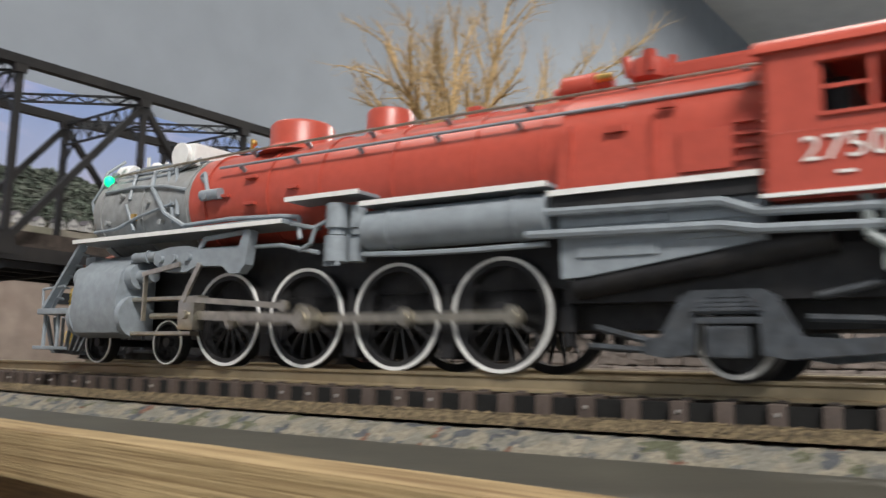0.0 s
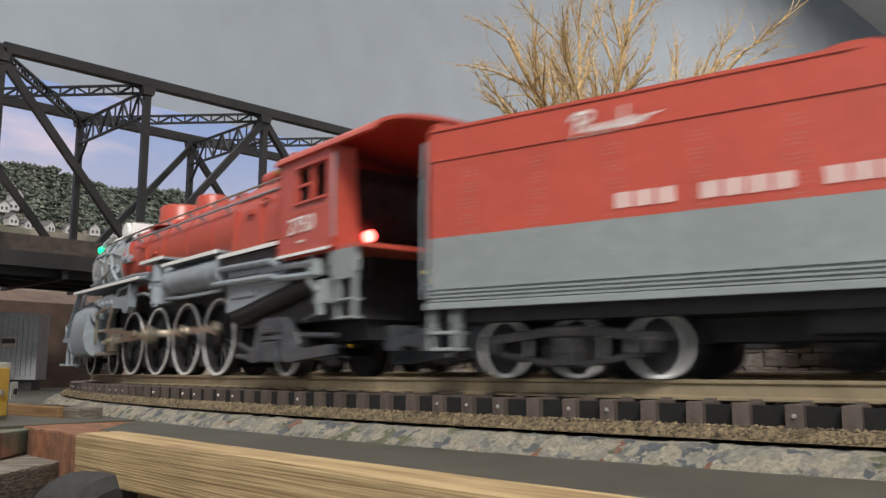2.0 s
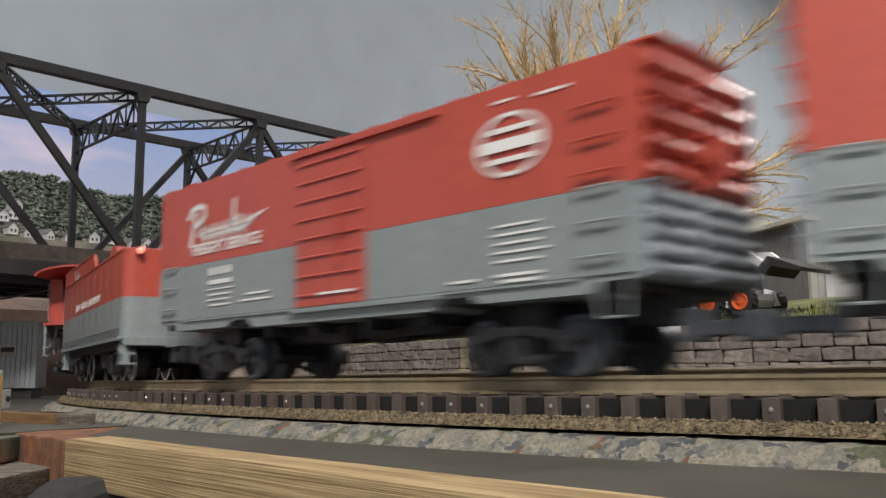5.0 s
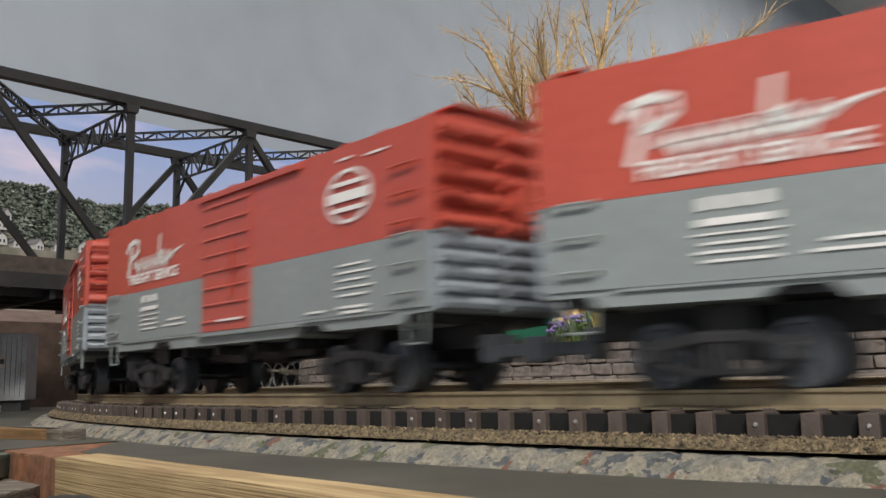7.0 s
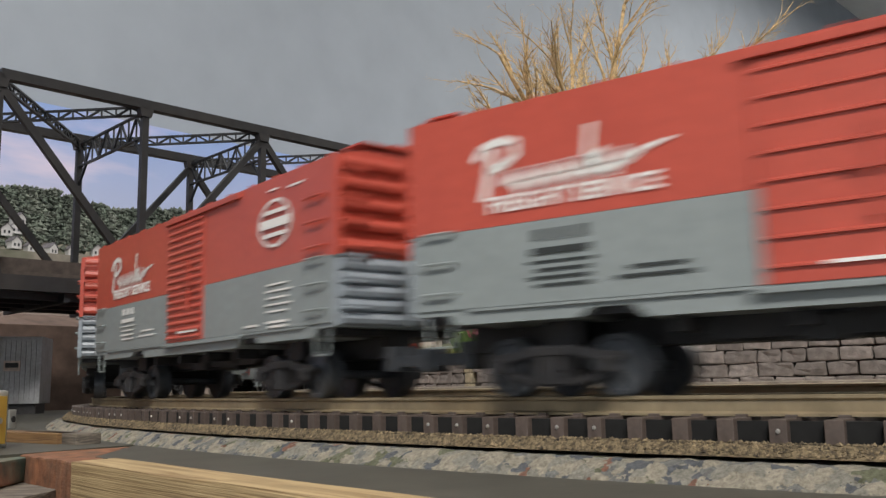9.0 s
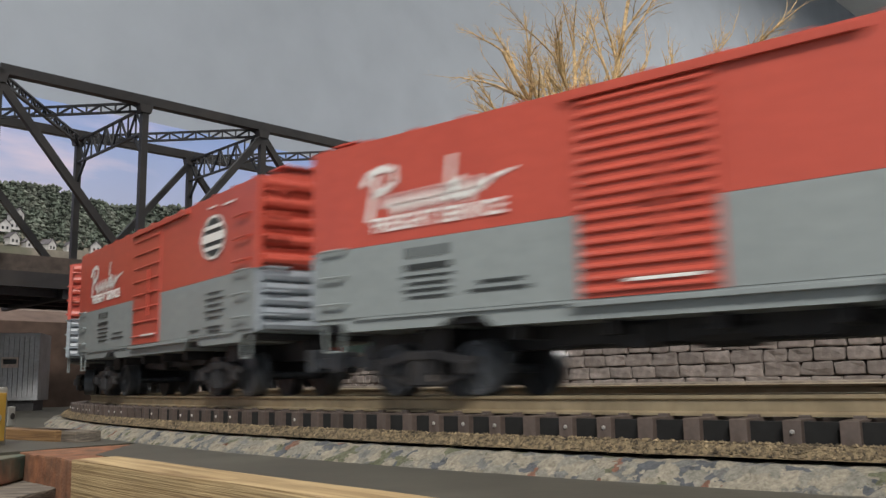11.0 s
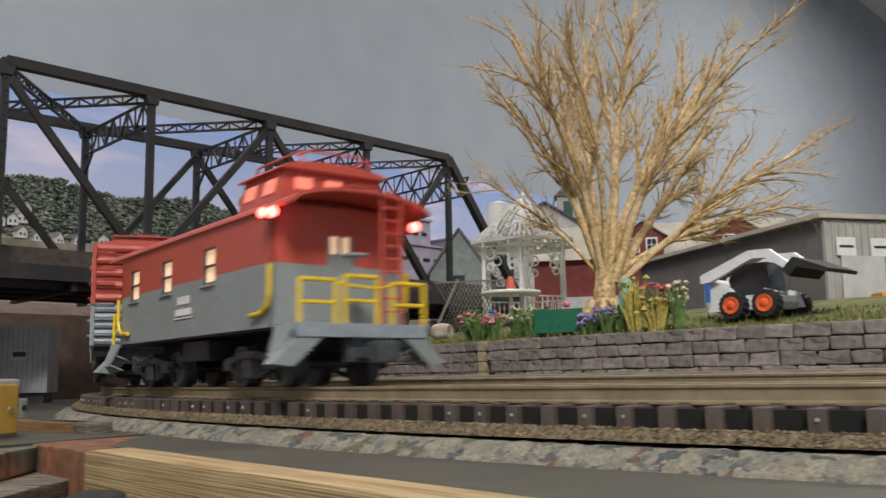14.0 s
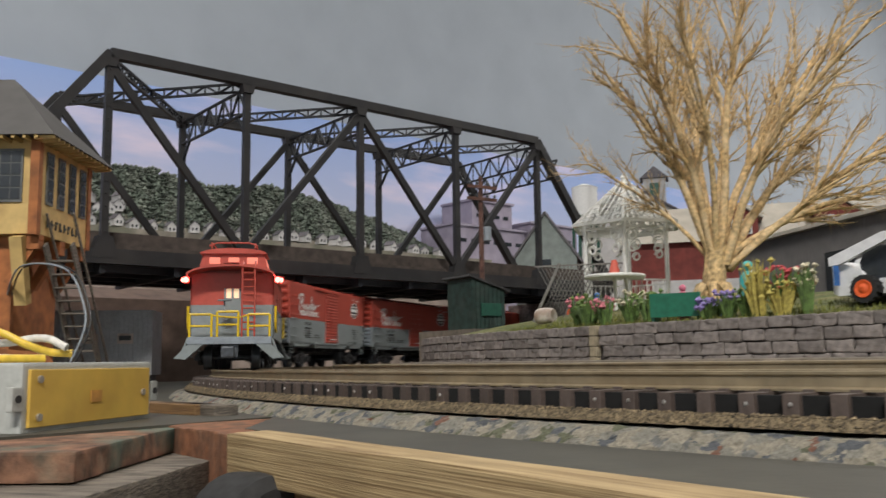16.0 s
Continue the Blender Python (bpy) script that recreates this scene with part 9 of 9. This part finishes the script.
for k in range(11):
    z = BASE + 0.008 + k * 0.0085
    box(bm, TX1 + 0.002, TX1 + 0.020, TY1 - 0.010 - k * 0.006, TY1 - 0.003 - k * 0.006, z, z + 0.0012)
for x in (TX1 + 0.002, TX1 + 0.020):
    bar(bm, (x, TY1 - 0.002, BASE), (x, TY1 - 0.074, BASE + 0.104), 0.0015, 0.006)
    bar(bm, (x, TY1 - 0.002, BASE + 0.025), (x, TY1 - 0.074, BASE + 0.125), 0.0014, 0.0014)
    rod(bm, (x, TY1 - 0.002, BASE), (x, TY1 - 0.002, BASE + 0.026), 0.0009, seg=6)
part("stairs", bm, M["old"], tower, "grey wooden outside stairs")
tower.matrix_basis = pose(-0.343, 0.584, 0, 0, 0, 5)

# ---------------------------------------------------------------- foreground: control box, wires, timber
ctl = empty("control_box", "pale grey plastic control box with a yellow front panel", "control box")
bm = B()
box(bm, 0, 0.0875, 0, 0.045, 0, 0.0255, 0.0012)
part("case", bm, M["enclosure"], ctl, "pale grey case")
bm = B()
box(bm, 0.003, 0.0845, -0.0012, 0.0003, 0.0025, 0.0230, 0.0004)
pn = part("front_panel", bm, M["panel"], ctl, "yellow front panel")
for x, z in ((0.008, 0.006), (0.008, 0.0195), (0.079, 0.0125)):
    bm = B()
    rod(bm, (x, -0.0012, z), (x, -0.0020, z), 0.0014, seg=10)
    part("screw", bm, M["spike"], pn, "steel screw")
bm = B()
box(bm, 0.040, 0.047, -0.0016, -0.0013, 0.010, 0.0145)
part("red_mark", bm, mat("faded_orange_ink", (0.56, 0.27, 0.06), 0.6), pn, "faded orange mark")
for x in (-0.0055, 0.0875):
    bm = B()
    box(bm, x, x + 0.0055, -0.0005, 0.0022, 0.0085, 0.0170, 0.0006)
    lug = part("mounting_lug", bm, M["enclosure"], ctl)
    bm = B()
    rod(bm, (x + 0.0028, -0.0006, 0.0128), (x + 0.0028, -0.0011, 0.0128), 0.0014, seg=10)
    part("hole", bm, M["black"], lug)
ctl.matrix_basis = pose(-0.2045, 0.3325, -0.0203, 0, 0, 83.5)

for x0, x1, y0, y1, z0, z1, mt, lb, rz in ((-0.105, 0.052, -0.075, 0.050, -0.0295, -0.0206, "block", "weathered brown wood block with teal paint marks", 4),
                                           (-0.140, 0.075, -0.100, 0.070, -0.0480, -0.0300, "old", "weathered grey plank under the wood block", -3)):
    bm = B()
    box(bm, x0, x1, y0, y1, z0, z1, 0.0010)
    bmesh.ops.subdivide_edges(bm, edges=[e for e in bm.edges if e.calc_length() > 0.05], cuts=20, use_grid_fill=True)
    for v in bm.verts:
        v.co += Vector((noise.noise(v.co * 120), noise.noise(v.co * 110 + Vector((5, 0, 0))), 0.2 * noise.noise(v.co * 140))) * 0.0010
    ob = tagged(part("wood_block", bm, M[mt]), lb, "wood block")
    ob.matrix_basis = pose(-0.215, 0.352, 0, 0, 0, rz)
bm = B()
prism(bm, [(-0.26, -0.24), (0.08, -0.24), (0.08, 0.10), (-0.26, 0.10)], "z", -0.95, -0.0482)
ob = tagged(part("layout_leg", bm, M["old"]), "dark timber frame under the layout corner", "frame", kind="structure")
ob.matrix_basis = pose(-0.235, 0.345, 0, 0, 0, 0)
bm = B()
lathe(bm, [(0.0150, 0), (0.0185, 0.003), (0.0190, 0.012), (0.0185, 0.021), (0.0150, 0.024)], (-0.012, 0, 0), "x", 30)
can = tagged(part("black_roll", bm, M["rubber"], smooth=True), "black rubber roll lying against the frame", "roll")
can.matrix_basis = pose(-0.112, 0.300, -0.0480 + 0.0192 - 0.019, 0, 0, -35)
bm = B()
box(bm, -0.020, 0.020, -0.030, 0.030, -0.95, -0.0662)
ob = tagged(part("roll_support", bm, M["old"]), "dark timber upright under the black roll", "frame", kind="structure")
ob.matrix_basis = pose(-0.112, 0.300, 0, 0, 0, -35)
# orange-brown timber offcut leaning behind the control box
bm = B()
prism(bm, [(-0.030, 0.0), (0.030, 0.0), (0.006, 0.030), (-0.030, 0.034)], "y", -0.008, 0.008)
ob = tagged(part("timber_offcut", bm, M["brown"]), "orange-brown angled timber offcut behind the control box", "wood block")
ob.matrix_basis = pose(-0.262, 0.440, BASE - 0.0003, 0, 0, 30)


def wire(name, pts, r, material, label):
    cu_pts = [Vector(p) for p in pts]
    out = []
    for i in range(len(cu_pts) - 1):
        p0, p1, p2, p3 = cu_pts[max(i - 1, 0)], cu_pts[i], cu_pts[i + 1], cu_pts[min(i + 2, len(cu_pts) - 1)]
        for k in range(8):
            t = k / 8
            out.append(0.5 * (2 * p1 + (p2 - p0) * t + (2 * p0 - 5 * p1 + 4 * p2 - p3) * t * t + (3 * p1 - p0 - 3 * p2 + p3) * t**3))
    out.append(cu_pts[-1])
    vs, fs = [], []
    tube(vs, fs, out, [r] * len(out), 8)
    me = bpy.data.meshes.new(name)
    me.from_pydata(vs, [], fs)
    me.materials.append(material)
    for p in me.polygons:
        p.use_smooth = True
    return tagged(new(name, me), label, "wire", "loose wires")


YW, WW, BWIRE = mat("yellow_wire_sheath", (0.70, 0.48, 0.05), 0.4), mat("white_wire_sheath", (0.68, 0.66, 0.60), 0.4), mat("black_wire_sheath", (0.02, 0.02, 0.02), 0.4)
TWIST = [(-0.300 + 0.085 * t, 0.365 + 0.02 * t, 0.0080 + 0.010 * math.sin(2.6 * t) - 0.003 * t) for t in np.linspace(0, 1, 12)]
for ph, mt, nm in ((0, YW, "yellow"), (math.pi, WW, "white")):
    wire("loose_wire", [(x, y + 0.0026 * math.cos(k * 1.1 + ph), z + 0.0026 * math.sin(k * 1.1 + ph)) for k, (x, y, z) in enumerate(TWIST)], 0.0016, mt, nm + " insulated wire twisted over the control box")
wire("loose_wire", [(-0.300, 0.335, 0.0020), (-0.262, 0.345, 0.0062), (-0.235, 0.352, 0.0070), (-0.222, 0.360, 0.0068)], 0.0017, WW, "white insulated wire lying on the control box")
wire("loose_wire", [(-0.300, 0.340, 0.0015), (-0.268, 0.338, 0.0048), (-0.240, 0.346, 0.0066), (-0.215, 0.366, 0.0068)], 0.0017, YW, "yellow insulated wire lying on the control box")
for dx in (0, 0.003):
    wire("loose_wire", [(-0.372 + dx, 0.600, 0.048), (-0.340 + dx, 0.560, 0.066), (-0.300 + dx, 0.540, 0.062), (-0.285 + dx, 0.535, 0.040), (-0.283 + dx, 0.530, 0.020), (-0.297 + dx, 0.520, BASE + 0.001)], 0.0006, BWIRE if dx else M["lgrey"], "thin wire looping down beside the signal tower")
# low boards at the left end of the layout edge
for x, y, rz, w, mt, lb in ((-0.215, 0.470, -38, 0.10, "board2", "pale pine strip lying on the layout base"), (-0.185, 0.452, -44, 0.06, "old", "grey wood strip lying on the layout base")):
    bm = B()
    box(bm, -w / 2, w / 2, -0.006, 0.006, 0, 0.005, 0.0006)
    ob = tagged(part("wood_strip", bm, M[mt]), lb, "wood strip")
    ob.matrix_basis = pose(x, y, BASE - 0.0001, 0, 0, rz)


# ---------------------------------------------------------------- what moves
def passed(t):
    """How far the second train has gone: steady, then slowing to a stop round the curve."""
    u = min(max((t - 6.0) / 4.5, 0.0), 1.0)
    return 0.262 * min(t, 6.0) + 0.59 * (1 - (1 - u) ** 2)


def motions():
    times = [k / 4 for k in range(65)]
    fine = [k / 15 for k in range(241)]
    far = {}
    for thing, shift, half in MOVERS:
        walk(thing, [(t, car_pose(run(t) + shift, half)) for t in times])
        far[thing] = shift
    for thing, ahead in PASSERS:
        rows = []
        for t in times:
            x, y, h = on_track(0.085 + ahead - passed(t), -0.098)
            rows.append((t, pose(x, y, 0.0022, 0, 0, math.degrees(h))))
        walk(thing, rows)
    for ws, thing, x, r in WHEELS:
        other = thing.name.startswith("work_car")
        walk(ws, [(t, Matrix.Translation((x, 0, r)) @ Matrix.Rotation((-passed(t) if other else run(t) - RUN_S[0]) / r + PHASE, 4, "Y")) for t in fine])
    for ob, r, pin in CRANKED:
        rows = []
        for t in fine:
            a = PIN0 - (run(t) - RUN_S[0]) / r
            rows.append((t, pin(a)))
        walk(ob, rows)


motions()
